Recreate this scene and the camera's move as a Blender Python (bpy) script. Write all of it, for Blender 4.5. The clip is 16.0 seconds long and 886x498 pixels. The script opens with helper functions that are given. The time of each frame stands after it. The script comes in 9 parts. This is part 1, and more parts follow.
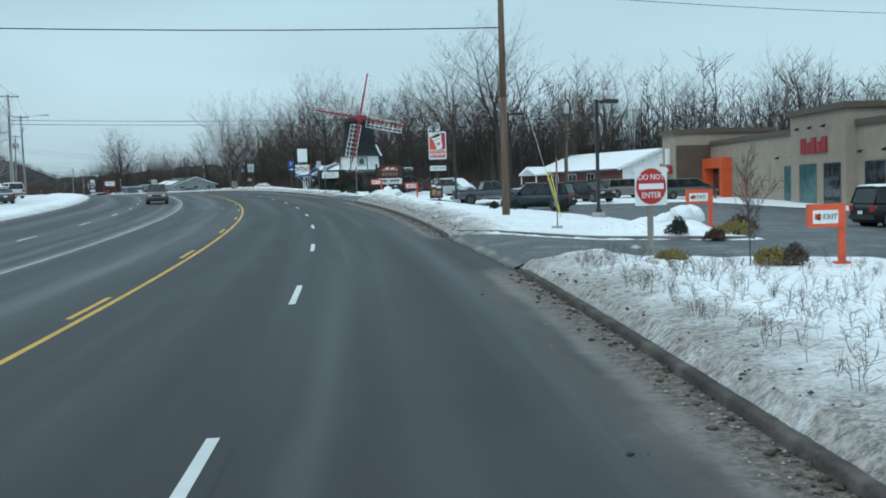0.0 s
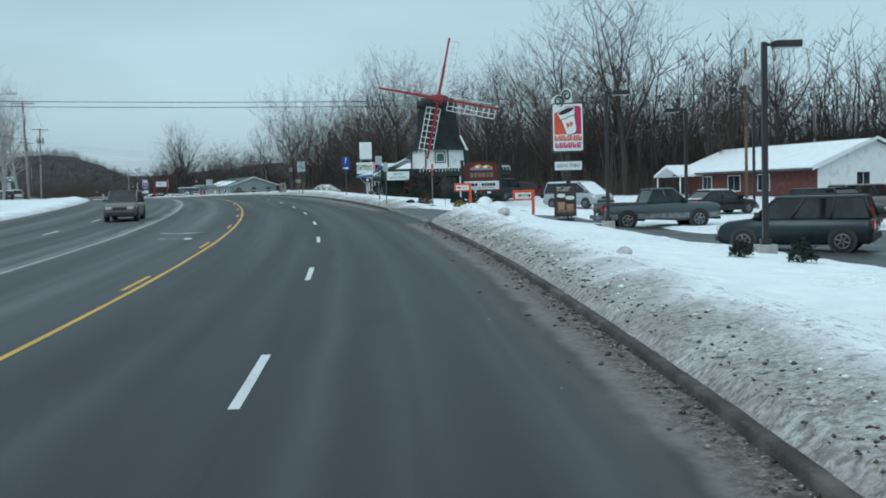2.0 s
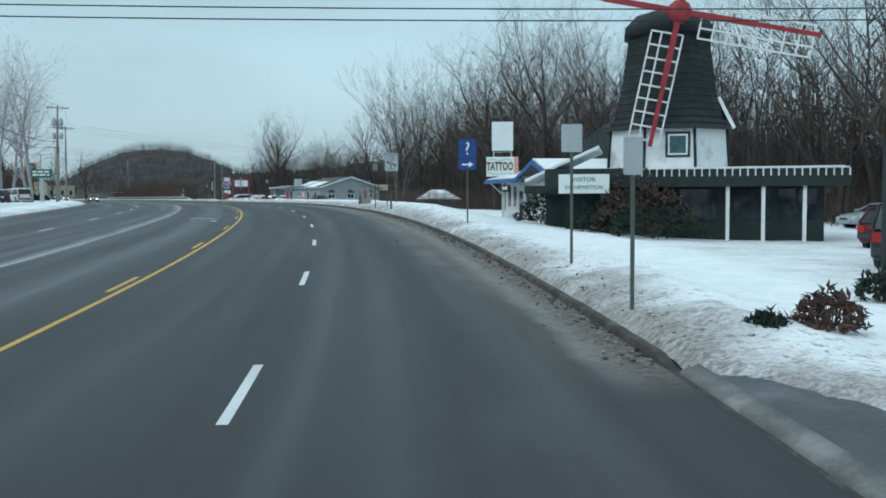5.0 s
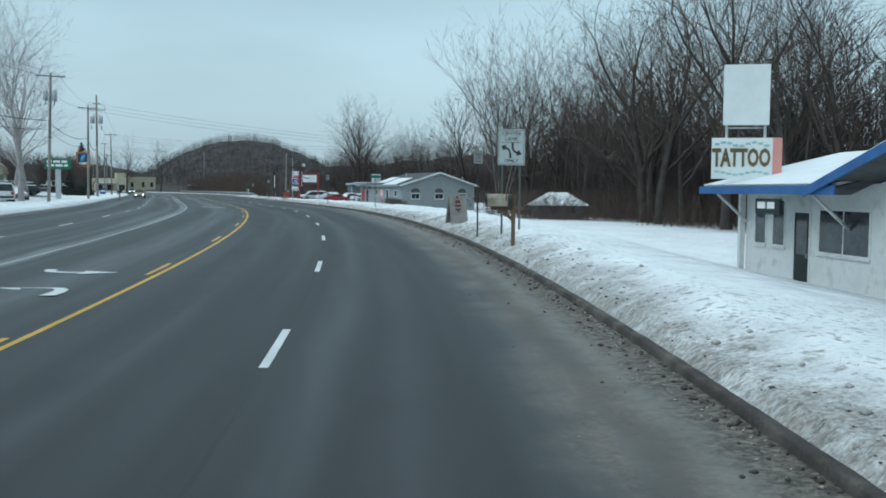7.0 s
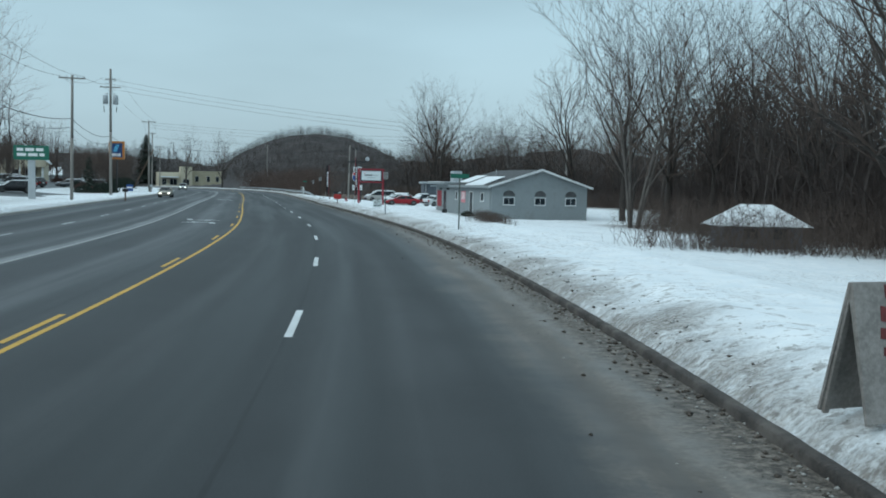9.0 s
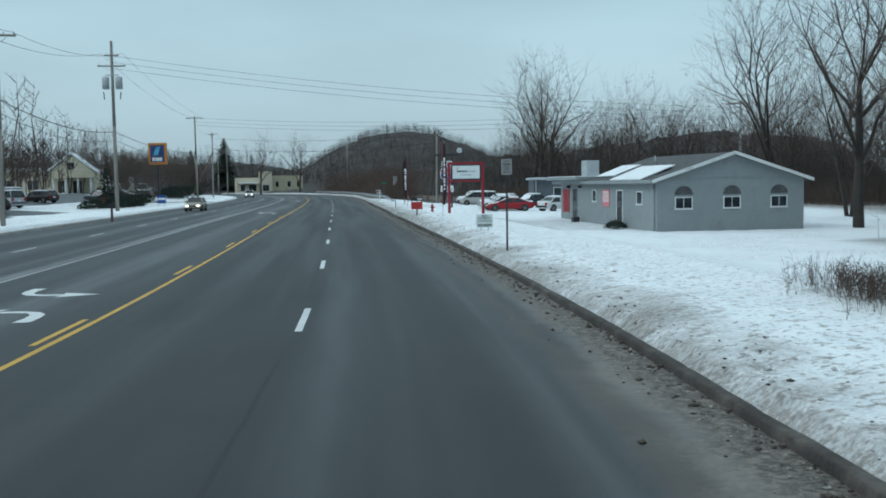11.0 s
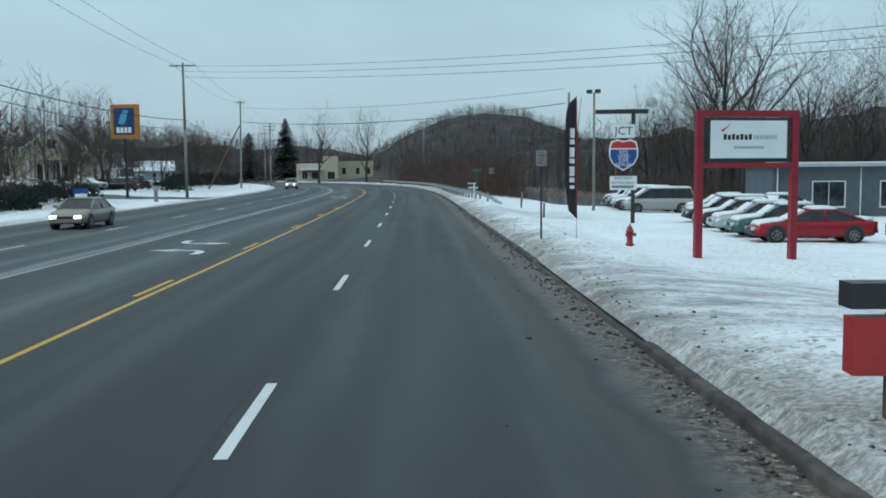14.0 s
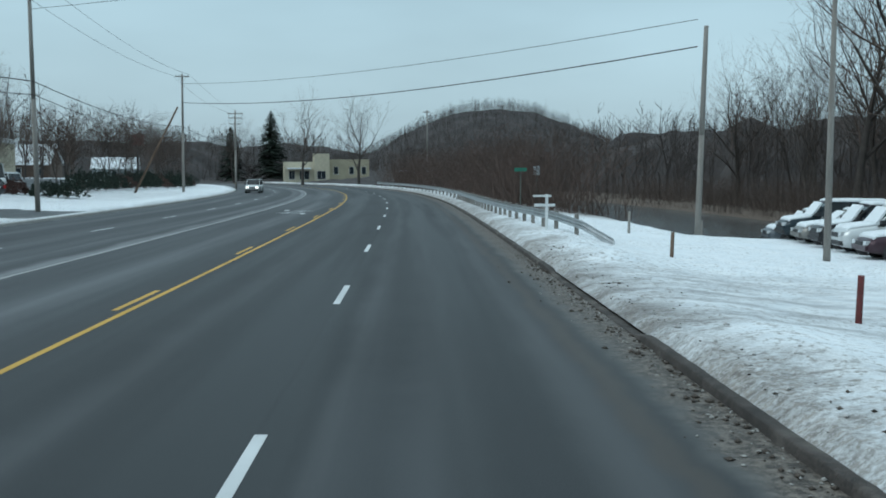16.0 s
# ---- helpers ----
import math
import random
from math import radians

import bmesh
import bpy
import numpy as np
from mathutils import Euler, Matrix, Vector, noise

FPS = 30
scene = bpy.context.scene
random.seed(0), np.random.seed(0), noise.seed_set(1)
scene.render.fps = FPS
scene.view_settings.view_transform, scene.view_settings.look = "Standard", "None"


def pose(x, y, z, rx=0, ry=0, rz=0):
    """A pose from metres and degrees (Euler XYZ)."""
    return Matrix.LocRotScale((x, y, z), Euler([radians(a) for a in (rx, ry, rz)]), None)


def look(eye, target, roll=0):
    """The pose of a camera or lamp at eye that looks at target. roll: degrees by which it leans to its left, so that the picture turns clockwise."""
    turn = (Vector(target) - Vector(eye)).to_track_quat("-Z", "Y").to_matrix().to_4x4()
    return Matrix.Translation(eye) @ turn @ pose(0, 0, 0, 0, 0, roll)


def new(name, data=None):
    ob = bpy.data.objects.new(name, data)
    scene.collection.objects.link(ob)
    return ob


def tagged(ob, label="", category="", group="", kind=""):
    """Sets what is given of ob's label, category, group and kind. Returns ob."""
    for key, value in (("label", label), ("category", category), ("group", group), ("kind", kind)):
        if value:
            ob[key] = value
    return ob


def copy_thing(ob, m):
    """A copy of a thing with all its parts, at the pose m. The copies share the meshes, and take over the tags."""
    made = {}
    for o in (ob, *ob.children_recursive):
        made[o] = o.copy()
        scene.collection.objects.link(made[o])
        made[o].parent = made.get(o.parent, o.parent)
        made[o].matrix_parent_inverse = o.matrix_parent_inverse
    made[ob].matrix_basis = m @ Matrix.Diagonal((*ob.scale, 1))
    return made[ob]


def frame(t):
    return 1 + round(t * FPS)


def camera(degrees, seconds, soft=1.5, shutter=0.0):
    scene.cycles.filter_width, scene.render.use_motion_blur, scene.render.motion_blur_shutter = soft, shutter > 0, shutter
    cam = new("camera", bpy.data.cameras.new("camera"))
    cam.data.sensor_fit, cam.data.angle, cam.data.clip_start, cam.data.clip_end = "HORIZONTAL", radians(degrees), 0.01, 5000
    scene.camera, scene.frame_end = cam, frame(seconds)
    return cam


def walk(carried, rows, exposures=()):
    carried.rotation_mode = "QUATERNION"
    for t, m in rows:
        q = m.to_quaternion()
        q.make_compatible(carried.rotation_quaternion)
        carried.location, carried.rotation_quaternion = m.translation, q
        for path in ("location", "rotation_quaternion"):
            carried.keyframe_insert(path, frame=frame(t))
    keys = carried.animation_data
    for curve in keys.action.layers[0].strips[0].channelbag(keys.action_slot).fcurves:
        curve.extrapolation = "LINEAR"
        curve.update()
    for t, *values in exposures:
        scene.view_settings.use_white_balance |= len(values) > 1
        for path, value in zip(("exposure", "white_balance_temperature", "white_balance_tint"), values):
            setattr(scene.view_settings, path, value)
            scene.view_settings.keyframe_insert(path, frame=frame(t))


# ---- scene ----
cam = camera(50.0, 16.0, soft=1.8)
PATH = [
    (0, (1.959, 0.007, -1.072), (1.989, 2.0, -1.195), -1.8),
    (0.5, (1.711, 8.209, -0.87), (1.705, 10.202, -0.991), -2.0),
    (1, (1.273, 16.335, -0.684), (1.224, 18.328, -0.799), -1.6),
    (1.5, (0.623, 24.43, -0.511), (0.529, 26.421, -0.631), -1.8),
    (2, (-0.186, 32.547, -0.339), (-0.321, 34.536, -0.458), -1.6),
    (2.5, (-1.111, 40.706, -0.163), (-1.29, 42.691, -0.276), -1.8),
    (3, (-2.196, 48.888, 0.032), (-2.418, 50.869, -0.087), -1.6),
    (3.5, (-3.48, 57.039, 0.235), (-3.745, 59.015, 0.121), -1.4),
    (4, (-4.956, 65.132, 0.431), (-5.261, 67.103, 0.322), -0.8),
    (4.5, (-6.591, 73.212, 0.654), (-6.937, 75.176, 0.549), -0.9),
    (4.7, (-7.293, 76.454, 0.733), (-7.653, 78.415, 0.626), -0.7),
    (6.8, (-16.595, 110.83, 1.613), (-17.144, 112.746, 1.483), 0.6),
    (7, (-17.661, 114.052, 1.692), (-18.228, 115.963, 1.57), 0.5),
    (7.5, (-20.465, 122.058, 1.876), (-21.07, 123.958, 1.753), 0.7),
    (8, (-23.469, 130.017, 2.038), (-24.114, 131.904, 1.914), 0.8),
    (8.5, (-26.658, 137.958, 2.179), (-27.339, 139.832, 2.053), 1.1),
    (10.8, (-43.964, 174.62, 2.462), (-44.84, 176.412, 2.323), -0.6),
    (11, (-45.725, 177.831, 2.463), (-46.621, 179.614, 2.326), -0.9),
    (11.5, (-50.3, 185.861, 2.488), (-51.239, 187.62, 2.347), -0.9),
    (12, (-55.084, 193.878, 2.519), (-56.064, 195.615, 2.371), -0.9),
    (12.5, (-60.03, 201.895, 2.515), (-61.039, 203.614, 2.358), -0.8),
    (13, (-65.086, 209.927, 2.512), (-66.115, 211.635, 2.348), -0.7),
    (13.5, (-70.238, 217.981, 2.507), (-71.276, 219.682, 2.341), -0.6),
    (14, (-75.486, 226.047, 2.516), (-76.524, 227.749, 2.356), -0.4),
    (14.5, (-80.783, 234.108, 2.517), (-81.825, 235.807, 2.35), -0.3),
    (15, (-86.106, 242.194, 2.516), (-87.152, 243.891, 2.353), -0.3),
    (15.5, (-91.47, 250.33, 2.512), (-92.515, 252.027, 2.354), -0.0),
    (16, (-96.885, 258.518, 2.507), (-97.923, 260.221, 2.348), -0.0),
]
walk(cam, [(t, look(eye, target, roll)) for t, eye, target, roll in PATH], exposures=[(0, 0.10, 5870, 2), (2, 0.0, 5870, 2), (4.5, 0.08, 5870, 2), (7, 0.06, 5870, 2), (8.5, -0.04, 5870, 2), (11, -0.05, 5870, 2), (12, -0.18, 5870, 2), (12.7, -0.16, 5870, 2), (14, -0.05, 5870, 2), (16, -0.05, 5870, 2)])


# ---- light ----
SUN_ELEVATION, SUN_TURN = 38.0, 215.0
world = bpy.data.worlds.new("overcast_sky")
scene.world = world
world.use_nodes = True
wn, wl = world.node_tree.nodes, world.node_tree.links
wn.clear()
w_out = wn.new("ShaderNodeOutputWorld")
w_bg = wn.new("ShaderNodeBackground")
w_sky = wn.new("ShaderNodeTexSky")
w_sky.sky_type = "NISHITA"
w_sky.sun_disc = False
w_sky.sun_elevation, w_sky.sun_rotation = radians(SUN_ELEVATION), radians(SUN_TURN)
w_sky.air_density, w_sky.dust_density = 1.2, 3.0
w_dim = wn.new("ShaderNodeMixRGB")
w_dim.blend_type, w_dim.inputs[0].default_value = "MULTIPLY", 1.0
w_dim.inputs[2].default_value = (0.1, 0.1, 0.1, 1)
w_coord = wn.new("ShaderNodeTexCoord")
w_sep = wn.new("ShaderNodeSeparateXYZ")
w_ramp = wn.new("ShaderNodeValToRGB")
w_ramp.color_ramp.elements[0].position, w_ramp.color_ramp.elements[0].color = 0.0, (0.50, 0.60, 0.64, 1)
w_ramp.color_ramp.elements[1].position, w_ramp.color_ramp.elements[1].color = 1.0, (0.90, 1.02, 1.08, 1)
for w_at, w_col in ((0.12, (0.53, 0.66, 0.71, 1)), (0.3, (0.49, 0.645, 0.71, 1)), (0.5, (0.66, 0.80, 0.86, 1))):
    w_e = w_ramp.color_ramp.elements.new(w_at)
    w_e.color = w_col
w_map = wn.new("ShaderNodeMapping")
w_map.inputs["Scale"].default_value = (1.2, 1.2, 4.5)
w_cloud = wn.new("ShaderNodeTexNoise")
w_cloud.inputs["Scale"].default_value, w_cloud.inputs["Detail"].default_value = 1.6, 4.0
w_cr = wn.new("ShaderNodeMapRange")
w_cr.inputs[1].default_value, w_cr.inputs[2].default_value, w_cr.inputs[3].default_value, w_cr.inputs[4].default_value = 0.3, 0.7, 0.88, 1.10
w_cm = wn.new("ShaderNodeMixRGB")
w_cm.blend_type, w_cm.inputs[0].default_value = "MULTIPLY", 1.0
w_mix = wn.new("ShaderNodeMixRGB")
w_mix.inputs[0].default_value = 0.90
wl.new(w_coord.outputs["Generated"], w_sep.inputs[0])
wl.new(w_coord.outputs["Generated"], w_map.inputs[0])
wl.new(w_map.outputs[0], w_cloud.inputs["Vector"])
wl.new(w_sep.outputs[2], w_ramp.inputs[0])
wl.new(w_cloud.outputs[0], w_cr.inputs[0])
wl.new(w_ramp.outputs[0], w_cm.inputs[1])
wl.new(w_cr.outputs[0], w_cm.inputs[2])
wl.new(w_sky.outputs[0], w_dim.inputs[1])
wl.new(w_dim.outputs[0], w_mix.inputs[1])
wl.new(w_cm.outputs[0], w_mix.inputs[2])
wl.new(w_mix.outputs[0], w_bg.inputs[0])
wl.new(w_bg.outputs[0], w_out.inputs[0])
sun = new("sun", bpy.data.lights.new("sun", "SUN"))
sun.data.energy, sun.data.angle, sun.data.color = 0.7, radians(25), (1.0, 0.97, 0.93)
sun.matrix_world = pose(0, 0, 60, 90 - SUN_ELEVATION, 0, 180 - SUN_TURN)

# ---- the line of the road: s metres along the lane line, o metres to its right ----
HEADS = [(-120, -9.0), (-40, -0.8), (0, 3.2), (40, 8.36), (80, 14.54), (120, 20.06), (160, 26.72), (200, 32.46), (225, 33.3), (260, 32.62), (317, 33.51), (340, 34.2), (380, 38.0), (430, 46.0), (520, 66.0)]
G = np.arange(-120, 520, 0.5)
GH = np.interp(G, [a for a, _ in HEADS], [b for _, b in HEADS])
GX = np.cumsum(-np.sin(np.radians(GH)) * 0.5)
GY = np.cumsum(np.cos(np.radians(GH)) * 0.5)
G0 = int(np.argmin(np.abs(G)))
GX, GY = GX - GX[G0] - 0.13, GY - GY[G0] + 9.23


# the road climbs at first and runs level from the middle on
GZ = np.cumsum(0.0233 * np.clip((185 - G) / 80, 0, 1)) * 0.5
GZ = GZ - GZ[-1]


def grade(x, y):
    """Height of the road's line beside places in the plan (arrays)."""
    x, y = np.asarray(x, dtype=float), np.asarray(y, dtype=float)
    out = np.empty(x.shape)
    near = np.arange(0, len(G), 10)
    for a in range(0, len(x), 20000):
        u, v = x[a:a + 20000], y[a:a + 20000]
        i = near[np.argmin((u[:, None] - GX[near]) ** 2 + (v[:, None] - GY[near]) ** 2, axis=1)]
        h = np.radians(GH[i])
        out[a:a + 20000] = np.interp(G[i] - (u - GX[i]) * np.sin(h) + (v - GY[i]) * np.cos(h), G, GZ)
    return out


def heading(s):
    return float(np.interp(s, G, GH))


WIDE_S, WIDE_O = [0, 12, 18, 24, 32, 47, 64, 71, 80, 95, 114, 140, 185, 258, 280, 300], [0.08, 0.12, -0.05, -0.18, 0.0, 0.18, 0.25, 0.42, 0.55, 0.55, 0.6, 0.58, 0.38, 0.32, 0.1, 0.1]


def xy(s, o):
    h = radians(heading(s))
    if o > 3.0:
        o += float(np.interp(s, WIDE_S, WIDE_O)) * min(1.0, (o - 3.0) / 2.0) * (1 - min(1.0, max(0.0, (o - 8.0) / 4.0)))
    return float(np.interp(s, G, GX)) + o * math.cos(h), float(np.interp(s, G, GY)) + o * math.sin(h)


KERB, LEFT_EDGE = 5.15, -17.4
TS = [-120, 20, 42, 56, 74, 100, 125, 140, 165, 205, 240, 262, 290, 320, 420]
ZK = [0.1, 0.05, 0.02, 0.02, 0.05, 0.1, 0.3, 0.46, 0.4, 0.4, 0.3, -0.3, -0.15, -0.05, 0.1]
ZM = [0, 0, -0.3, -0.55, -0.5, 0, -0.75, -1.05, -0.7, -0.8, -1.05, -0.5, -0.42, -0.5, -0.5]
ZF = [-0.8, -0.8, -0.75, -0.75, -0.7, -0.4, -0.7, -0.9, -1.0, -1.1, -1.2, -0.6, -0.6, -0.9, -1.0]


def land(s, o):
    """Height of the bare ground."""
    if o < KERB:
        if o > LEFT_EDGE:
            return 0.0
        return float(np.interp(-o, [17.4, 17.6, 26, 46, 90, 130, 140], [0.0, 0.15, 0.2, 0.2 + 1.4 * smooth(225, 285, s), 0.2 + 1.8 * smooth(225, 285, s), -2.8, -9.0]))
    k, m, f = (float(np.interp(s, TS, a)) for a in (ZK, ZM, ZF))
    river = 1.7 * smooth(313, 320, s) * smooth(14, 17.5, o) * (1 - smooth(30, 34, o))
    return float(np.interp(o, [5.15, 5.3, 6.6, 9.5, 16, 32, 110, 138, 150], [0.05, 0.15, 0.2 + 0.24 * smooth(112, 128, s) * (1 - smooth(150, 172, s)), k, m, f, f - 0.4, -3.2, -9.0])) - river


def smooth(a, b, v):
    v = min(1.0, max(0.0, (v - a) / (b - a)))
    return v * v * (3 - 2 * v)


# paved or driven ground beside the road: (centre line of s against o, half width)
def bare(s, o):
    """1 where cars keep the ground clear of snow, 0 on deep snow."""
    v = 0.0
    if 5.0 < o < 16:
        c = float(np.interp(o, [5, 7, 9, 14], [18.9, 18.3, 17.4, 15.6]))
        w = float(np.interp(o, [5, 6.5, 9, 14], [5.6, 4.2, 3.3, 3.0]))
        v = max(v, 1 - smooth(w - 0.4, w + 0.4, abs(s - c)))
        c = float(np.interp(o, [5, 8, 11, 16], [75.8, 72.6, 72.0, 73.2]))
        w = float(np.interp(o, [5, 6.5, 8, 11, 16], [8.6, 6.8, 5.2, 4.2, 4.0]))
        v = max(v, 1 - smooth(w - 0.4, w + 0.4, abs(s - c)))
    if o >= 13.5 and -5 < s < 66:
        v = max(v, smooth(13.6, 14.6, o - 0.02 * (s - 20)) * (1 - smooth(32, 34, o)) * smooth(6, 9, s) * (1 - smooth(60, 64, s)))
    if 11.5 < o < 17 and 54 < s < 72:
        v = max(v, smooth(12.8, 13.8, o) * (1 - smooth(66, 70, s)))
    if -56 < o < -17.7:
        wander = 0.8 * math.sin(s * 0.31) + 0.5 * math.sin(s * 0.83 + o * 0.4)
        v = max(v, (1 - smooth(5.2, 6.4, abs(s - 326.0 + wander * 0.4 - 0.25 * (-o - 20)))) * (1 - smooth(36, 38, -o)))
        v = max(v, smooth(32.5, 34.0, -o + wander) * (1 - smooth(50, 54, -o + wander)) * smooth(236, 244, s) * (1 - smooth(440, 455, s)))
        v = max(v, smooth(24.5, 26.0, -o + wander) * (1 - smooth(34, 36, -o)) * smooth(246, 252, s) * (1 - smooth(270, 276, s)))
    return v


def slush(s, o):
    """1 where snow lies driven over and half melted."""
    v = 0.0
    if o > 5 and o < 30:
        v = max(v, 0.95 * (1 - smooth(4.0, 7.0, abs(s - float(np.interp(o, [5, 9, 14, 22], [251.5, 251, 248, 246]))))) * (1 - smooth(16, 24, o)))
        v = max(v, 0.8 * (1 - smooth(3.6, 5.6, abs(s - float(np.interp(o, [5, 9, 20], [289.5, 290, 291]))))) * (1 - smooth(9, 16, o)))
        v = max(v, 0.6 * (1 - smooth(2, 6, abs(s - 243 - 0.3 * (o - 12)))) * smooth(9, 12, o) * (1 - smooth(18, 22, o)))
        v = max(v, 0.55 * (1 - smooth(2, 4, abs(o - 11.6))) * smooth(112, 118, s) * (1 - smooth(132, 140, s)))
        v = max(v, 0.5 * smooth(11, 13, o) * (1 - smooth(24, 27, o)) * smooth(84, 90, s) * (1 - smooth(108, 114, s)))
    if o < -19 and o > -60:
        v = max(v, 0.6 * smooth(19.5, 22, -o) * (1 - smooth(45, 55, -o)) * (0.5 + 0.5 * math.sin(s * 0.09)))
    return v


def ground(s, o):
    """Height of what a thing stands on."""
    return land(s, o) + (0.10 * (1 - bare(s, o)) * (1 - 0.7 * slush(s, o)) if o > KERB or o < LEFT_EDGE else 0.0)


def at(s, o, z=None, turn=0.0):
    """A pose on the ground: local y along the road, local x to its right; z is height above the ground."""
    x, y = xy(s, o)
    return pose(x, y, ground(s, o) + (z or 0.0), 0, 0, heading(s) + turn)


def spot(x, y):
    """s and o of a place in the plan."""
    i = int(np.argmin((GX - x) ** 2 + (GY - y) ** 2))
    h = radians(GH[i])
    return float(G[i]), (x - GX[i]) * math.cos(h) + (y - GY[i]) * math.sin(h)


def put(x, y, z=0.0, turn=0.0):
    """A pose on the ground at a place in the plan, turned in the plan."""
    return pose(x, y, ground(*spot(x, y)) + z, 0, 0, turn)


# ---- materials ----
def shader(name):
    m = bpy.data.materials.new(name)
    m.use_nodes = True
    n, l = m.node_tree.nodes, m.node_tree.links
    return m, n, l, n["Principled BSDF"]


def mix(n, l, fac, a, b):
    x = n.new("ShaderNodeMixRGB")
    for i, v in ((0, fac), (1, a), (2, b)):
        if hasattr(v, "is_output"):
            l.new(v, x.inputs[i])
        elif i == 0:
            x.inputs[0].default_value = v
        else:
            x.inputs[i].default_value = (*v, 1)
    return x.outputs[0]


def ramp(n, l, v, a, b, lo=0.0, hi=1.0):
    r = n.new("ShaderNodeMapRange")
    r.interpolation_type = "SMOOTHSTEP"
    l.new(v, r.inputs[0])
    for i, k in enumerate((a, b, lo, hi)):
        r.inputs[i + 1].default_value = k
    return r.outputs[0]


def maths(n, l, kind, a, b):
    x = n.new("ShaderNodeMath")
    x.operation = kind
    for i, v in enumerate((a, b)):
        if hasattr(v, "is_output"):
            l.new(v, x.inputs[i])
        else:
            x.inputs[i].default_value = v
    return x.outputs[0]


def grain(n, l, vec, scale, detail=4.0, rough=0.6, stretch=None):
    if stretch:
        mp = n.new("ShaderNodeMapping")
        mp.inputs["Scale"].default_value = stretch
        l.new(vec, mp.inputs[0])
        vec = mp.outputs[0]
    x = n.new("ShaderNodeTexNoise")
    x.inputs["Scale"].default_value, x.inputs["Detail"].default_value, x.inputs["Roughness"].default_value = scale, detail, rough
    l.new(vec, x.inputs["Vector"])
    return x.outputs[0]


def bumped(n, l, p, height, strength, dist):
    b = n.new("ShaderNodeBump")
    b.inputs["Strength"].default_value, b.inputs["Distance"].default_value = strength, dist
    l.new(height, b.inputs["Height"])
    l.new(b.outputs[0], p.inputs["Normal"])


def surf(name, base, var=0.18, rough=0.7, metal=0.0, scale=3.0, bump=0.2, dirt=None, stretch=None, each=0.0):
    """A plain surface: colour with grain at two scales, and dirt if given."""
    m, n, l, p = shader(name)
    vec = n.new("ShaderNodeTexCoord").outputs["Object"]
    fine = grain(n, l, vec, scale * 8, 5, 0.7, stretch)
    wide = grain(n, l, vec, scale * 0.6, 3, 0.6, stretch)
    both = maths(n, l, "ADD", maths(n, l, "MULTIPLY", fine, 0.5), maths(n, l, "MULTIPLY", wide, 0.5))
    lo, hi = tuple(c * (1 - var) for c in base), tuple(min(1.0, c * (1 + var)) for c in base)
    col = mix(n, l, ramp(n, l, both, 0.35, 0.65), lo, hi)
    if each:
        info = n.new("ShaderNodeObjectInfo").outputs["Random"]
        col = mix(n, l, maths(n, l, "MULTIPLY", info, each), col, tuple(c * 0.45 for c in base))
    if dirt:
        col = mix(n, l, ramp(n, l, wide, 0.5, 0.72, 0.0, 0.6), col, dirt)
    l.new(col, p.inputs["Base Color"])
    l.new(ramp(n, l, fine, 0.3, 0.7, max(0.05, rough - 0.12), min(1.0, rough + 0.12)), p.inputs["Roughness"])
    p.inputs["Metallic"].default_value = metal
    if bump:
        bumped(n, l, p, fine, bump, 0.02)
    return m


def glass(name, base=(0.02, 0.025, 0.03)):
    m, n, l, p = shader(name)
    vec = n.new("ShaderNodeTexCoord").outputs["Object"]
    l.new(mix(n, l, ramp(n, l, grain(n, l, vec, 1.5), 0.4, 0.65), base, tuple(c * 2.2 for c in base)), p.inputs["Base Color"])
    p.inputs["Roughness"].default_value = 0.06
    return m


def lit(name, col, strength):
    m, n, l, p = shader(name)
    p.inputs["Base Color"].default_value = (*col, 1)
    p.inputs["Emission Color"].default_value = (*col, 1)
    p.inputs["Emission Strength"].default_value = strength
    return m


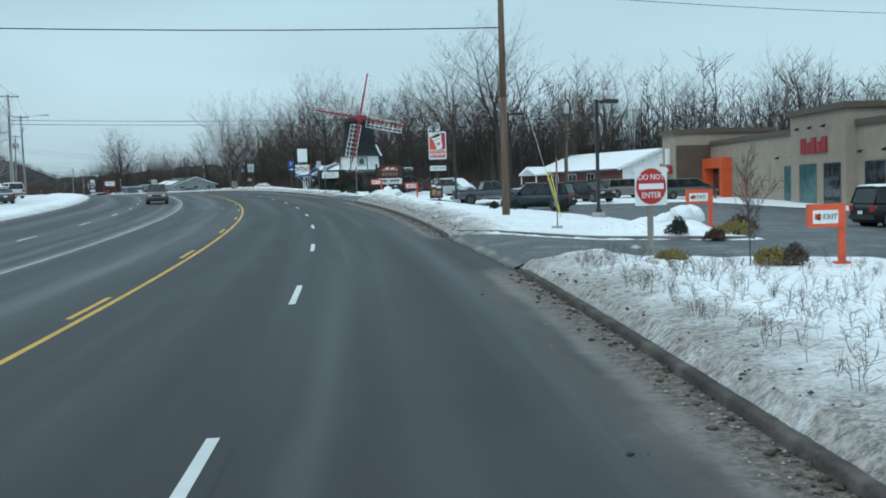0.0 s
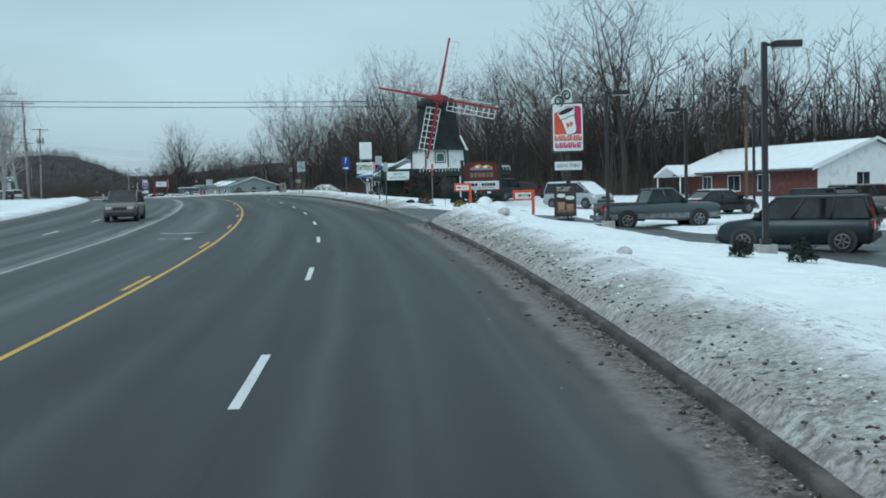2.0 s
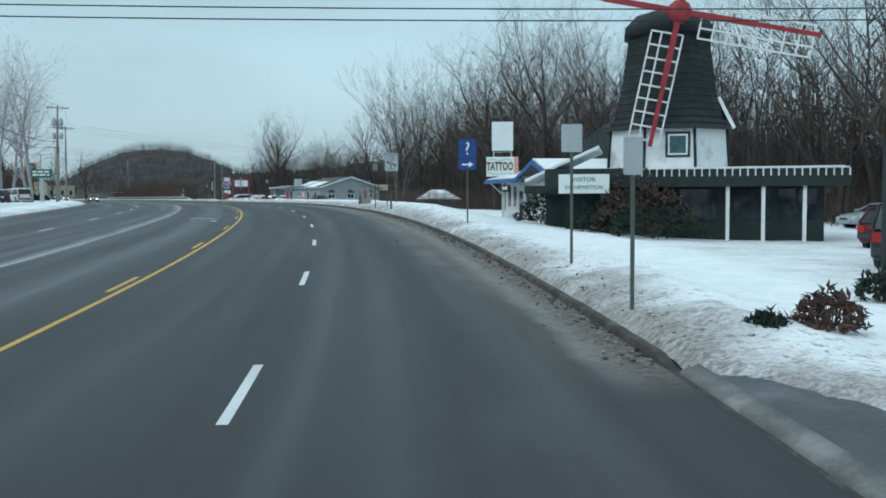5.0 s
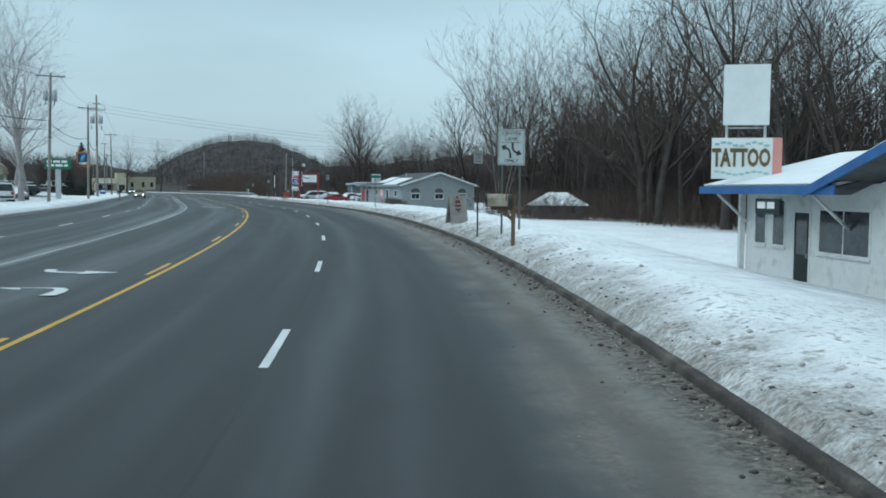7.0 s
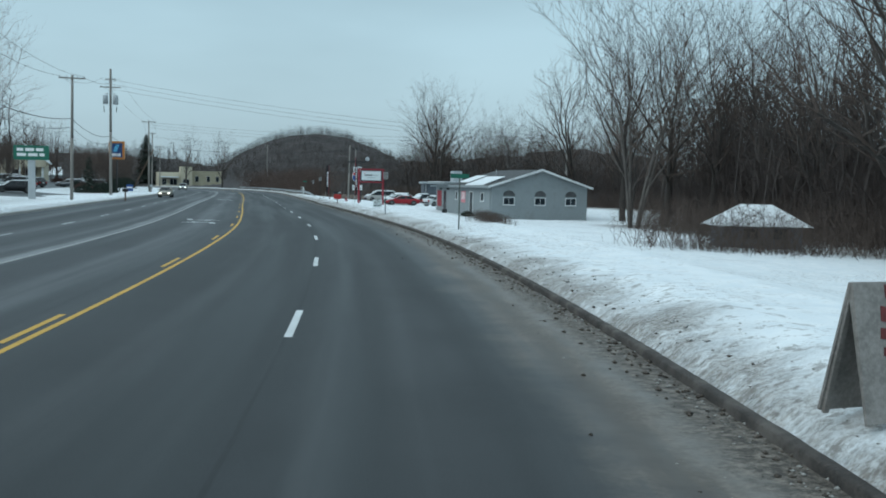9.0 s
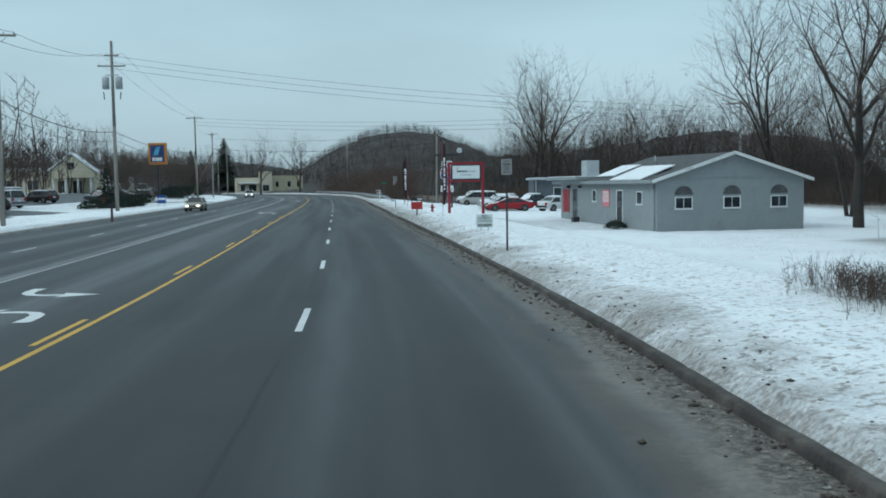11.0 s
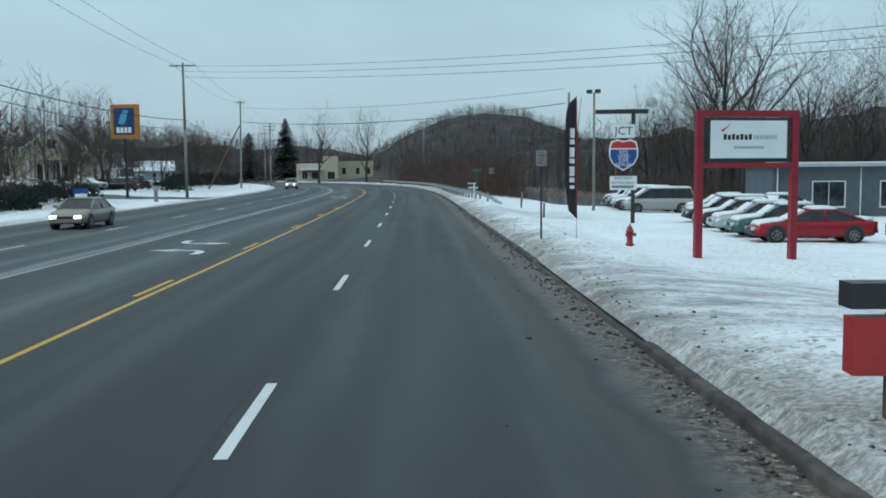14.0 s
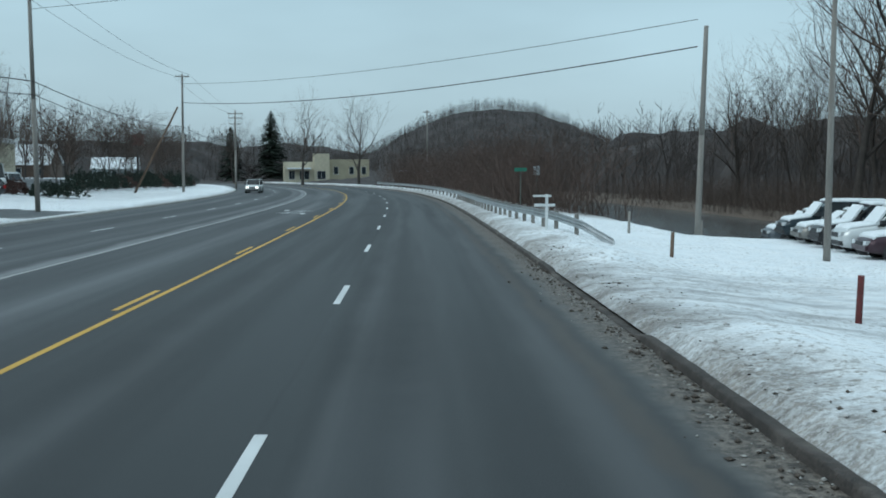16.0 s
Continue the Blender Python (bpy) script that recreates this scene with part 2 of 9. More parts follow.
def asphalt_road():
    m, n, l, p = shader("salted_asphalt")
    uv = n.new("ShaderNodeUVMap").outputs[0]
    sp = n.new("ShaderNodeSeparateXYZ")
    l.new(uv, sp.inputs[0])
    o = sp.outputs[0]
    streak = grain(n, l, uv, 1.0, 3, 0.5, (0.62, 0.020, 1))
    streak2 = grain(n, l, uv, 1.0, 4, 0.6, (1.9, 0.045, 1))
    blot = grain(n, l, uv, 0.22, 4, 0.6)
    stone = grain(n, l, uv, 55, 3, 0.7)
    col = mix(n, l, ramp(n, l, stone, 0.35, 0.65), (0.022, 0.024, 0.026), (0.040, 0.0425, 0.045))
    salt = maths(n, l, "MULTIPLY", ramp(n, l, streak, 0.46, 0.74), ramp(n, l, blot, 0.32, 0.62, 0.35, 1.0))
    col = mix(n, l, maths(n, l, "MULTIPLY", salt, 0.24), col, (0.15, 0.16, 0.17))
    col = mix(n, l, ramp(n, l, o, -6.0, -1.5, 0.42, 0.0), col, (0.085, 0.09, 0.096))
    # salt lines left between the wheel tracks and at the lane edges
    for c, w, k in ((0.95, 0.45, 0.10), (2.05, 0.6, 0.06), (3.55, 0.6, 0.14), (-1.8, 0.6, 0.08), (-5.6, 0.9, 0.25), (-8.45, 0.5, 0.7), (-9.6, 0.5, 0.25), (-12.0, 0.7, 0.2), (-15.2, 0.8, 0.2)):
        band = ramp(n, l, maths(n, l, "ABSOLUTE", maths(n, l, "SUBTRACT", maths(n, l, "ADD", o, maths(n, l, "MULTIPLY", maths(n, l, "SUBTRACT", blot, 0.5), 0.7)), c), 0), 0.0, w, 1.0, 0.0)
        col = mix(n, l, maths(n, l, "MULTIPLY", maths(n, l, "MULTIPLY", band, k), ramp(n, l, streak2, 0.3, 0.65, 0.25, 1.0)), col, (0.30, 0.31, 0.32))
    # sand and grit washed to the kerb
    wob = maths(n, l, "ADD", o, maths(n, l, "MULTIPLY", maths(n, l, "SUBTRACT", grain(n, l, uv, 0.35, 5, 0.65), 0.5), 2.0))
    along = sp.outputs[1]
    wide_sand = maths(n, l, "SUBTRACT", ramp(n, l, along, 84, 102, 0.0, 0.70), ramp(n, l, along, 160, 205, 0.0, 1.05))
    grit = maths(n, l, "MULTIPLY", ramp(n, l, maths(n, l, "ADD", wob, wide_sand), 3.9, 4.75), ramp(n, l, grain(n, l, uv, 2.2, 5, 0.7), 0.25, 0.6, 0.6, 1.0))
    sand = mix(n, l, ramp(n, l, grain(n, l, uv, 14, 5, 0.75), 0.3, 0.7), (0.112, 0.094, 0.079), (0.225, 0.195, 0.165))
    # the drives sweep the gutter clean
    for c, w in ((19.0, 6.5), (75.8, 8.8)):
        swept = ramp(n, l, maths(n, l, "ABSOLUTE", maths(n, l, "SUBTRACT", along, c), 0), w - 2.0, w + 1.0)
        grit = maths(n, l, "MULTIPLY", grit, swept)
        clear = swept if c < 30 else maths(n, l, "MULTIPLY", clear, swept)
    sand = mix(n, l, ramp(n, l, grain(n, l, uv, 1.0, 5, 0.65, (2.2, 0.22, 1)), 0.46, 0.60), sand, (0.138, 0.130, 0.120))
    col = mix(n, l, maths(n, l, "MULTIPLY", grit, 0.9), col, sand)
    # pale dried silt beside the dirt, and a brown edge towards the lane
    edge_o = maths(n, l, "ADD", o, maths(n, l, "MULTIPLY", maths(n, l, "SUBTRACT", grain(n, l, uv, 0.5, 4, 0.6), 0.5), 0.7))
    silt = maths(n, l, "MULTIPLY", ramp(n, l, maths(n, l, "ABSOLUTE", maths(n, l, "SUBTRACT", edge_o, 4.5), 0), 0.05, 0.38, 1.0, 0.0), clear)
    col = mix(n, l, maths(n, l, "MULTIPLY", silt, maths(n, l, "MULTIPLY", ramp(n, l, grain(n, l, uv, 3.0, 5, 0.7), 0.3, 0.6, 0.25, 0.7), ramp(n, l, along, 165, 205, 1.0, 0.45))), col, (0.215, 0.208, 0.195))
    brown = maths(n, l, "MULTIPLY", ramp(n, l, maths(n, l, "ABSOLUTE", maths(n, l, "SUBTRACT", edge_o, 3.98), 0), 0.03, 0.26, 1.0, 0.0), clear)
    col = mix(n, l, maths(n, l, "MULTIPLY", brown, 0.55), col, (0.082, 0.070, 0.060))
    # damp black dirt against the kerb
    damp = ramp(n, l, maths(n, l, "ADD", o, maths(n, l, "MULTIPLY", maths(n, l, "SUBTRACT", grain(n, l, uv, 1.1, 5, 0.7), 0.5), 0.9)), 4.28, 4.72)
    damp = maths(n, l, "MULTIPLY", damp, clear)
    col = mix(n, l, maths(n, l, "MULTIPLY", damp, 0.8), col, mix(n, l, ramp(n, l, grain(n, l, uv, 7, 6, 0.85), 0.42, 0.62), (0.036, 0.029, 0.024), (0.25, 0.215, 0.18)))
    # thin salt line along the old pavement joint near the kerb
    joint = ramp(n, l, maths(n, l, "ABSOLUTE", maths(n, l, "SUBTRACT", o, ramp(n, l, along, 210, 217, 4.44, 4.16)), 0), 0.015, 0.045, 1.0, 0.0)
    joint = maths(n, l, "MULTIPLY", joint, maths(n, l, "MULTIPLY", ramp(n, l, along, 206, 209), ramp(n, l, along, 216, 221, 1.0, 0.0)))
    col = mix(n, l, maths(n, l, "MULTIPLY", joint, 0.3), col, (0.30, 0.31, 0.31))
    # tarred joint beside the lane line
    seam = ramp(n, l, maths(n, l, "ABSOLUTE", maths(n, l, "ADD", maths(n, l, "SUBTRACT", o, 0.22), maths(n, l, "MULTIPLY", maths(n, l, "SUBTRACT", blot, 0.5), 0.12)), 0), 0.015, 0.05, 1.0, 0.0)
    col = mix(n, l, maths(n, l, "MULTIPLY", seam, ramp(n, l, streak2, 0.42, 0.55, 0.0, 0.8)), col, (0.022, 0.023, 0.025))
    l.new(col, p.inputs["Base Color"])
    l.new(ramp(n, l, streak, 0.35, 0.7, 0.55, 0.75), p.inputs["Roughness"])
    p.inputs["Specular IOR Level"].default_value = 0.28
    bumped(n, l, p, maths(n, l, "ADD", maths(n, l, "MULTIPLY", stone, 0.25), maths(n, l, "MULTIPLY", maths(n, l, "MULTIPLY", grain(n, l, uv, 9, 5, 0.75), damp), 3.0)), 0.9, 0.012)
    return m


def snow_ground():
    m, n, l, p = shader("trodden_snow")
    uv = n.new("ShaderNodeUVMap").outputs[0]
    sp = n.new("ShaderNodeSeparateXYZ")
    l.new(uv, sp.inputs[0])
    o = sp.outputs[0]
    fine = grain(n, l, uv, 7, 6, 0.7)
    mid = grain(n, l, uv, 1.3, 5, 0.65)
    wide = grain(n, l, uv, 0.16, 4, 0.6)
    col = mix(n, l, ramp(n, l, mid, 0.3, 0.7), (0.76, 0.80, 0.83), (0.90, 0.92, 0.93))
    # grass blades and earth showing through thin snow
    thin = maths(n, l, "MULTIPLY", ramp(n, l, fine, 0.525, 0.64), ramp(n, l, maths(n, l, "ADD", maths(n, l, "ADD", wide, maths(n, l, "MULTIPLY", maths(n, l, "MULTIPLY", ramp(n, l, sp.outputs[1], 176, 196), ramp(n, l, sp.outputs[1], 220, 234, 1.0, 0.45)), ramp(n, l, o, 5.0, 17.0, 0.42, 0.0))), maths(n, l, "MULTIPLY", mid, 0.35)), 0.60, 0.78))
    col = mix(n, l, maths(n, l, "MULTIPLY", thin, 0.8), col, (0.16, 0.135, 0.10))
    # grit thrown up by ploughs beside the kerb
    wob = maths(n, l, "ADD", o, maths(n, l, "MULTIPLY", maths(n, l, "SUBTRACT", grain(n, l, uv, 0.3, 4, 0.6), 0.5), 3.6))
    clean = ramp(n, l, sp.outputs[1], 84, 112, 0.0, 0.35)
    near = maths(n, l, "MULTIPLY", ramp(n, l, maths(n, l, "ADD", wob, clean), 5.2, 7.2, 1.0, 0.0), ramp(n, l, o, 4.9, 5.05))
    spots = ramp(n, l, grain(n, l, uv, 11, 6, 0.8), 0.42, 0.6)
    heaps = ramp(n, l, grain(n, l, uv, 0.75, 7, 0.72), 0.36, 0.54)
    edge = maths(n, l, "MULTIPLY", ramp(n, l, maths(n, l, "ADD", wob, clean), 5.2, 7.3, 1.0, 0.0), ramp(n, l, o, 4.9, 5.05))
    col = mix(n, l, maths(n, l, "MULTIPLY", maths(n, l, "MULTIPLY", edge, heaps), maths(n, l, "ADD", maths(n, l, "MULTIPLY", spots, 0.4), 0.52)), col, mix(n, l, ramp(n, l, grain(n, l, uv, 5, 6, 0.8), 0.35, 0.65), (0.10, 0.088, 0.075), (0.30, 0.27, 0.24)))
    col = mix(n, l, maths(n, l, "MULTIPLY", near, maths(n, l, "ADD", maths(n, l, "MULTIPLY", spots, 0.5), ramp(n, l, sp.outputs[1], 84, 112, 0.46, 0.26))), col, mix(n, l, ramp(n, l, fine, 0.35, 0.65), (0.10, 0.087, 0.075), (0.34, 0.31, 0.28)))
    # grey clods scattered over the bank
    clods = maths(n, l, "MULTIPLY", ramp(n, l, grain(n, l, uv, 2.6, 7, 0.78), 0.53, 0.6), maths(n, l, "MULTIPLY", ramp(n, l, wob, 6.0, 10.5, 0.62, 0.0), ramp(n, l, o, 4.9, 5.05)))
    col = mix(n, l, clods, col, (0.17, 0.155, 0.14))
    nearl = maths(n, l, "MULTIPLY", ramp(n, l, maths(n, l, "SUBTRACT", wob, 0.0), -18.8, -17.6), ramp(n, l, o, -17.2, -17.0, 1.0, 0.0))
    col = mix(n, l, maths(n, l, "MULTIPLY", nearl, 0.3), col, (0.22, 0.2, 0.18))
    # driven slush, from the mask laid on the mesh
    at_ = n.new("ShaderNodeAttribute")
    at_.attribute_name = "slush"
    tr = ramp(n, l, grain(n, l, uv, 1.0, 6, 0.72, (0.5, 1.2, 1)), 0.40, 0.66)
    col = mix(n, l, maths(n, l, "MULTIPLY", at_.outputs["Fac"], maths(n, l, "ADD", maths(n, l, "MULTIPLY", tr, 0.6), 0.14)), col, (0.14, 0.13, 0.125))
    at2 = n.new("ShaderNodeAttribute")
    at2.attribute_name = "litter"
    col = mix(n, l, maths(n, l, "MULTIPLY", at2.outputs["Fac"], ramp(n, l, mid, 0.3, 0.6, 0.5, 0.95)), col, mix(n, l, ramp(n, l, fine, 0.4, 0.6), (0.07, 0.055, 0.045), (0.19, 0.15, 0.12)))
    l.new(col, p.inputs["Base Color"])
    p.inputs["Roughness"].default_value = 0.8
    p.inputs["Specular IOR Level"].default_value = 0.2
    bumped(n, l, p, maths(n, l, "ADD", mid, maths(n, l, "MULTIPLY", fine, 0.4)), 0.28, 0.05)
    return m


def worn_paint(name, col, wear):
    m, n, l, p = shader(name)
    uv = n.new("ShaderNodeUVMap").outputs[0]
    chip = grain(n, l, uv, 14, 6, 0.8)
    wide = grain(n, l, uv, 0.5, 4, 0.6)
    c = mix(n, l, ramp(n, l, wide, 0.35, 0.7, 0.0, 0.35), col, tuple(v * 0.5 for v in col))
    c = mix(n, l, maths(n, l, "MULTIPLY", ramp(n, l, chip, 0.62 - wear * 0.3, 0.78 - wear * 0.3), 0.85), c, (0.06, 0.063, 0.066))
    l.new(c, p.inputs["Base Color"])
    p.inputs["Roughness"].default_value = 0.65
    return m


M = {
    "road": asphalt_road(), "snow": snow_ground(),
    "white_line": worn_paint("white_line_paint", (0.66, 0.68, 0.68), 0.15),
    "faded_line": worn_paint("salt_covered_line", (0.42, 0.42, 0.41), 0.4),
    "yellow_line": worn_paint("yellow_line_paint", (0.60, 0.36, 0.05), 0.12),
    "lot": surf("wet_lot_asphalt", (0.055, 0.06, 0.065), 0.35, 0.55, scale=1.2, dirt=(0.2, 0.2, 0.2)),
    "kerb": surf("dirty_concrete_kerb", (0.062, 0.053, 0.047), 0.6, 0.9, scale=2.5, bump=0.9, dirt=(0.15, 0.135, 0.12)),
    "concrete": surf("concrete", (0.36, 0.35, 0.33), 0.2, 0.85, scale=2, dirt=(0.15, 0.14, 0.13)),
    "cleansnow": surf("settled_snow", (0.80, 0.83, 0.85), 0.06, 0.85, scale=2, bump=0.4),
    "dirtysnow": surf("ploughed_dirty_snow", (0.5, 0.49, 0.48), 0.4, 0.9, scale=2.2, bump=0.8, dirt=(0.14, 0.12, 0.10)),
    "wood": surf("weathered_pole_wood", (0.13, 0.088, 0.062), 0.35, 0.9, scale=2, stretch=(6, 6, 0.4), bump=0.5),
    "woodgrey": surf("grey_pole_wood", (0.24, 0.225, 0.205), 0.3, 0.9, scale=2, stretch=(6, 6, 0.4), bump=0.5),
    "darkmetal": surf("dark_painted_metal", (0.035, 0.036, 0.038), 0.2, 0.45, 0.3, scale=4, bump=0.05),
    "steel": surf("galvanised_steel", (0.42, 0.44, 0.45), 0.2, 0.45, 0.85, scale=5, bump=0.1),
    "steeldull": surf("weathered_green_steel", (0.10, 0.115, 0.10), 0.25, 0.7, 0.2, scale=5, bump=0.1),
    "transformer": surf("transformer_grey", (0.42, 0.45, 0.47), 0.12, 0.5, 0.2, scale=3, bump=0.05),
    "black": surf("black_rubber", (0.02, 0.02, 0.021), 0.2, 0.8, scale=6, bump=0.2),
    "white": surf("white_painted_board", (0.72, 0.74, 0.74), 0.10, 0.6, scale=2, bump=0.1, dirt=(0.4, 0.4, 0.39)),
    "whitesign": surf("white_sign_sheet", (0.70, 0.75, 0.75), 0.05, 0.45, scale=2, bump=0.0),
    # white sign sheet with the shade on its face put into the colour
    "shadedwhite": surf("shaded_white_sign_sheet", (0.44, 0.49, 0.49), 0.08, 0.5, scale=2, bump=0.0),
    "boxred": surf("bright_red_box", (0.40, 0.028, 0.026), 0.15, 0.5, scale=3, bump=0.05),
    "letter": surf("black_lettering", (0.02, 0.02, 0.02), 0.1, 0.5, bump=0.0),
    "letterwhite": surf("white_lettering", (0.78, 0.78, 0.78), 0.05, 0.5, bump=0.0),
    "red": surf("red_sign_sheet", (0.42, 0.022, 0.025), 0.12, 0.45, scale=3, bump=0.0),
    "redpaint": surf("red_painted_metal", (0.28, 0.022, 0.032), 0.2, 0.5, scale=3, bump=0.1),
    "orange": surf("orange_panel", (0.58, 0.095, 0.025), 0.1, 0.5, scale=2, bump=0.03),
    "orangered": surf("orange_red_post", (0.62, 0.09, 0.035), 0.12, 0.45, scale=3, bump=0.03),
    "magenta": surf("magenta_sign", (0.5, 0.02, 0.10), 0.06, 0.4, bump=0.0),
    "blue": surf("blue_sign_sheet", (0.014, 0.062, 0.24), 0.1, 0.45, bump=0.0),
    "green": surf("green_sign_sheet", (0.015, 0.13, 0.085), 0.1, 0.5, bump=0.0),
    "darkgreen": surf("dark_green_boards", (0.016, 0.027, 0.026), 0.3, 0.8, scale=3, bump=0.3),
    "shingle": surf("dark_shingles", (0.022, 0.028, 0.029), 0.4, 0.9, scale=3, bump=0.6),
    "roofdark": surf("grey_roof_shingles", (0.085, 0.088, 0.09), 0.3, 0.9, scale=3, bump=0.5),
    "tan": surf("tan_stucco", (0.305, 0.262, 0.212), 0.10, 0.9, scale=2, bump=0.3),
    "brownwall": surf("brown_stucco", (0.095, 0.068, 0.052), 0.12, 0.9, scale=2, bump=0.3),
    "cap": surf("brown_metal_cap", (0.10, 0.075, 0.06), 0.12, 0.6, scale=2, bump=0.05),
    "brick": surf("red_brick", (0.115, 0.042, 0.035), 0.3, 0.9, scale=5, bump=0.4),
    "greysiding": surf("grey_block_wall", (0.27, 0.30, 0.31), 0.10, 0.85, scale=1.5, bump=0.25, dirt=(0.2, 0.21, 0.21)),
    "bluesiding": surf("slate_blue_siding", (0.095, 0.11, 0.13), 0.14, 0.8, scale=2, bump=0.2),
    "whitewash": surf("peeling_white_wall", (0.64, 0.66, 0.66), 0.12, 0.85, scale=2.5, bump=0.4, dirt=(0.36, 0.36, 0.35)),
    "bluetrim": surf("blue_painted_fascia", (0.03, 0.11, 0.30), 0.2, 0.6, scale=3, bump=0.1),
    "cream": surf("cream_wall", (0.55, 0.50, 0.38), 0.1, 0.85, scale=2, bump=0.15),
    "glass": glass("dark_window_glass"), "carglass": glass("car_glass", (0.012, 0.014, 0.016)),
    "teal": surf("teal_window_film", (0.045, 0.12, 0.125), 0.4, 0.12, bump=0.0),
    "bark": surf("bare_bark", (0.06, 0.051, 0.045), 0.35, 0.95, scale=2, bump=0.5, each=0.5),
    "barklight": surf("grey_bark", (0.105, 0.093, 0.084), 0.3, 0.95, scale=2, bump=0.5, each=0.4),
    "frost": surf("frosted_twigs", (0.30, 0.275, 0.275), 0.25, 0.95, scale=2, bump=0.0),
    "twig": surf("brown_twigs", (0.085, 0.063, 0.052), 0.35, 0.95, scale=2, bump=0.0),
    "understory": surf("brown_saplings", (0.060, 0.046, 0.041), 0.35, 0.95, scale=2, bump=0.0),
    "farwood": surf("far_bare_wood", (0.062, 0.052, 0.048), 0.35, 1.0, scale=0.5, bump=0.0),
    "hillsoil": surf("wooded_hillside", (0.052, 0.046, 0.045), 0.4, 1.0, scale=0.25, bump=0.0, stretch=(1.0, 1.0, 0.22), dirt=(0.074, 0.064, 0.059)),
    "needle": surf("dark_evergreen", (0.018, 0.03, 0.02), 0.4, 0.9, scale=4, bump=0.3),
    "weed": surf("dry_weed_stalks", (0.105, 0.08, 0.058), 0.35, 0.95, scale=4, bump=0.0),
    "clod": surf("frozen_dirt_clods", (0.085, 0.07, 0.058), 0.6, 0.95, scale=6, bump=0.5),
    "tyre": surf("tyre_rubber", (0.018, 0.018, 0.019), 0.2, 0.85, scale=8, bump=0.2),
    "rim": surf("alloy_rim", (0.20, 0.205, 0.21), 0.5, 0.5, 0.5, scale=9, bump=0.2),
    "trim": surf("black_plastic_trim", (0.03, 0.03, 0.032), 0.2, 0.6, scale=6, bump=0.0),
    "lamp": surf("clear_headlamp", (0.62, 0.64, 0.65), 0.1, 0.12, 0.2, bump=0.0),
    "taillamp": surf("red_tail_lamp", (0.30, 0.012, 0.012), 0.1, 0.15, bump=0.0),
    "headlit": lit("lit_headlamp", (1.0, 0.93, 0.80), 3.0),
    "yellowguard": surf("yellow_plastic_sleeve", (0.68, 0.60, 0.06), 0.1, 0.5, bump=0.0),
    "rust": surf("rust_brown_shrub", (0.085, 0.048, 0.04), 0.35, 0.95, scale=4, bump=0.0),
    "dullgold": surf("dull_gold_paint", (0.20, 0.135, 0.085), 0.3, 0.7, bump=0.0),
    "apron": surf("drive_gutter_concrete", (0.15, 0.15, 0.145), 0.35, 0.85, scale=1.5, bump=0.4, dirt=(0.32, 0.32, 0.31)),
    "postred": surf("weathered_red_post", (0.12, 0.028, 0.028), 0.4, 0.8, scale=4, bump=0.2),
    "greysign": surf("dull_grey_sign_sheet", (0.27, 0.27, 0.27), 0.12, 0.5, scale=2, bump=0.0),
    "crimson": surf("crimson_painted_steel", (0.24, 0.014, 0.028), 0.2, 0.5, scale=3, bump=0.1),
    "bankbush": surf("brown_bank_bushes", (0.085, 0.058, 0.047), 0.4, 0.95, scale=0.6, bump=0.0),
    "river": surf("grey_river_water", (0.085, 0.09, 0.09), 0.2, 0.12, scale=0.4, bump=0.05),
}


# ---- building blocks ----
def box(bm, x0, x1, y0, y1, z0, z1, m=None):
    vs = [bm.verts.new(Vector(p) if m is None else m @ Vector(p)) for p in ((x0, y0, z0), (x1, y0, z0), (x1, y1, z0), (x0, y1, z0), (x0, y0, z1), (x1, y0, z1), (x1, y1, z1), (x0, y1, z1))]
    for f in ((3, 2, 1, 0), (4, 5, 6, 7), (0, 1, 5, 4), (1, 2, 6, 5), (2, 3, 7, 6), (3, 0, 4, 7)):
        bm.faces.new([vs[i] for i in f])


def rod(bm, a, b, r0, r1=None, n=8, caps=True):
    a, b = Vector(a), Vector(b)
    q = (b - a).to_track_quat("Z", "Y")
    rings = []
    for c, r in ((a, r0), (b, r0 if r1 is None else r1)):
        rings.append([bm.verts.new(c + q @ Vector((r * math.cos(2 * math.pi * k / n), r * math.sin(2 * math.pi * k / n), 0))) for k in range(n)])
    for k in range(n):
        bm.faces.new((rings[0][k], rings[0][(k + 1) % n], rings[1][(k + 1) % n], rings[1][k])).smooth = n > 5
    if caps:
        bm.faces.new(rings[0][::-1])
        bm.faces.new(rings[1])


def slab(bm, pts, axis, a, b, m=None):
    """A polygon in the plane across axis, pushed from a to b along it."""
    def place(u, v, w):
        p = Vector({"x": (w, u, v), "y": (u, w, v), "z": (u, v, w)}[axis])
        return p if m is None else m @ p
    lo, hi = [bm.verts.new(place(u, v, a)) for u, v in pts], [bm.verts.new(place(u, v, b)) for u, v in pts]
    n = len(pts)
    bm.faces.new(lo)
    bm.faces.new(hi[::-1])
    for k in range(n):
        bm.faces.new((lo[k], hi[k], hi[(k + 1) % n], lo[(k + 1) % n]))


def rings(bm, loops, closed=True):
    """Skin over loops of points of equal count, with the ends closed."""
    vs = [[bm.verts.new(p) for p in loop] for loop in loops]
    n = len(vs[0])
    for a, b in zip(vs, vs[1:]):
        for k in range(n):
            bm.faces.new((a[k], a[(k + 1) % n], b[(k + 1) % n], b[k])).smooth = True
    if closed:
        bm.faces.new(vs[0][::-1])
        bm.faces.new(vs[-1])


def ngon(cx, cy, z, r, n=8, turn=0.0, squash=1.0):
    return [(cx + r * math.cos(2 * math.pi * k / n + turn), cy + squash * r * math.sin(2 * math.pi * k / n + turn), z) for k in range(n)]


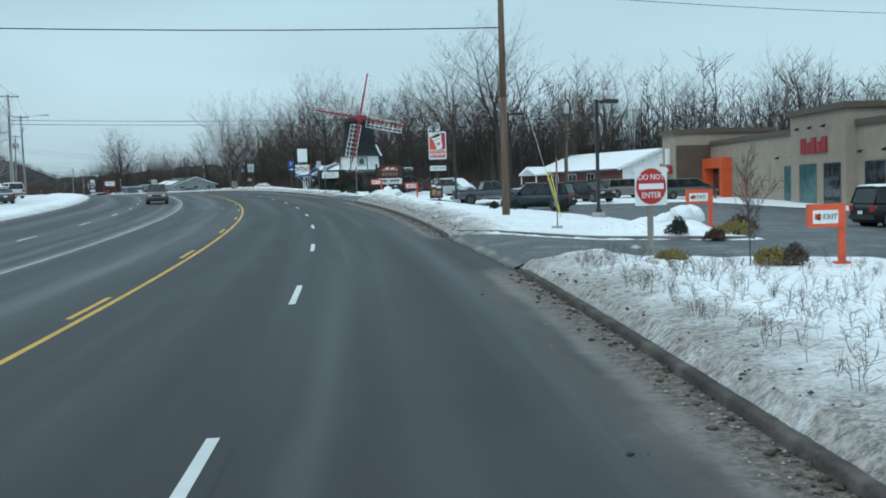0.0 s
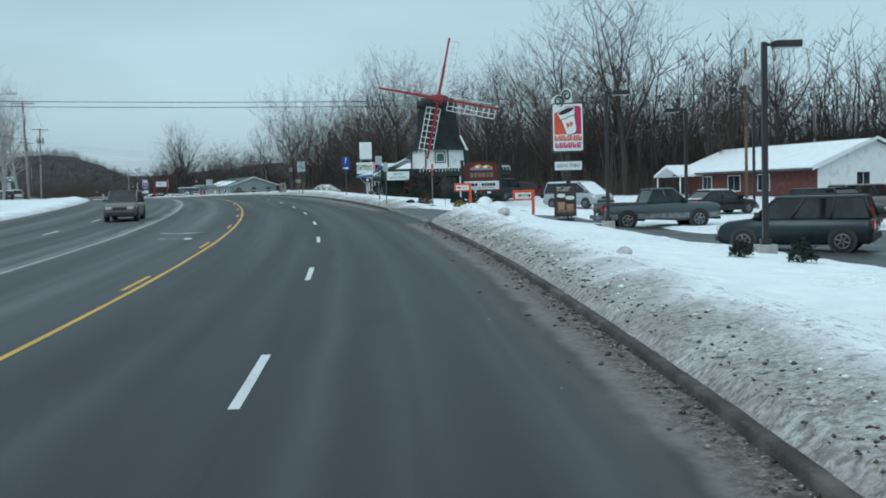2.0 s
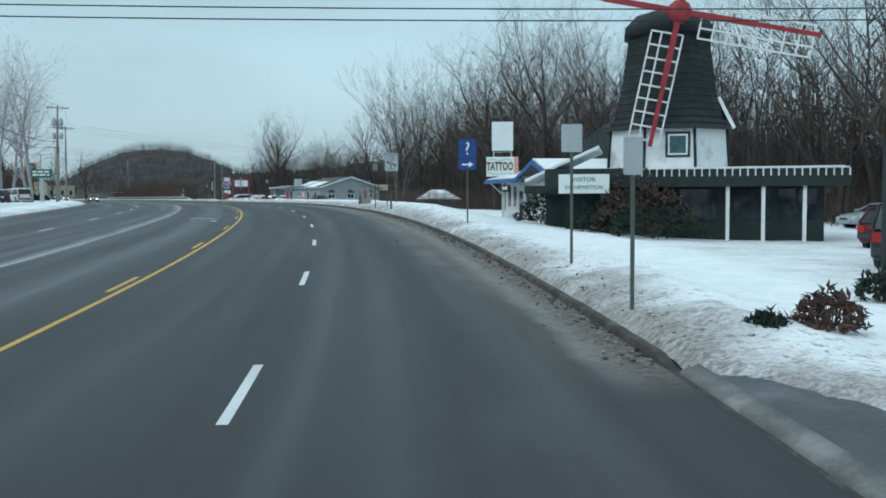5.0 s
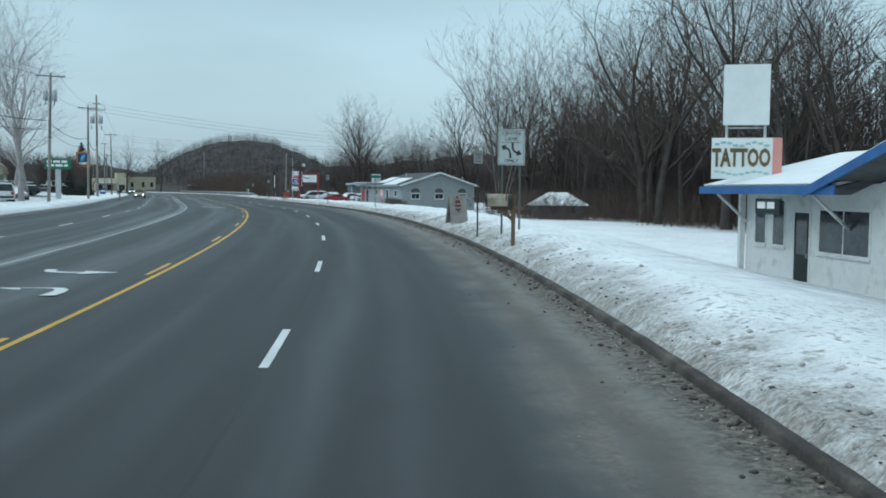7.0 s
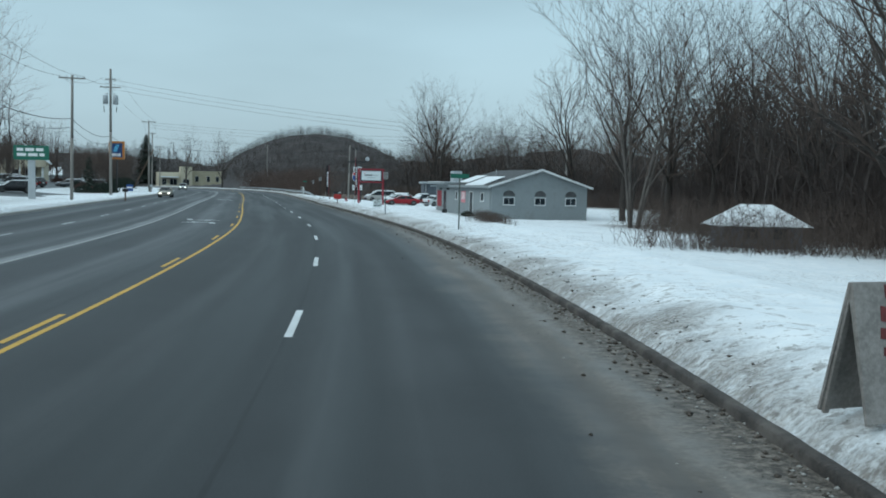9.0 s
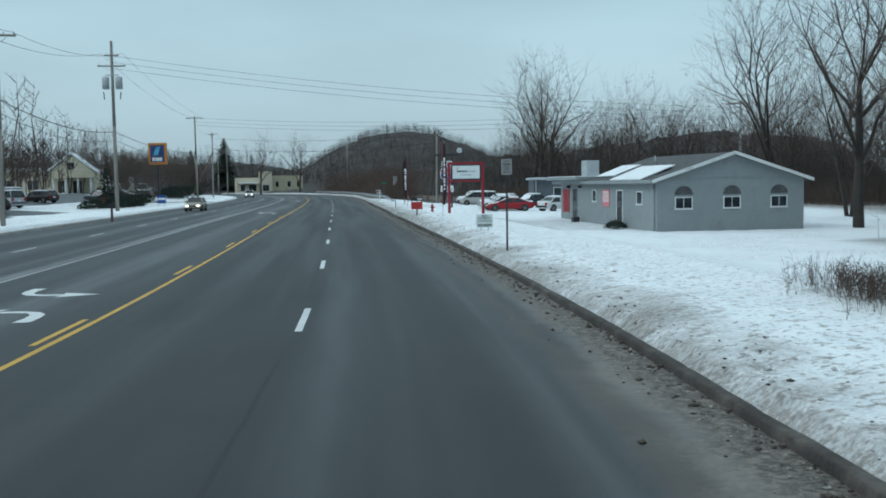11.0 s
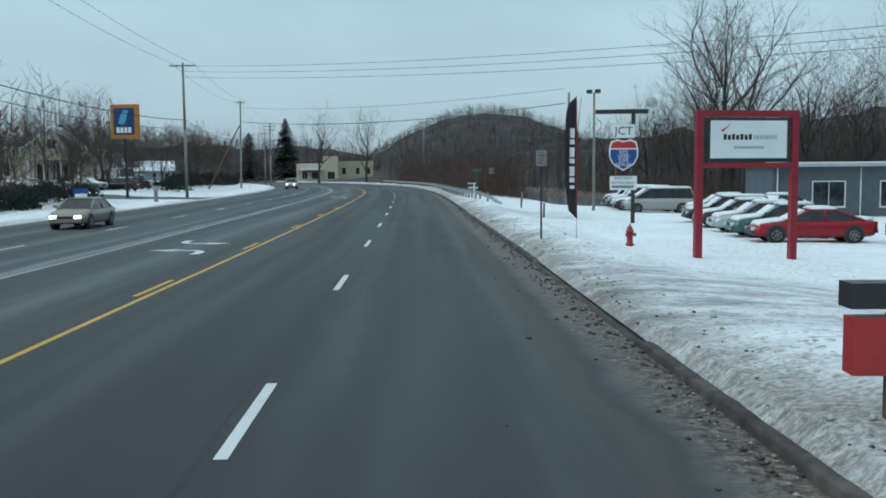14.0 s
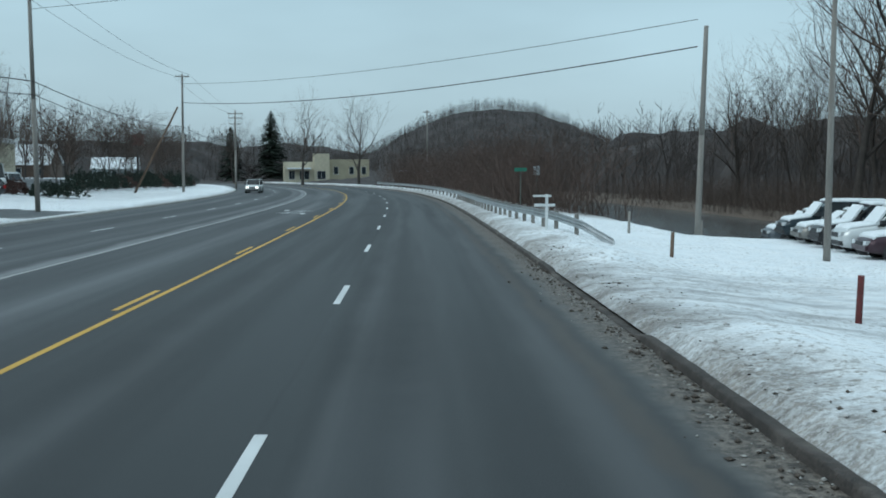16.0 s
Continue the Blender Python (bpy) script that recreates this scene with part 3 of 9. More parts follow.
def finish(bm, bevel=0.0):
    if bevel:
        bmesh.ops.bevel(bm, geom=[e for e in bm.edges if len(e.link_faces) == 2 and e.calc_face_angle(0) > 0.6], offset=bevel, segments=1, affect="EDGES")
    bmesh.ops.recalc_face_normals(bm, faces=bm.faces)
    return bm


def part(name, bm, material, parent, label="", bevel=0.0):
    """Links a bmesh as one mesh object under a thing or a part."""
    me = bpy.data.meshes.new(name)
    finish(bm, bevel)
    bm.to_mesh(me)
    bm.free()
    me.materials.append(material)
    ob = new(name, me)
    ob.parent = parent
    return tagged(ob, label)


def thing(name, m, label, category, group="", kind=""):
    ob = new(name)
    ob.empty_display_size = 0.2
    ob.matrix_world = m
    return tagged(ob, label, category, group, kind)


def solid(name, bm, material, m, label, category, group="", kind="", bevel=0.0):
    me = bpy.data.meshes.new(name)
    finish(bm, bevel)
    bm.to_mesh(me)
    bm.free()
    me.materials.append(material)
    ob = new(name, me)
    ob.matrix_world = m
    return tagged(ob, label, category, group, kind)


def boxes(*rows):
    bm = bmesh.new()
    for r in rows:
        box(bm, *r)
    return bm


def rods(*rows):
    bm = bmesh.new()
    for r in rows:
        rod(bm, *r)
    return bm


def words(name, text, size, material, parent, place, label="", squeeze=1.0, thick=0.004, bold=0.0):
    """Lettering as a mesh; local x to the reader's right, local y up, facing local z of the pose place."""
    cu = bpy.data.curves.new(name, "FONT")
    cu.body, cu.size, cu.align_x, cu.align_y, cu.extrude, cu.resolution_u = text, size, "CENTER", "CENTER", thick, 2
    cu.offset = bold
    tmp = bpy.data.objects.new(name, cu)
    me = bpy.data.meshes.new_from_object(tmp)
    bpy.data.objects.remove(tmp)
    me.name = name
    me.transform(place @ Matrix.Diagonal((squeeze, 1, 1, 1)))
    me.materials.clear()
    me.materials.append(material)
    ob = new(name, me)
    ob.parent = parent
    return tagged(ob, label)


FACE = pose(0, 0, 0, 90, 0, 0)  # lettering upright, read from the -y side


def lines_of_bars(bm, x0, x1, ztop, rows, y, tall, gap, seed=1):
    """Bars in the place of small writing."""
    rnd = random.Random(seed)
    for k in range(rows):
        z = ztop - k * (tall + gap)
        x = x0
        while x < x1 - tall:
            w = min(tall * rnd.uniform(1.5, 4.0), x1 - x)
            box(bm, x, x + w, y - 0.004, y, z - tall, z)
            x += w + tall * 0.6


def sheet(name, fn, ss, os, material, kind="structure", label="", category="", attrs=(), skip=None):
    """A ground sheet over a grid of s and o; fn gives the height."""
    nu, nv = len(os), len(ss)
    verts, uvs = [], []
    for s in ss:
        for o in os:
            verts.append((*xy(s, o), fn(s, o)))
            uvs.append((o, s))
    faces = []
    for j in range(nv - 1):
        for i in range(nu - 1):
            if skip and skip(0.5 * (ss[j] + ss[j + 1]), 0.5 * (os[i] + os[i + 1])):
                continue
            a = j * nu + i
            faces.append((a, a + 1, a + nu + 1, a + nu))
    me = bpy.data.meshes.new(name)
    me.from_pydata(verts, [], faces)
    lay = me.uv_layers.new(name="UVMap")
    idx = np.empty(len(me.loops), dtype=np.int32)
    me.loops.foreach_get("vertex_index", idx)
    lay.data.foreach_set("uv", np.array(uvs, dtype=np.float32)[idx].ravel())
    for aname, afn in attrs:
        at_ = me.attributes.new(aname, "FLOAT", "POINT")
        at_.data.foreach_set("value", np.array([afn(s, o) for s in ss for o in os], dtype=np.float32))
    for f in me.polygons:
        f.use_smooth = True
    me.materials.append(material)
    return tagged(new(name, me), label, category, "", kind)


def span(*stops):
    """Grid stops: (start, step), (start, step), ..., end."""
    out = []
    for (a, st), nxt in zip(stops[:-1], stops[1:]):
        b = nxt if not isinstance(nxt, tuple) else nxt[0]
        out += list(np.arange(a, b - 1e-6, st))
    return [float(v) for v in out] + [float(stops[-1])]


# ---- road, kerbs, ground ----
S_ROAD = span((-110, 2.0), (-20, 1.0), (340, 2.0), 516)
road = sheet("road", lambda s, o: 0.0, S_ROAD, [LEFT_EDGE + (KERB - LEFT_EDGE) * k / 24 for k in range(25)], M["road"], label="dark asphalt road with salt streaks and gritty edge", category="road")

BANK = [(-110, 0.1), (0, 0.14), (12.5, 0.22), (13.6, 0.0), (24.2, 0.0), (26, 0.25), (40, 0.22), (56, 0.24), (62, 0.34), (66, 0.45), (67.8, 0.08), (68.4, 0.0), (83.6, 0.0), (86, 0.2), (110, 0.1), (125, 0.14), (180, 0.1), (244, 0.16), (246, 0.0), (257, 0.0), (259, 0.16), (285, 0.1), (286, 0), (293, 0), (296, 0.16), (330, 0.12), (516, 0.1)]


def wobble(x, y, k=1.0):
    return noise.noise(Vector((x * k, y * k, 3.7)))


def snowtop(s, o):
    b, z = bare(s, o), land(s, o)
    if o > 0:
        h = 0.10 + 0.05 * wobble(s, o, 0.7) + 0.035 * wobble(s, o, 2.3)
        lift = float(np.interp(s, [a for a, _ in BANK], [c for _, c in BANK]))
        h += lift * math.exp(-((o - 6.75) / 1.05) ** 2) * (1.0 + 0.45 * wobble(s + 40, o, 0.9) + 0.35 * wobble(s, o + 9, 3.1))
        h *= smooth(5.02, 5.4, o) * (1 - 0.7 * slush(s, o))
        # the ploughed heap at the corner of the second drive, and one by the first
        h += 0.5 * math.exp(-((s - 66.0) / 1.7) ** 2 - ((o - 8.2) / 1.9) ** 2) * (1 + 0.5 * wobble(s, o, 2.0) + 0.5 * abs(wobble(s, o, 3.7)))
        h += 0.55 * math.exp(-((s - 23.6) / 1.5) ** 2 - ((o - 12.6) / 1.6) ** 2) * (1 + 0.6 * wobble(s, o, 2.0))
        return z + h * (1 - b) - 0.09 * b
    h = 0.12 + 0.06 * wobble(s, o, 0.5) + 0.25 * math.exp(-((o + 19.0) / 1.0) ** 2) * (0.5 + wobble(s, o, 0.25)) * (0.2 if s > 215 else 1.0)
    d = 1 - smooth(3.5, 5.5, abs(s - 302)) if -30 < o else 0.0
    h *= smooth(17.4, 17.9, -o) * (1 - d)
    return z + h * (1 - b) - 0.09 * b


def litter(s, o):
    edge = float(np.interp(s, [-60, 60, 110, 125, 145, 225, 240, 300, 316, 330, 420], [75, 70, 52, 38, 29, 29, 52, 44, 20, 10, 9]))
    v = 0.9 * smooth(edge - 2, edge + 3, o + 3 * wobble(s, o, 0.15))
    v = max(v, 0.6 * math.exp(-((s - 190.4) / 1.8) ** 2 - ((o - 9.7) / 1.0) ** 2))
    v = max(v, 2.0 * smooth(314, 322, s) * smooth(15, 17.5, o))
    return v


S_NEAR = span((-110, 3.0), (-16, 0.5), (320, 1.5), (420, 4.0), 516)
sheet("ground", snowtop, S_NEAR, span((5.15, 0.23), (9.75, 0.5), (14, 1.0), (36, 4.0), (80, 12.0), 152), M["snow"], label="snow-covered verge and lots with gritty banks", category="snow", attrs=(("slush", slush), ("litter", litter)))
sheet("ground", snowtop, S_NEAR[::2] + [516.0], [-140, -120, -100, -88, -76, -66, -58, -52, -46, -42, -38, -35, -32, -30, -28, -26, -24.5, -23, -22, -21, -20, -19.5, -19, -18.5, -18, -17.7, -17.4], M["snow"], label="snowy lots and verge across the road", category="snow", attrs=(("slush", slush), ("litter", lambda s, o: 0.8 * smooth(85, 100, -o))))
sheet("driveway", lambda s, o: land(s, o) + 0.012 + 0.012 * wobble(s, o, 1.2), span((5, 0.5), 86), span((5.16, 0.4), (16, 1.0), 36), M["lot"], label="wet dark asphalt drive and parking lot", category="driveway", skip=lambda s, o: bare(s, o) < 0.05)
bm = bmesh.new()
bmesh.ops.create_circle(bm, cap_ends=True, radius=2600, segments=64, matrix=pose(-100, 250, -9.0))
solid("field", bm, surf("far_fields", (0.42, 0.42, 0.41), 0.35, 0.95, scale=0.02, bump=0.0, dirt=(0.12, 0.1, 0.09)), Matrix(), "flat winter fields with thin snow", "ground", kind="structure")
sheet("driveway", lambda s, o: land(s, o) + 0.02 + 0.012 * wobble(s, o, 1.2), span((236, 1.5), 456), span((-56, 1.5), -17.7), M["lot"], label="wet dark asphalt lot and drive across the road", category="driveway", skip=lambda s, o: bare(s, o) < 0.05)
sheet("river", lambda s, o: -1.5, span((311, 6), 480), span((14, 4), 36), M["river"], label="grey still river behind the lot", category="water")


def strip(name, fn, material, label, category, s0, s1, step, prof, rough=0.0):
    """A profile of (o, z) carried along the road."""
    ss = span((s0, step), s1)
    verts = [(*xy(s, o + rough * (wobble(s, 1.0, 1.7) + 0.6 * wobble(s, o * 4, 5.3))), z * fn(s) + (0 if z <= 0 else rough * (wobble(s, o * 9, 2.9) + 0.5 * wobble(s, o * 7, 6.1)))) for s in ss for o, z in prof]
    n = len(prof)
    faces = [(j * n + i, j * n + i + 1, (j + 1) * n + i + 1, (j + 1) * n + i) for j in range(len(ss) - 1) for i in range(n - 1)]
    me = bpy.data.meshes.new(name)
    me.from_pydata(verts, [], [f[::-1] for f in faces])
    me.materials.append(material)
    for f in me.polygons:
        f.use_smooth = rough > 0
    return tagged(new(name, me), label, category, "", "structure")


def kerb_height(s):
    h = 1.0
    for a, b in ((13.4, 24.4), (67.3, 84.0), (246.5, 257.5), (286, 294)):
        h = min(h, max(1 - smooth(a - 1.2, a, s) * (1 - smooth(b, b + 1.2, s)), 0.18))
    return h * (1 + 0.10 * wobble(s, 3, 0.8))


strip("kerb", kerb_height, M["kerb"], "gritty low concrete kerb", "kerb", -60, 420, 0.16, [(4.99, -0.03), (5.0, 0.03), (5.008, 0.09), (5.025, 0.108), (5.06, 0.114), (5.14, 0.114), (5.17, 0.10), (5.22, 0.0)], 0.009)
for a, b in ((13.4, 24.4), (67.3, 84.0)):
    strip("gutter", lambda s: 1.0, M["apron"], "grey concrete gutter across the drive", "gutter", a, b, 0.5, [(5.04, 0.0), (5.05, 0.06), (5.15, 0.09), (5.28, 0.15), (5.29, 0.0)], 0.006)
strip("kerb", lambda s: 1.0, M["concrete"], "snow-edged concrete kerb across the road", "kerb", -60, 516, 2.0, [(-17.40, -0.02), (-17.42, 0.12), (-17.46, 0.15), (-17.6, 0.15), (-17.61, -0.02)][::-1])
# raised kerb round the far side of the first drive
bm = bmesh.new()
pts = [(xy(float(np.interp(o, [5.4, 7, 9, 14], [24.6, 22.6, 20.9, 18.8])), o), o) for o in np.arange(5.4, 14.2, 0.6)]
for (p, oa), (q, ob_) in zip(pts, pts[1:]):
    d = Vector((q[0] - p[0], q[1] - p[1], 0))
    nrm = Vector((-d.y, d.x, 0)).normalized() * 0.06
    z0, z1 = land(20, oa) + 0.12, land(20, ob_) + 0.12
    lo = [Vector((*p, -1.0)) - nrm, Vector((*q, -1.0)) - nrm, Vector((*q, -1.0)) + nrm, Vector((*p, -1.0)) + nrm]
    hi = [Vector((v.x, v.y, z)) for v, z in zip(lo, (z0, z1, z1, z0))]
    vs = [bm.verts.new(v) for v in lo + hi]
    for f in ((3, 2, 1, 0), (4, 5, 6, 7), (0, 1, 5, 4), (1, 2, 6, 5), (2, 3, 7, 6), (3, 0, 4, 7)):
        bm.faces.new([vs[i] for i in f])
solid("kerb", bm, M["apron"], Matrix(), "concrete kerb along the restaurant drive", "kerb", kind="structure")


# ---- road markings ----
def paint(name, s0, s1, o0, o1, material, parent=None, z=0.005, step=1.5):
    k = max(1, int(math.ceil((s1 - s0) / step)))
    ss = [s0 + (s1 - s0) * i / k for i in range(k + 1)]
    ob = sheet(name, lambda s, o: z, ss, [o0, o1], material, kind="")
    ob.parent = parent
    return ob


def line_shift(s):
    return float(np.interp(s, [120, 195, 256, 310], [0.0, 0.1, 0.2, 0.12]))


for label, o0, w, mat in (("solid yellow lane line", -3.72, 0.12, "yellow_line"), ("faded salt-covered lane line", -8.36, 0.13, "faded_line")):
    ob = sheet("lane_line", lambda s, o: 0.005, span((-60, 1.5), 514), [o0, o0 + w], M[mat])
    tagged(ob, label, "road marking")
    for v, s_ in zip(ob.data.vertices, np.repeat(span((-60, 1.5), 514), 2)):
        h_ = radians(heading(float(s_)))
        v.co.x += line_shift(float(s_)) * math.cos(h_)
        v.co.y += line_shift(float(s_)) * math.sin(h_)


def lane_shift(s):
    return float(np.interp(s, [0, 12, 36, 49, 73, 120, 160, 195, 250, 275, 310], [-0.16, -0.09, -0.01, 0.03, 0.12, 0.10, 0.13, 0.2, 0.30, 0.16, 0.05]))


for k in range(-4, 40):
    s1 = -0.2 + k * 12.19
    tagged(paint("lane_dash", s1 - 3.05, s1, lane_shift(s1) + 0.05, lane_shift(s1) + 0.18, M["white_line"]), "white painted lane dash", "road marking", "white lane dashes", "structure")
for k in range(-3, 36):
    s1 = 11.2 + k * 12.19
    tagged(paint("lane_dash", s1 - 3.0, s1, -3.98 + line_shift(s1), -3.86 + line_shift(s1), M["yellow_line"]), "yellow painted turn lane dash", "road marking", "yellow turn lane dashes", "structure")
    tagged(paint("lane_dash", s1 - 3.4, s1 - 0.3, -12.18, -12.05, M["white_line"]), "white painted lane dash", "road marking", "white lane dashes across the road", "structure")


def turn_arrow(s, o, forward):
    """A curved arrow for the turn lane: long shaft that bends towards one side."""
    sg = 1 if forward else -1
    bm = bmesh.new()
    path = [Vector(p) * sg for p in ((0.80, -1.15), (0.82, -0.55), (0.76, -0.05), (0.58, 0.28), (0.25, 0.42), (-0.25, 0.46))]
    half = (0.16, 0.15, 0.14, 0.13, 0.13, 0.13)
    left, right = [], []
    for i, p in enumerate(path):
        d = (path[min(i + 1, 5)] - path[max(i - 1, 0)]).normalized()
        nrm = Vector((-d.y, d.x)) * half[i]
        left.append(bm.verts.new((*(p + nrm), 0)))
        right.append(bm.verts.new((*(p - nrm), 0)))
    for i in range(5):
        bm.faces.new((left[i], right[i], right[i + 1], left[i + 1]))
    head = [bm.verts.new((x * sg, y * sg, 0)) for x, y in ((-0.12, 0.95), (-0.25, 0.46), (-0.12, -0.02), (-1.08, 0.50))]
    bm.faces.new(head)
    x, y = xy(s, o)
    me = bpy.data.meshes.new("turn_arrow")
    bmesh.ops.recalc_face_normals(bm, faces=bm.faces)
    bm.to_mesh(me)
    bm.free()
    me.uv_layers.new(name="UVMap")
    me.materials.append(M["white_line"])
    ob = new("turn_arrow", me)
    ob.matrix_world = pose(x, y, 0.007, 0, 0, heading(s))
    tagged(ob, "white painted curved turn arrow on the asphalt", "road marking", "turn lane arrows", "structure")


for s in (64.5, 129.0, 197.0, 265.5, 333.0):
    turn_arrow(s - 2.0, -5.75, True)
    turn_arrow(s + 2.0, -5.75, False)


# ---- distant hill and woods ----
def twigs(verts, faces, a, b, r0, r1, n=3, tip=False):
    """A thin tapered limb into vertex and face lists; tip: it ends in a point."""
    d = b - a
    if d.length < 1e-4:
        return
    q = d.to_track_quat("Z", "Y")
    base = len(verts)
    for c, r in ((a, r0),) if tip else ((a, r0), (b, r1)):
        for k in range(n):
            verts.append(c + q @ Vector((r * math.cos(2 * math.pi * k / n), r * math.sin(2 * math.pi * k / n), 0)))
    if tip:
        verts.append(b)
    for k in range(n):
        faces.append((base + k, base + (k + 1) % n, base + n) if tip else (base + k, base + (k + 1) % n, base + n + (k + 1) % n, base + n + k))


def mesh_of(name, verts, faces, material, smoothed=False):
    me = bpy.data.meshes.new(name)
    me.from_pydata([tuple(v) for v in verts], [], faces)
    me.materials.append(material)
    if smoothed:
        for f in me.polygons:
            f.use_smooth = True
    return me


def grow(rnd, verts, faces, crown, p, d, length, r, level, top):
    """One limb and all that grows from it; thick wood into verts, twigs into crown."""
    steps = (4, 4, 3, 2, 1)[min(level, 4)]
    limb = (verts, faces) if level < 2 else crown
    n = 6 if level == 0 else (4 if level == 1 else 3)
    for i in range(steps):
        bend = Vector((rnd.gauss(0, 1), rnd.gauss(0, 1), rnd.gauss(0, 0.6))) * (0.06 + 0.07 * level)
        d = (d + bend + Vector((0, 0, 0.05 if level else 0.0))).normalized()
        q = p + d * (length / steps)
        r1 = r * (0.84 if i < steps - 1 else 0.6)
        twigs(*limb, p, q, r, r1, n, level >= 3 and i == steps - 1)
        if level < top and (level > 0 or i >= 1):
            for k in range(2 if level < 3 else 1):
                if level > 2 or rnd.random() < (0.86 if level == 0 else (1.0 if k == 0 else 0.12)):
                    side = Vector((rnd.gauss(0, 1), rnd.gauss(0, 1), rnd.gauss(0.1, 0.5)))
                    side = (side - d * side.dot(d)).normalized()
                    spread = rnd.uniform(0.42, 0.85) if level == 0 else rnd.uniform(0.5, 1.05)
                    nd = (d * (1 - 0.4 * spread) + side * spread + Vector((0, 0, 0.18))).normalized()
                    grow(rnd, verts, faces, crown, p.lerp(q, rnd.uniform(0.3, 1.0)), nd, length * rnd.uniform(0.5, 0.78), max(r1 * (rnd.uniform(0.48, 0.7) if level < 2 else rnd.uniform(0.42, 0.6)), 0.0095), level + 1, top)
        p, r = q, r1
    if level < top:
        for _ in range(2 if level < 3 else 1):
            nd = (d + Vector((rnd.gauss(0, 0.4), rnd.gauss(0, 0.4), 0.12))).normalized()
            grow(rnd, verts, faces, crown, p, nd, length * rnd.uniform(0.5, 0.7), max(r * 0.8, 0.0095), level + 1, top)


def bare_tree(seed, height, lean=0.0, stems=1, mat="bark", top=4, girth=0.018):
    """A leafless tree as a thing with trunk and crown, at the origin."""
    rnd = random.Random(seed)
    verts, faces, crown = [], [], ([], [])
    for k in range(stems):
        a = 2 * math.pi * (k + rnd.random() * 0.4) / stems
        tilt = lean if stems == 1 else rnd.uniform(0.08, 0.24)
        d = Vector((tilt * math.cos(a), tilt * math.sin(a), 1)).normalized()
        p = Vector((0.2 * math.cos(a), 0.2 * math.sin(a), -0.35)) * (1 if stems > 1 else 0) + Vector((0, 0, -0.35))
        grow(rnd, verts, faces, crown, p, d, height * rnd.uniform(0.48, 0.58), height * girth * (1 if stems == 1 else 0.65), 0, top)
    ob = thing("bare_tree", pose(0, 0, -500), "leafless dark grey tree with fine twigs", "tree")
    t = new("trunk", mesh_of("trunk", verts, faces, M[mat], True))
    t.parent = ob
    c = new("crown", mesh_of("crown", *crown, M["twig"]))
    c.parent = ob
    return ob


PROTO = [bare_tree(3, 18, girth=0.021), bare_tree(11, 17, 0.1), bare_tree(23, 19, girth=0.022), bare_tree(31, 18, stems=4, mat="barklight", top=3, girth=0.012), bare_tree(47, 18, stems=2, girth=0.018, top=4), bare_tree(59, 17, 0.15, mat="barklight")]
used_proto = set()


def plant(kind, x, y, scale, turn, label="", group="trees at the wood's edge"):
    m = put(x, y, 0, turn) @ Matrix.Scale(scale, 4)
    if kind in used_proto:
        ob = copy_thing(PROTO[kind], m)
        ob.matrix_basis = m
    else:
        ob = PROTO[kind]
        ob.matrix_world = m
        used_proto.add(kind)
    tagged(ob, label or "leafless dark grey tree with fine twigs", "tree", group)
    return ob


def scatter_woods(name, seed, spots, tall, label, dense=1.0, mat="farwood", stout=1.0):
    """Far leafless woods as one mass of thin stems and limbs."""
    rnd = random.Random(seed)
    verts, faces = [], []
    for x, y, z in spots:
        h = tall * rnd.uniform(0.6, 1.12)
        p = Vector((x, y, z - 0.5))
        tip = p + Vector((rnd.gauss(0, 0.05) * h, rnd.gauss(0, 0.05) * h, h))
        r = 0.0085 * h * rnd.uniform(0.7, 1.3)
        k0, k1 = (p.lerp(tip, f) + Vector((rnd.gauss(0, 0.035), rnd.gauss(0, 0.035), 0)) * h for f in (0.32, 0.66))
        twigs(verts, faces, p, k0, r, r * 0.78)
        twigs(verts, faces, k0, k1, r * 0.78, r * 0.5)
        twigs(verts, faces, k1, tip, r * 0.5, 0, tip=True)
        for _ in range(int(15 * dense)):
            f = rnd.uniform(0.25, 0.95)
            a = p.lerp(tip, f)
            ang, ln = rnd.uniform(0, 6.28), h * rnd.uniform(0.14, 0.36) * (1.15 - f * 0.7)
            d = Vector((math.cos(ang) * 0.75, math.sin(ang) * 0.75, rnd.uniform(0.5, 1.1))).normalized()
            b = a + d * ln
            twigs(verts, faces, a, b, r * 0.36 * stout, 0, tip=True)
            for _ in range(2):
                c = a.lerp(b, rnd.uniform(0.35, 1))
                e = c + (d + Vector((rnd.gauss(0, 0.6), rnd.gauss(0, 0.6), rnd.gauss(0.2, 0.4)))).normalized() * ln * rnd.uniform(0.35, 0.7)
                twigs(verts, faces, c, e, r * 0.2 * stout, 0, tip=True)
    tagged(new(name, mesh_of(name, verts, faces, M[mat])), label, "woods", "", "stuff")


def thicket(name, seed, spots, tall, label, mat="twig", each=30):
    rnd = random.Random(seed)
    verts, faces = [], []
    for x, y, z in spots:
        for _ in range(each):
            a = Vector((x + rnd.gauss(0, 1.3), y + rnd.gauss(0, 1.3), z - 0.2))
            h = tall * rnd.uniform(0.35, 1.1)
            b = a + Vector((rnd.gauss(0, 0.42) * h, rnd.gauss(0, 0.42) * h, h))
            r = 0.006 + 0.0028 * h
            twigs(verts, faces, a, b, r * 1.15, 0, tip=True)
            for _ in range(2):
                c = a.lerp(b, rnd.uniform(0.35, 0.9))
                twigs(verts, faces, c, c + Vector((rnd.gauss(0, 0.4), rnd.gauss(0, 0.4), rnd.uniform(0.1, 0.6))) * h * 0.5, r * 0.8, 0, tip=True)
    tagged(new(name, mesh_of(name, verts, faces, M[mat])), label, "thicket", "", "stuff")


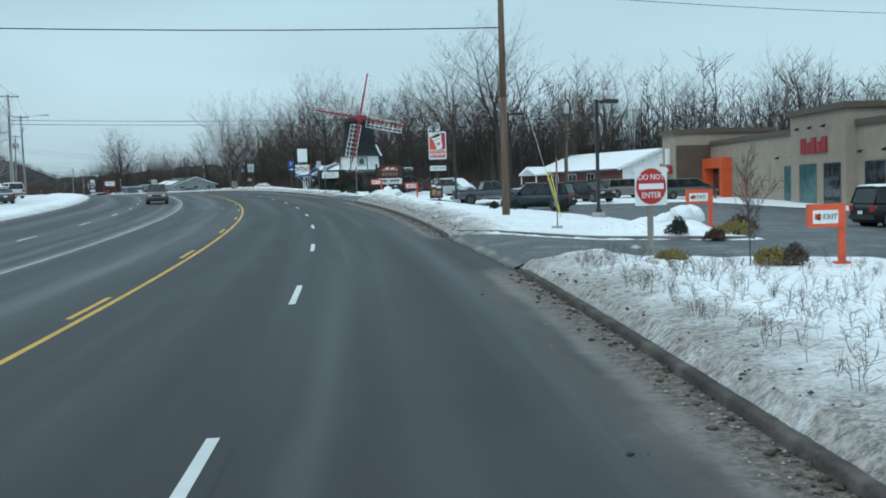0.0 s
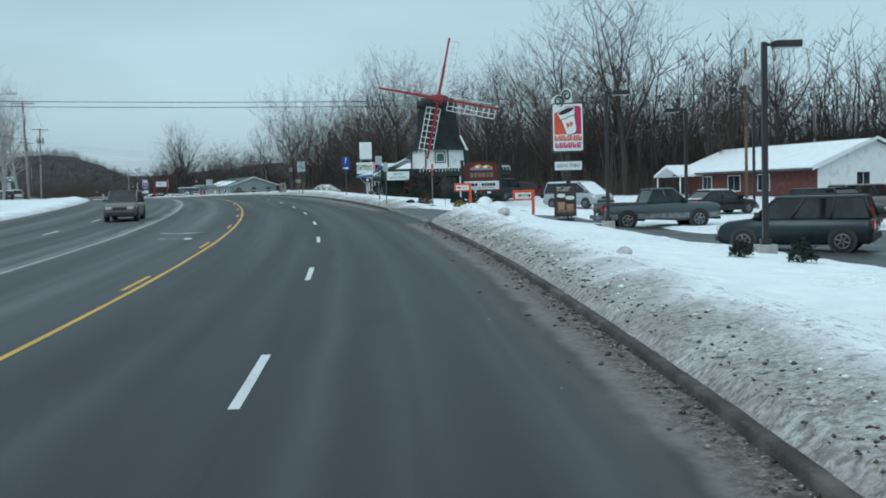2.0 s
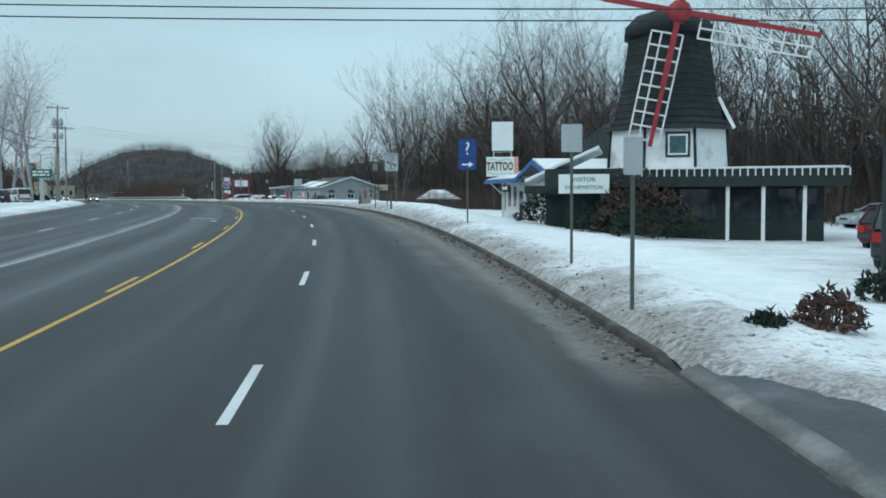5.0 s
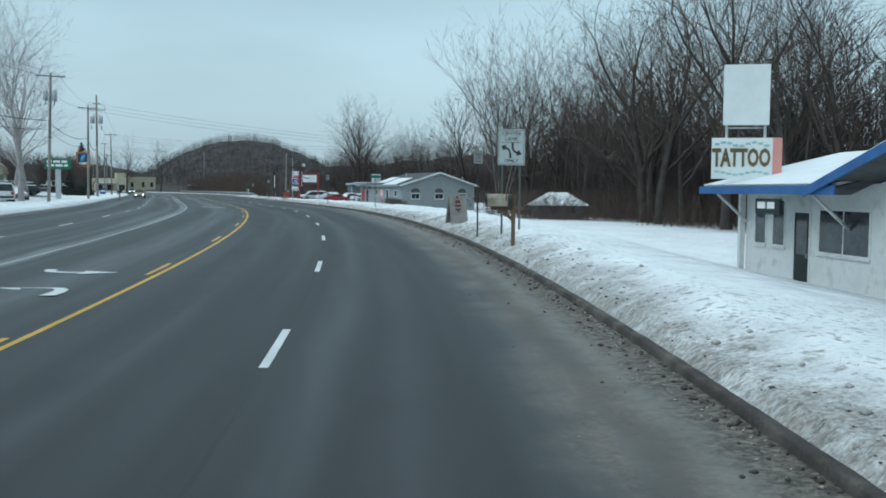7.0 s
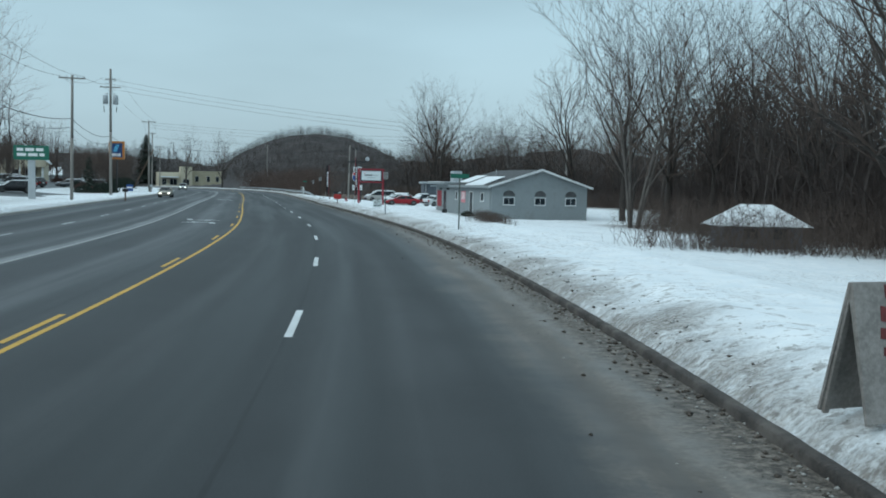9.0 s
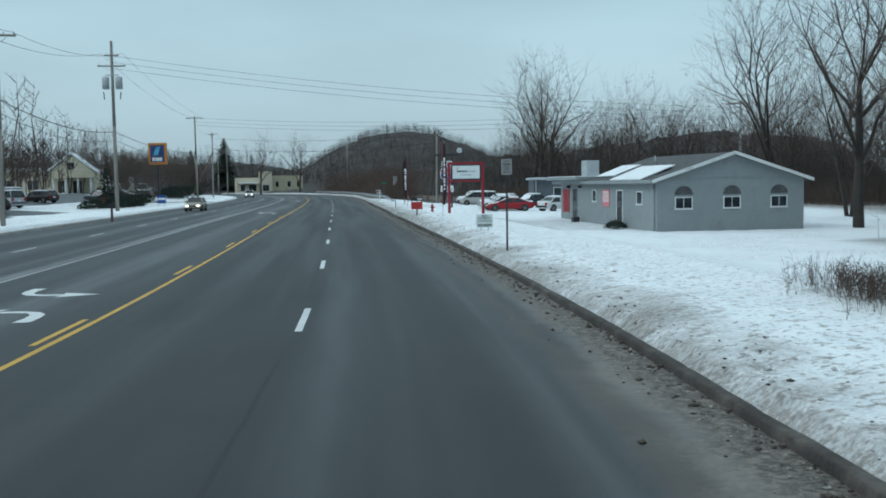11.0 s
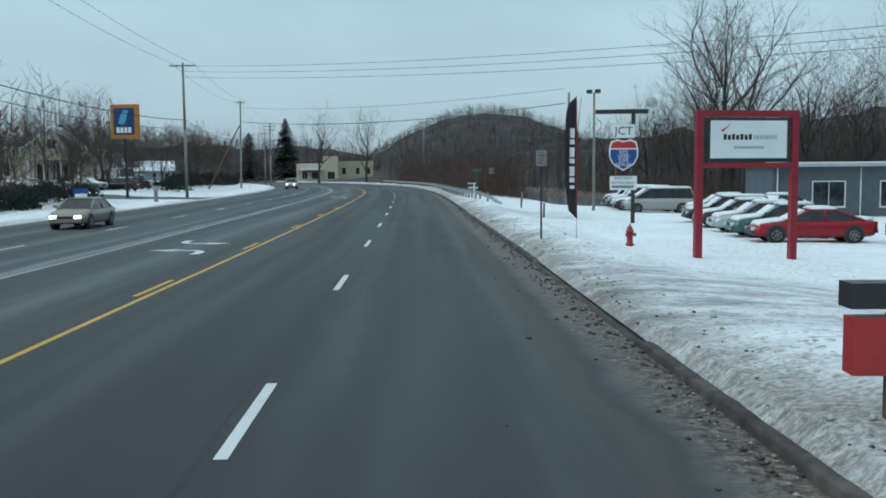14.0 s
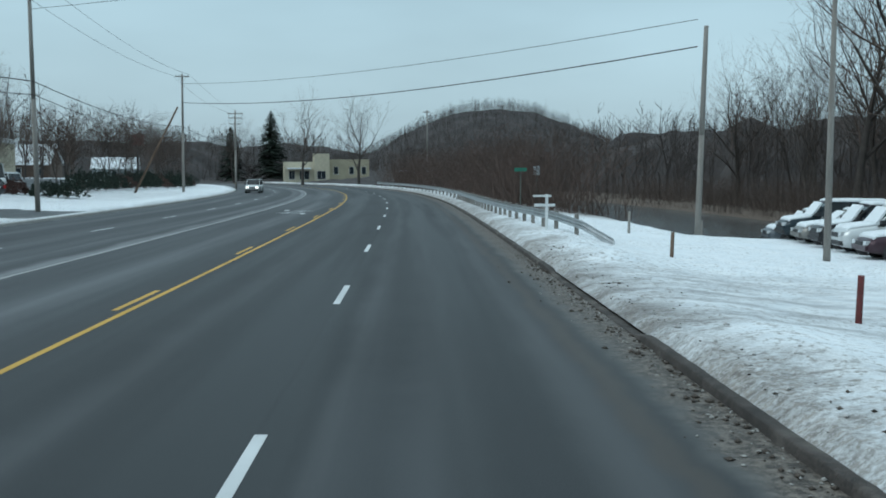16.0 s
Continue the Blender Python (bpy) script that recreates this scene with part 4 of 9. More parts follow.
rnd = random.Random(5)
EDGE_S = [-60, 20, 60, 95, 112, 125, 145, 165, 222, 236, 262, 300, 322, 350, 420]
EDGE_O = [95, 90, 72, 62, 38, 33, 31, 31, 33, 46, 58, 50, 44, 36, 35]
s = 40.0
while s < 380:
    e = float(np.interp(s, EDGE_S, EDGE_O))
    o = e + rnd.uniform(0, 9)
    x, y = xy(s, o)
    plant(rnd.choice((0, 1, 2, 4, 5, 0, 2, 3)), x, y, rnd.uniform(0.75, 1.05) * (0.6 if s < 80 else (0.82 if s < 135 else (0.8 if s > 232 else 1.0))), rnd.uniform(0, 360))
    s += rnd.uniform(3.8, 6.6)
spots, low = [], []
for _ in range(900):
    s = rnd.uniform(-20, 420)
    e = float(np.interp(s, EDGE_S, EDGE_O))
    o = e + 5 + 50 * rnd.random() ** 1.3
    spots.append((*xy(s, o), land(s, o)))
for _ in range(560):
    s = rnd.uniform(20, 400)
    e = float(np.interp(s, EDGE_S, EDGE_O))
    o = e - 3 + 9 * rnd.random()
    low.append((*xy(s, o), land(s, o)))
for _ in range(560):
    s = rnd.uniform(96, 240)
    o = float(np.interp(s, EDGE_S, EDGE_O)) + rnd.uniform(2, 18)
    spots.append((*xy(s, o), land(s, o)))
for _ in range(300):
    s, o = rnd.uniform(300, 470), rnd.uniform(37, 58)
    spots.append((*xy(s, o), land(s, o)))
for _ in range(420):
    s = rnd.uniform(40, 132)
    o = float(np.interp(s, EDGE_S, EDGE_O)) + rnd.uniform(1, 26)
    spots.append((*xy(s, o), land(s, o)))
scatter_woods("woods", 8, spots, 12.5, "dense leafless woods behind the lots", 0.87)
spots = []
for _ in range(330):
    s = rnd.uniform(92, 245)
    o = float(np.interp(s, EDGE_S, EDGE_O)) + rnd.uniform(3, 20)
    spots.append((*xy(s, o), land(s, o)))
for _ in range(140):
    s = rnd.uniform(40, 100)
    o = float(np.interp(s, EDGE_S, EDGE_O)) + rnd.uniform(3, 20)
    spots.append((*xy(s, o), land(s, o) - 3.0))
scatter_woods("woods", 18, spots, 16.5, "tall leafless trees behind the wood's edge", 1.35, "understory")
for _ in range(46):
    s, o = rnd.uniform(330, 380), rnd.uniform(33, 36)
    low.append((*xy(s, o), land(s, o)))
bank = []
for _ in range(150):
    s = rnd.uniform(334, 440)
    o = rnd.uniform(9.5, 14.5)
    bank.append((*xy(s, o), land(s, o)))
for _ in range(44):
    x, y = -33.0 + rnd.uniform(-5.5, 4.0), 203.0 + rnd.uniform(-6.5, -2.5)
    low.append((x, y, ground(*spot(x, y)) - 0.55))
under = []
for _ in range(760):
    s = rnd.uniform(30, 330)
    o = float(np.interp(s, EDGE_S, EDGE_O)) + 2 + 22 * rnd.random()
    under.append((*xy(s, o), land(s, o)))
thicket("thicket", 21, under, 7.0, "dense brown saplings under the trees", "understory", each=30)
under = []
for _ in range(520):
    s = rnd.uniform(10, 330)
    o = float(np.interp(s, EDGE_S, EDGE_O)) + 8 + 26 * rnd.random()
    under.append((*xy(s, o), land(s, o)))
thicket("thicket", 22, under, 11.0, "tall thin brown saplings deep in the woods", "understory", each=25)
thicket("thicket", 10, bank, 6.2, "reddish-brown bushes on the river bank", "bankbush", each=34)
thicket("thicket", 9, low, 3.4, "brown brush along the wood's edge", each=23)


def canopy(name, seed, s0, s1, o0, o1, tall, label):
    """A deep wood seen as one ragged mass of crowns."""
    verts, faces = [], []
    ss, oo = span((s0, 2.5), s1), [o0 + (o1 - o0) * k / 6 for k in range(7)]
    for s in ss:
        for k, o in enumerate(oo):
            z = land(s, o) - 1.0 + (0 if k in (0, 6) else tall * smooth(s0 - 4, s0 + 40, s) * smooth(s1 + 4, s1 - 30, s) * (0.62 + 0.38 * min(1, k / 3)) + 2.6 * noise.noise(Vector((s * 0.11, o * 0.2, seed))) + 2.4 * noise.noise(Vector((s * 0.37, o * 0.5, seed + 5))))
            verts.append(Vector((*xy(s, o + 3.0 * noise.noise(Vector((s * 0.2, k, seed)))), z)))
    for j in range(len(ss) - 1):
        for k in range(6):
            a = j * 7 + k
            faces.append((a, a + 7, a + 8, a + 1))
    tagged(new(name, mesh_of(name, verts, faces, M["hillsoil"])), label, "woods", "", "stuff")


canopy("deep_woods", 2, -100, 330, 96, 142, 10.5, "deep brown leafless woods beyond the lots")
canopy("deep_woods", 9, 290, 500, 46, 84, 11.5, "deep brown leafless woods beyond the river")
spots = []
for _ in range(420):
    s, o = rnd.uniform(296, 490), rnd.uniform(50, 78)
    spots.append((*xy(s, o), land(s, o) + 11.5 * smooth(286, 330, s) * smooth(504, 470, s) * (0.62 + 0.38 * min(1.0, (o - 46) / 19)) - 3.0))
for _ in range(360):
    s, o = rnd.uniform(20, 320), rnd.uniform(102, 124)
    spots.append((*xy(s, o), land(s, o) + 5.0))
scatter_woods("woods", 19, spots, 7.5, "brown crowns of the deep woods", 0.7)

# the wooded hill at the end of the straight
HILL = Vector((-309, 642, -2.0))
bm = bmesh.new()
hr = radians(28)


def hill_height(u, v):
    return 26.5 * math.exp(-(((u - 6) / 50) ** 2) ** 1.25 - (v / 85) ** 2) + 7.0 * math.exp(-((u + 20) / 300) ** 2 - ((v - 20) / 80) ** 2) + 1.2 * wobble(u, v, 0.03)


def hill_place(u, v):
    return Vector((HILL.x + u * math.cos(hr) - v * math.sin(hr), HILL.y + u * math.sin(hr) + v * math.cos(hr), HILL.z + hill_height(u, v)))


grid = [[bm.verts.new(hill_place(u, v) + Vector((0, 0, 1.8 * abs(noise.noise(Vector((u * 0.13, v * 0.13, 1)))) + 2.4 * abs(noise.noise(Vector((u * 0.41, v * 0.41, 7))))))) for u in np.arange(-420, 421, 5.0)] for v in np.arange(-175, 91, 5.0)]
for a, b in zip(grid, grid[1:]):
    for k in range(len(a) - 1):
        bm.faces.new((a[k], a[k + 1], b[k + 1], b[k])).smooth = True
solid("hill", bm, M["hillsoil"], Matrix(), "low hill covered with leafless woods", "hill", kind="structure")
spots = []
for _ in range(5200):
    u, v = rnd.gauss(2, 62), rnd.uniform(-110, 12)
    spots.append(tuple(hill_place(u, v)))
scatter_woods("woods", 12, spots, 6.4, "brown leafless woods on the hill", 0.34, stout=1.9)
# the wooded rise behind the store and the far houses
RISE = [Vector(p) for p in ((-330, 270), (-362, 340), (-380, 420), (-392, 490), (-396, 560), (-380, 640))]


def along_rise(f):
    k = min(int(f * 5), 4)
    a, b = RISE[k], RISE[k + 1]
    d = (b - a).normalized()
    return a.lerp(b, f * 5 - k), Vector((-d.y, d.x))


verts, faces = [], []
for j in range(121):
    p, out = along_rise(j / 120)
    for k, (w, h) in enumerate(((-30, -2), (-22, 5), (-12, 9), (0, 12.5), (14, 15), (30, 16), (44, -6))):
        q = p + out * w
        lift = 0 if k in (0, 6) else 3.0 * noise.noise(Vector((j * 0.16, k * 0.5, 4))) + 1.8 * noise.noise(Vector((j * 0.6, k, 9)))
        verts.append(Vector((q.x, q.y, h * min(1.0, 0.55 + 0.6 * j / 120) + lift)))
for j in range(120):
    for k in range(6):
        a = j * 7 + k
        faces.append((a, a + 7, a + 8, a + 1))
tagged(new("wooded_rise", mesh_of("wooded_rise", verts, faces, M["hillsoil"], True)), "brown wooded rise behind the store", "hill", "", "structure")
spots = []
for _ in range(1600):
    f = rnd.random()
    p, out = along_rise(f)
    w = rnd.uniform(-26, 22)
    q = p + out * w
    spots.append((q.x, q.y, float(np.interp(w, [-30, -22, -12, 0, 14, 30], [-2, 5, 9, 12.5, 15, 16])) * min(1.0, 0.55 + 0.6 * f) - 1.0))
scatter_woods("woods", 17, spots, 9.5, "brown leafless woods on the rise", 0.55, stout=2.2)
# far trees across the road and at the end of the view
spots = []
for _ in range(420):
    s, o = rnd.uniform(60, 512), -rnd.uniform(78, 135)
    spots.append((*xy(s, o), land(s, o)))
for _ in range(260):
    x, y = rnd.uniform(-480, -250), rnd.uniform(330, 600)
    if math.hypot(x + 285, y - 495) > 40 and spot(x, y)[1] < -70:
        spots.append((x, y, -3.0))
for _ in range(330):
    f, d = rnd.uniform(-70, 130), rnd.uniform(0, 26)
    spots.append((-285 + f * 0.88 - d * 0.47, 532 + f * 0.47 + d * 0.88, -3.0))
for _ in range(140):
    s, o = rnd.uniform(322, 470), -rnd.uniform(46, 76)
    spots.append((*xy(s, o), land(s, o)))
for _ in range(300):
    s, o = rnd.uniform(240, 512), -rnd.uniform(84, 104)
    spots.append((*xy(s, o), land(s, o)))
scatter_woods("woods", 15, spots, 17.0, "far leafless trees across the road", 0.75)
spots = []
for _ in range(330):
    s = rnd.uniform(286, 470)
    o = -rnd.uniform(50 - 8 * smooth(350, 380, s), 80)
    if math.hypot(xy(s, o)[0] + 218, xy(s, o)[1] - 330) > 26:
        spots.append((*xy(s, o), land(s, o)))
scatter_woods("woods", 25, spots, 10.5, "reddish-brown leafless trees behind the lots across the road", 1.9, "bankbush", 2.4)
canopy("deep_woods", 14, 60, 500, -142, -104, 17.0, "deep brown leafless woods across the road")


# ---- kinds of things: poles, signs, cars ----
def utility_pole(m, h, arms=((0.3, 2.4),), cans=0, mat="wood", r=0.15, lean=0.0, label="", arm_turn=0.0):
    """arms: (metres below the top, length). cans: transformers hung under the arms."""
    ob = thing("utility_pole", m @ pose(0, 0, 0, 0, lean, 0), label or "weathered wooden utility pole with crossarm and insulators", "utility pole", "utility poles")
    part("pole", rods(((0, 0, -0.6), (0, 0, h * 0.5), r, r * 0.85, 10), ((0, 0, h * 0.5), (0, 0, h), r * 0.85, r * 0.68, 10)), M[mat], ob)
    turn = pose(0, 0, 0, 0, 0, arm_turn)
    for drop, ln in arms:
        bm = bmesh.new()
        z = h - drop
        box(bm, -ln / 2, ln / 2, -0.16 - 0.05, -0.16 + 0.05, z - 0.06, z + 0.06, turn)
        arm = part("crossarm", bm, M[mat], ob)
        for x in (-ln / 2 + 0.12, -ln * 0.2, ln * 0.2, ln / 2 - 0.12):
            p = turn @ Vector((x, -0.16, z + 0.06))
            part("insulator", rods((p, p + Vector((0, 0, 0.06)), 0.02, 0.02, 6), (p + Vector((0, 0, 0.05)), p + Vector((0, 0, 0.17)), 0.05, 0.035, 8)), M["transformer"], arm)
        for sx in (-1, 1):
            part("brace", rods((turn @ Vector((sx * ln * 0.3, -0.16, z - 0.05)), turn @ Vector((0, -0.13, z - 0.62)), 0.018, 0.018, 5)), M["steel"], arm)
    for k in range(cans):
        a = radians(arm_turn) + (k - (cans - 1) / 2) * 2.4
        z = h - 2.1
        c = Vector((0.42 * math.sin(a), -0.42 * math.cos(a), z))
        bm = bmesh.new()
        rings(bm, [ngon(c.x, c.y, zz, rr, 12) for zz, rr in ((z - 0.52, 0.20), (z - 0.5, 0.24), (z + 0.40, 0.24), (z + 0.46, 0.2), (z + 0.5, 0.08))])
        can = part("transformer", bm, M["transformer"], ob, "grey transformer can")
        part("bushing", rods((c + Vector((0, 0, 0.45)), c + Vector((0, 0, 0.75)), 0.045, 0.03, 8)), M["transformer"], can)
        part("cutout", rods((c + Vector((0.05, -0.3, -0.9)), c + Vector((0.05, -0.2, -0.4)), 0.035, 0.03, 6)), M["black"], ob)
    return ob


def lot_lamp(m, h, head=1.1, turn=0.0):
    ob = thing("lot_lamp", m, "black square parking lot lamp on a concrete footing", "lamp post", "parking lot lamps")
    part("footing", boxes((-0.27, 0.27, -0.27, 0.27, -0.4, 0.26)), M["concrete"], ob, bevel=0.03)
    part("pole", boxes((-0.075, 0.075, -0.075, 0.075, 0.24, h)), M["darkmetal"], ob, bevel=0.01)
    part("base_cover", boxes((-0.14, 0.14, -0.14, 0.14, 0.26, 0.42)), M["darkmetal"], ob, bevel=0.02)
    t = pose(0, 0, h, 0, 0, turn)
    bm = bmesh.new()
    box(bm, 0.05, 0.3, -0.03, 0.03, -0.12, -0.04, t)
    box(bm, 0.28, 0.28 + head * 0.62, -0.2, 0.2, -0.17, 0.02, t)
    part("lamp_head", bm, M["darkmetal"], ob, bevel=0.02)
    bm = bmesh.new()
    box(bm, 0.33, 0.23 + head * 0.62, -0.16, 0.16, -0.178, -0.172, t)
    part("lens", bm, M["lamp"], ob)
    return ob


def flat_sign(bm, w, h, z0, y=-0.035, corner=0.04, thick=0.006):
    pts = []
    for cx, cz, a0 in ((w / 2 - corner, z0 + corner, -90), (w / 2 - corner, z0 + h - corner, 0), (-w / 2 + corner, z0 + h - corner, 90), (-w / 2 + corner, z0 + corner, 180)):
        for k in range(4):
            a = radians(a0 + 30 * k)
            pts.append((cx + corner * math.cos(a), cz + corner * math.sin(a)))
    slab(bm, pts, "y", y - thick, y)


def post(h, w=0.03, x=0.0):
    """A perforated u-channel post."""
    bm = bmesh.new()
    slab(bm, [(x - w, -0.015), (x - w, -0.03), (x + w, -0.03), (x + w, -0.015), (x + w * 0.5, -0.015), (x + w * 0.5, 0.015), (x - w * 0.5, 0.015), (x - w * 0.5, -0.015)], "z", -0.4, h)
    return bm


def parking_sign(m, h=2.55):
    ob = thing("parking_sign", m, "small white no parking sign on a steel post", "road sign", "no parking signs")
    part("post", post(h), M["darkmetal"], ob)
    bm = bmesh.new()
    flat_sign(bm, 0.34, 0.5, h - 0.52)
    panel = part("sign_panel", bm, M["greysign"], ob)
    for z, text, size in ((0.1, "NO", 0.13), (0.27, "ANY", 0.085), (0.35, "TIME", 0.085)):
        words("lettering", text, size, M["steeldull"], panel, pose(0, -0.046, h - z) @ FACE)
    part("sign_bar", boxes((-0.12, 0.12, -0.046, -0.042, h - 0.205, h - 0.165)), M["steeldull"], panel)
    bm = bmesh.new()
    box(bm, -0.08, 0.08, -0.046, -0.042, h - 0.445, h - 0.425)
    for sx in (-1, 1):
        slab(bm, [(sx * 0.12, h - 0.435), (sx * 0.07, h - 0.46), (sx * 0.07, h - 0.41)], "y", -0.046, -0.042)
    part("arrow", bm, M["letter"], panel)
    return ob


def orange_marker(m, h, arm, word, arrow):
    """A low drive marker: an orange post with a sign box hung from its side."""
    ob = thing("drive_sign", m, "orange drive-through marker with a small white panel", "sign", "orange drive signs")
    part("post", boxes((-0.07, 0.07, -0.05, 0.05, -0.3, h)), M["orangered"], ob, bevel=0.01)
    part("foot", boxes((-0.16, 0.16, -0.14, 0.14, -0.05, 0.04)), M["orangered"], ob, bevel=0.01)
    part("sign_box", boxes((-arm, 0.07, -0.075, 0.075, h - 0.5, h + 0.02)), M["orangered"], ob, bevel=0.02)
    bm = bmesh.new()
    box(bm, -arm + 0.1, -0.1, -0.081, -0.074, h - 0.42, h - 0.12)
    panel = part("panel", bm, M["whitesign"], ob, "small white panel")
    c = -arm / 2
    words("lettering", word, 0.17, M["letter"], panel, pose(c + 0.1, -0.085, h - 0.27) @ FACE, squeeze=0.9)
    bm = bmesh.new()
    d = arrow
    x = -arm + 0.22 if d < 0 else -0.2
    slab(bm, [(x + d * 0.09, h - 0.27), (x - d * 0.03, h - 0.18), (x - d * 0.03, h - 0.36)], "y", -0.086, -0.081)
    part("arrow", bm, M["letter"], panel)
    bm = bmesh.new()
    box(bm, c - 0.24, c - 0.1, -0.086, -0.081, h - 0.33, h - 0.2)
    part("emblem", bm, M["orange"], panel)
    return ob


CAR_FORMS = {
    # length, width, height, belt, roof line: rear base, rear roof, front roof, front base (share of the length), hood and tail heights
    "sedan": (4.75, 1.80, 1.44, 0.93, (0.10, 0.27, 0.56, 0.74), 0.86, 0.95),
    "coupe": (4.80, 1.82, 1.36, 0.90, (0.10, 0.32, 0.52, 0.74), 0.82, 0.93),
    "suv": (4.75, 1.86, 1.76, 1.08, (0.015, 0.06, 0.60, 0.75), 1.02, 1.06),
    "van": (4.95, 1.95, 1.76, 1.05, (0.01, 0.06, 0.63, 0.86), 0.98, 1.03),
    "wagon": (4.75, 1.82, 1.50, 0.95, (0.02, 0.10, 0.56, 0.74), 0.90, 0.94),
    "pickup": (5.75, 1.98, 1.90, 1.22, (0.38, 0.42, 0.60, 0.72), 1.19, 1.18),
    "panelvan": (6.2, 2.1, 2.6, 1.35, (0.0, 0.01, 0.80, 0.90), 1.25, 1.33),
}
PAINTS = {}


def car_paint(name, col, rough=0.3, metal=0.35):
    if name not in PAINTS:
        m, n, l, p = shader("car_paint_" + name)
        vec = n.new("ShaderNodeTexCoord").outputs["Object"]
        sp = n.new("ShaderNodeSeparateXYZ")
        l.new(vec, sp.inputs[0])
        spray = maths(n, l, "MULTIPLY", ramp(n, l, grain(n, l, vec, 3.5, 5, 0.7), 0.35, 0.65, 0.02, 0.16), ramp(n, l, sp.outputs[2], 0.2, 0.8, 1.0, 0.12))
        l.new(mix(n, l, spray, col, (0.16, 0.155, 0.148)), p.inputs["Base Color"])
        l.new(ramp(n, l, spray, 0.0, 0.35, rough, 0.7), p.inputs["Roughness"])
        p.inputs["Metallic"].default_value = metal
        PAINTS[name] = m
    return PAINTS[name]


def car(m, form, paint, col, label, snow=0.0, lit_lamps=False, group="", roof_rack=False, category="car"):
    L, W, H, B, (q0, q1, q2, q3), hood, tail = CAR_FORMS[form]
    body_mat = car_paint(paint, col)
    ob = thing("pickup_truck" if form == "pickup" else ("van" if "van" in form else "car"), m, label, category, group)
    hw = W / 2
    X = lambda f: (f - 0.5) * L  # noqa: E731
    st = [(0.0, 0.84, 0.42, tail - 0.20), (0.012, 0.93, 0.32, tail - 0.06), (0.05, 0.98, 0.26, tail), (q0 + 0.02, 0.995, 0.24, max(tail, B)), (0.35, 1.0, 0.22, B), (0.60, 1.0, 0.22, B), (q3, 0.99, 0.22, B), (q3 + 0.02, 0.985, 0.22, B - 0.02), (0.93, 0.95, 0.25, hood - 0.05), (0.975, 0.88, 0.28, hood - 0.16), (1.0, 0.74, 0.36, hood - 0.32)]
    if form == "pickup":
        st[3] = (0.36, 1.0, 0.30, tail)
        st[8:] = [(0.94, 0.985, 0.3, hood - 0.02), (0.985, 0.95, 0.34, hood - 0.07), (1.0, 0.9, 0.42, hood - 0.18)]
        st = [(f, k, z0 + 0.12, z1) for f, k, z0, z1 in st]
    st = sorted(st)
    loops = []
    for f, k, z0, z1 in st:
        w = hw * k
        zm = z0 + 0.55 * (z1 - z0)
        half = [(w * 0.86, z0), (w * 0.98, z0 + 0.10), (w, zm), (w * 0.97, z1 - 0.10), (w * 0.88, z1 - 0.02), (w * 0.55, z1)]
        loops.append([(X(f), y, z) for y, z in half] + [(X(f), -y, z) for y, z in half[::-1]])
    bm = bmesh.new()
    rings(bm, loops)
    part("body", bm, body_mat, ob)
    # cabin glass under a painted roof carried by pillars
    gw, rw = hw * 0.90, hw * (0.80 if form in ("suv", "van", "panelvan", "pickup") else 0.72)
    zb, zr = B - 0.02, H - 0.05
    base = lambda f, y: Vector((X(f), y, zb))  # noqa: E731
    top = lambda f, y: Vector((X(f), y, zr))  # noqa: E731
    quads = [("windscreen", [base(q3, gw * 0.94), base(q3, -gw * 0.94), top(q2, -rw), top(q2, rw)]), ("rear_window", [base(q0, -gw * 0.94), base(q0, gw * 0.94), top(q1, rw), top(q1, -rw)])]
    mids = [0.0, 0.48, 1.0] if form not in ("van", "suv", "wagon", "panelvan") else [0.0, 0.33, 0.66, 1.0]
    for sgn in (1, -1):
        for a, b in zip(mids, mids[1:]):
            fa, fb = q0 + (q3 - q0) * a, q0 + (q3 - q0) * b
            ta, tb = q1 + (q2 - q1) * a, q1 + (q2 - q1) * b
            quads.append(("side_window", [base(fa, sgn * gw), base(fb, sgn * gw), top(tb, sgn * rw), top(ta, sgn * rw)]))
    for name, q in quads:
        bm = bmesh.new()
        c = sum(q, Vector()) / 4
        inner = [v + (Vector((X(0.45), 0, c.z)) - c).normalized() * 0.05 for v in q]
        vo, vi = [bm.verts.new(v) for v in q], [bm.verts.new(v) for v in inner]
        bm.faces.new(vo)
        bm.faces.new(vi[::-1])
        for k in range(4):
            bm.faces.new((vo[k], vi[k], vi[(k + 1) % 4], vo[(k + 1) % 4]))
        solid_side = form == "panelvan" and name == "side_window" and c.x < X(0.6)
        part(name, bm, body_mat if solid_side else M["carglass"], ob)
    bm = bmesh.new()
    rings(bm, [[(X(f), y, z) for y, z in ((rw * 1.03 * k, zr - 0.03), (rw * 0.96 * k, zr + 0.03), (rw * 0.6 * k, zr + 0.05), (-rw * 0.6 * k, zr + 0.05), (-rw * 0.96 * k, zr + 0.03), (-rw * 1.03 * k, zr - 0.03))] for f, k in ((q1 - 0.012, 0.96), (q1 + 0.02, 1.0), (0.5 * (q1 + q2), 1.02), (q2 - 0.02, 1.0), (q2 + 0.012, 0.96))])
    part("roof", bm, body_mat, ob)
    for sgn in (1, -1):
        for a in mids:
            bm = bmesh.new()
            rod(bm, base(q0 + (q3 - q0) * a, sgn * gw * 1.0), top(q1 + (q2 - q1) * a, sgn * rw * 1.0), 0.045, 0.04, 6)
            part("pillar", bm, M["trim"] if 0.0 < a < 1.0 and form in ("suv", "van", "wagon") else body_mat, ob)
        p = base(q3 - 0.035, sgn * (gw + 0.02)) + Vector((0, 0, 0.06))
        bm = bmesh.new()
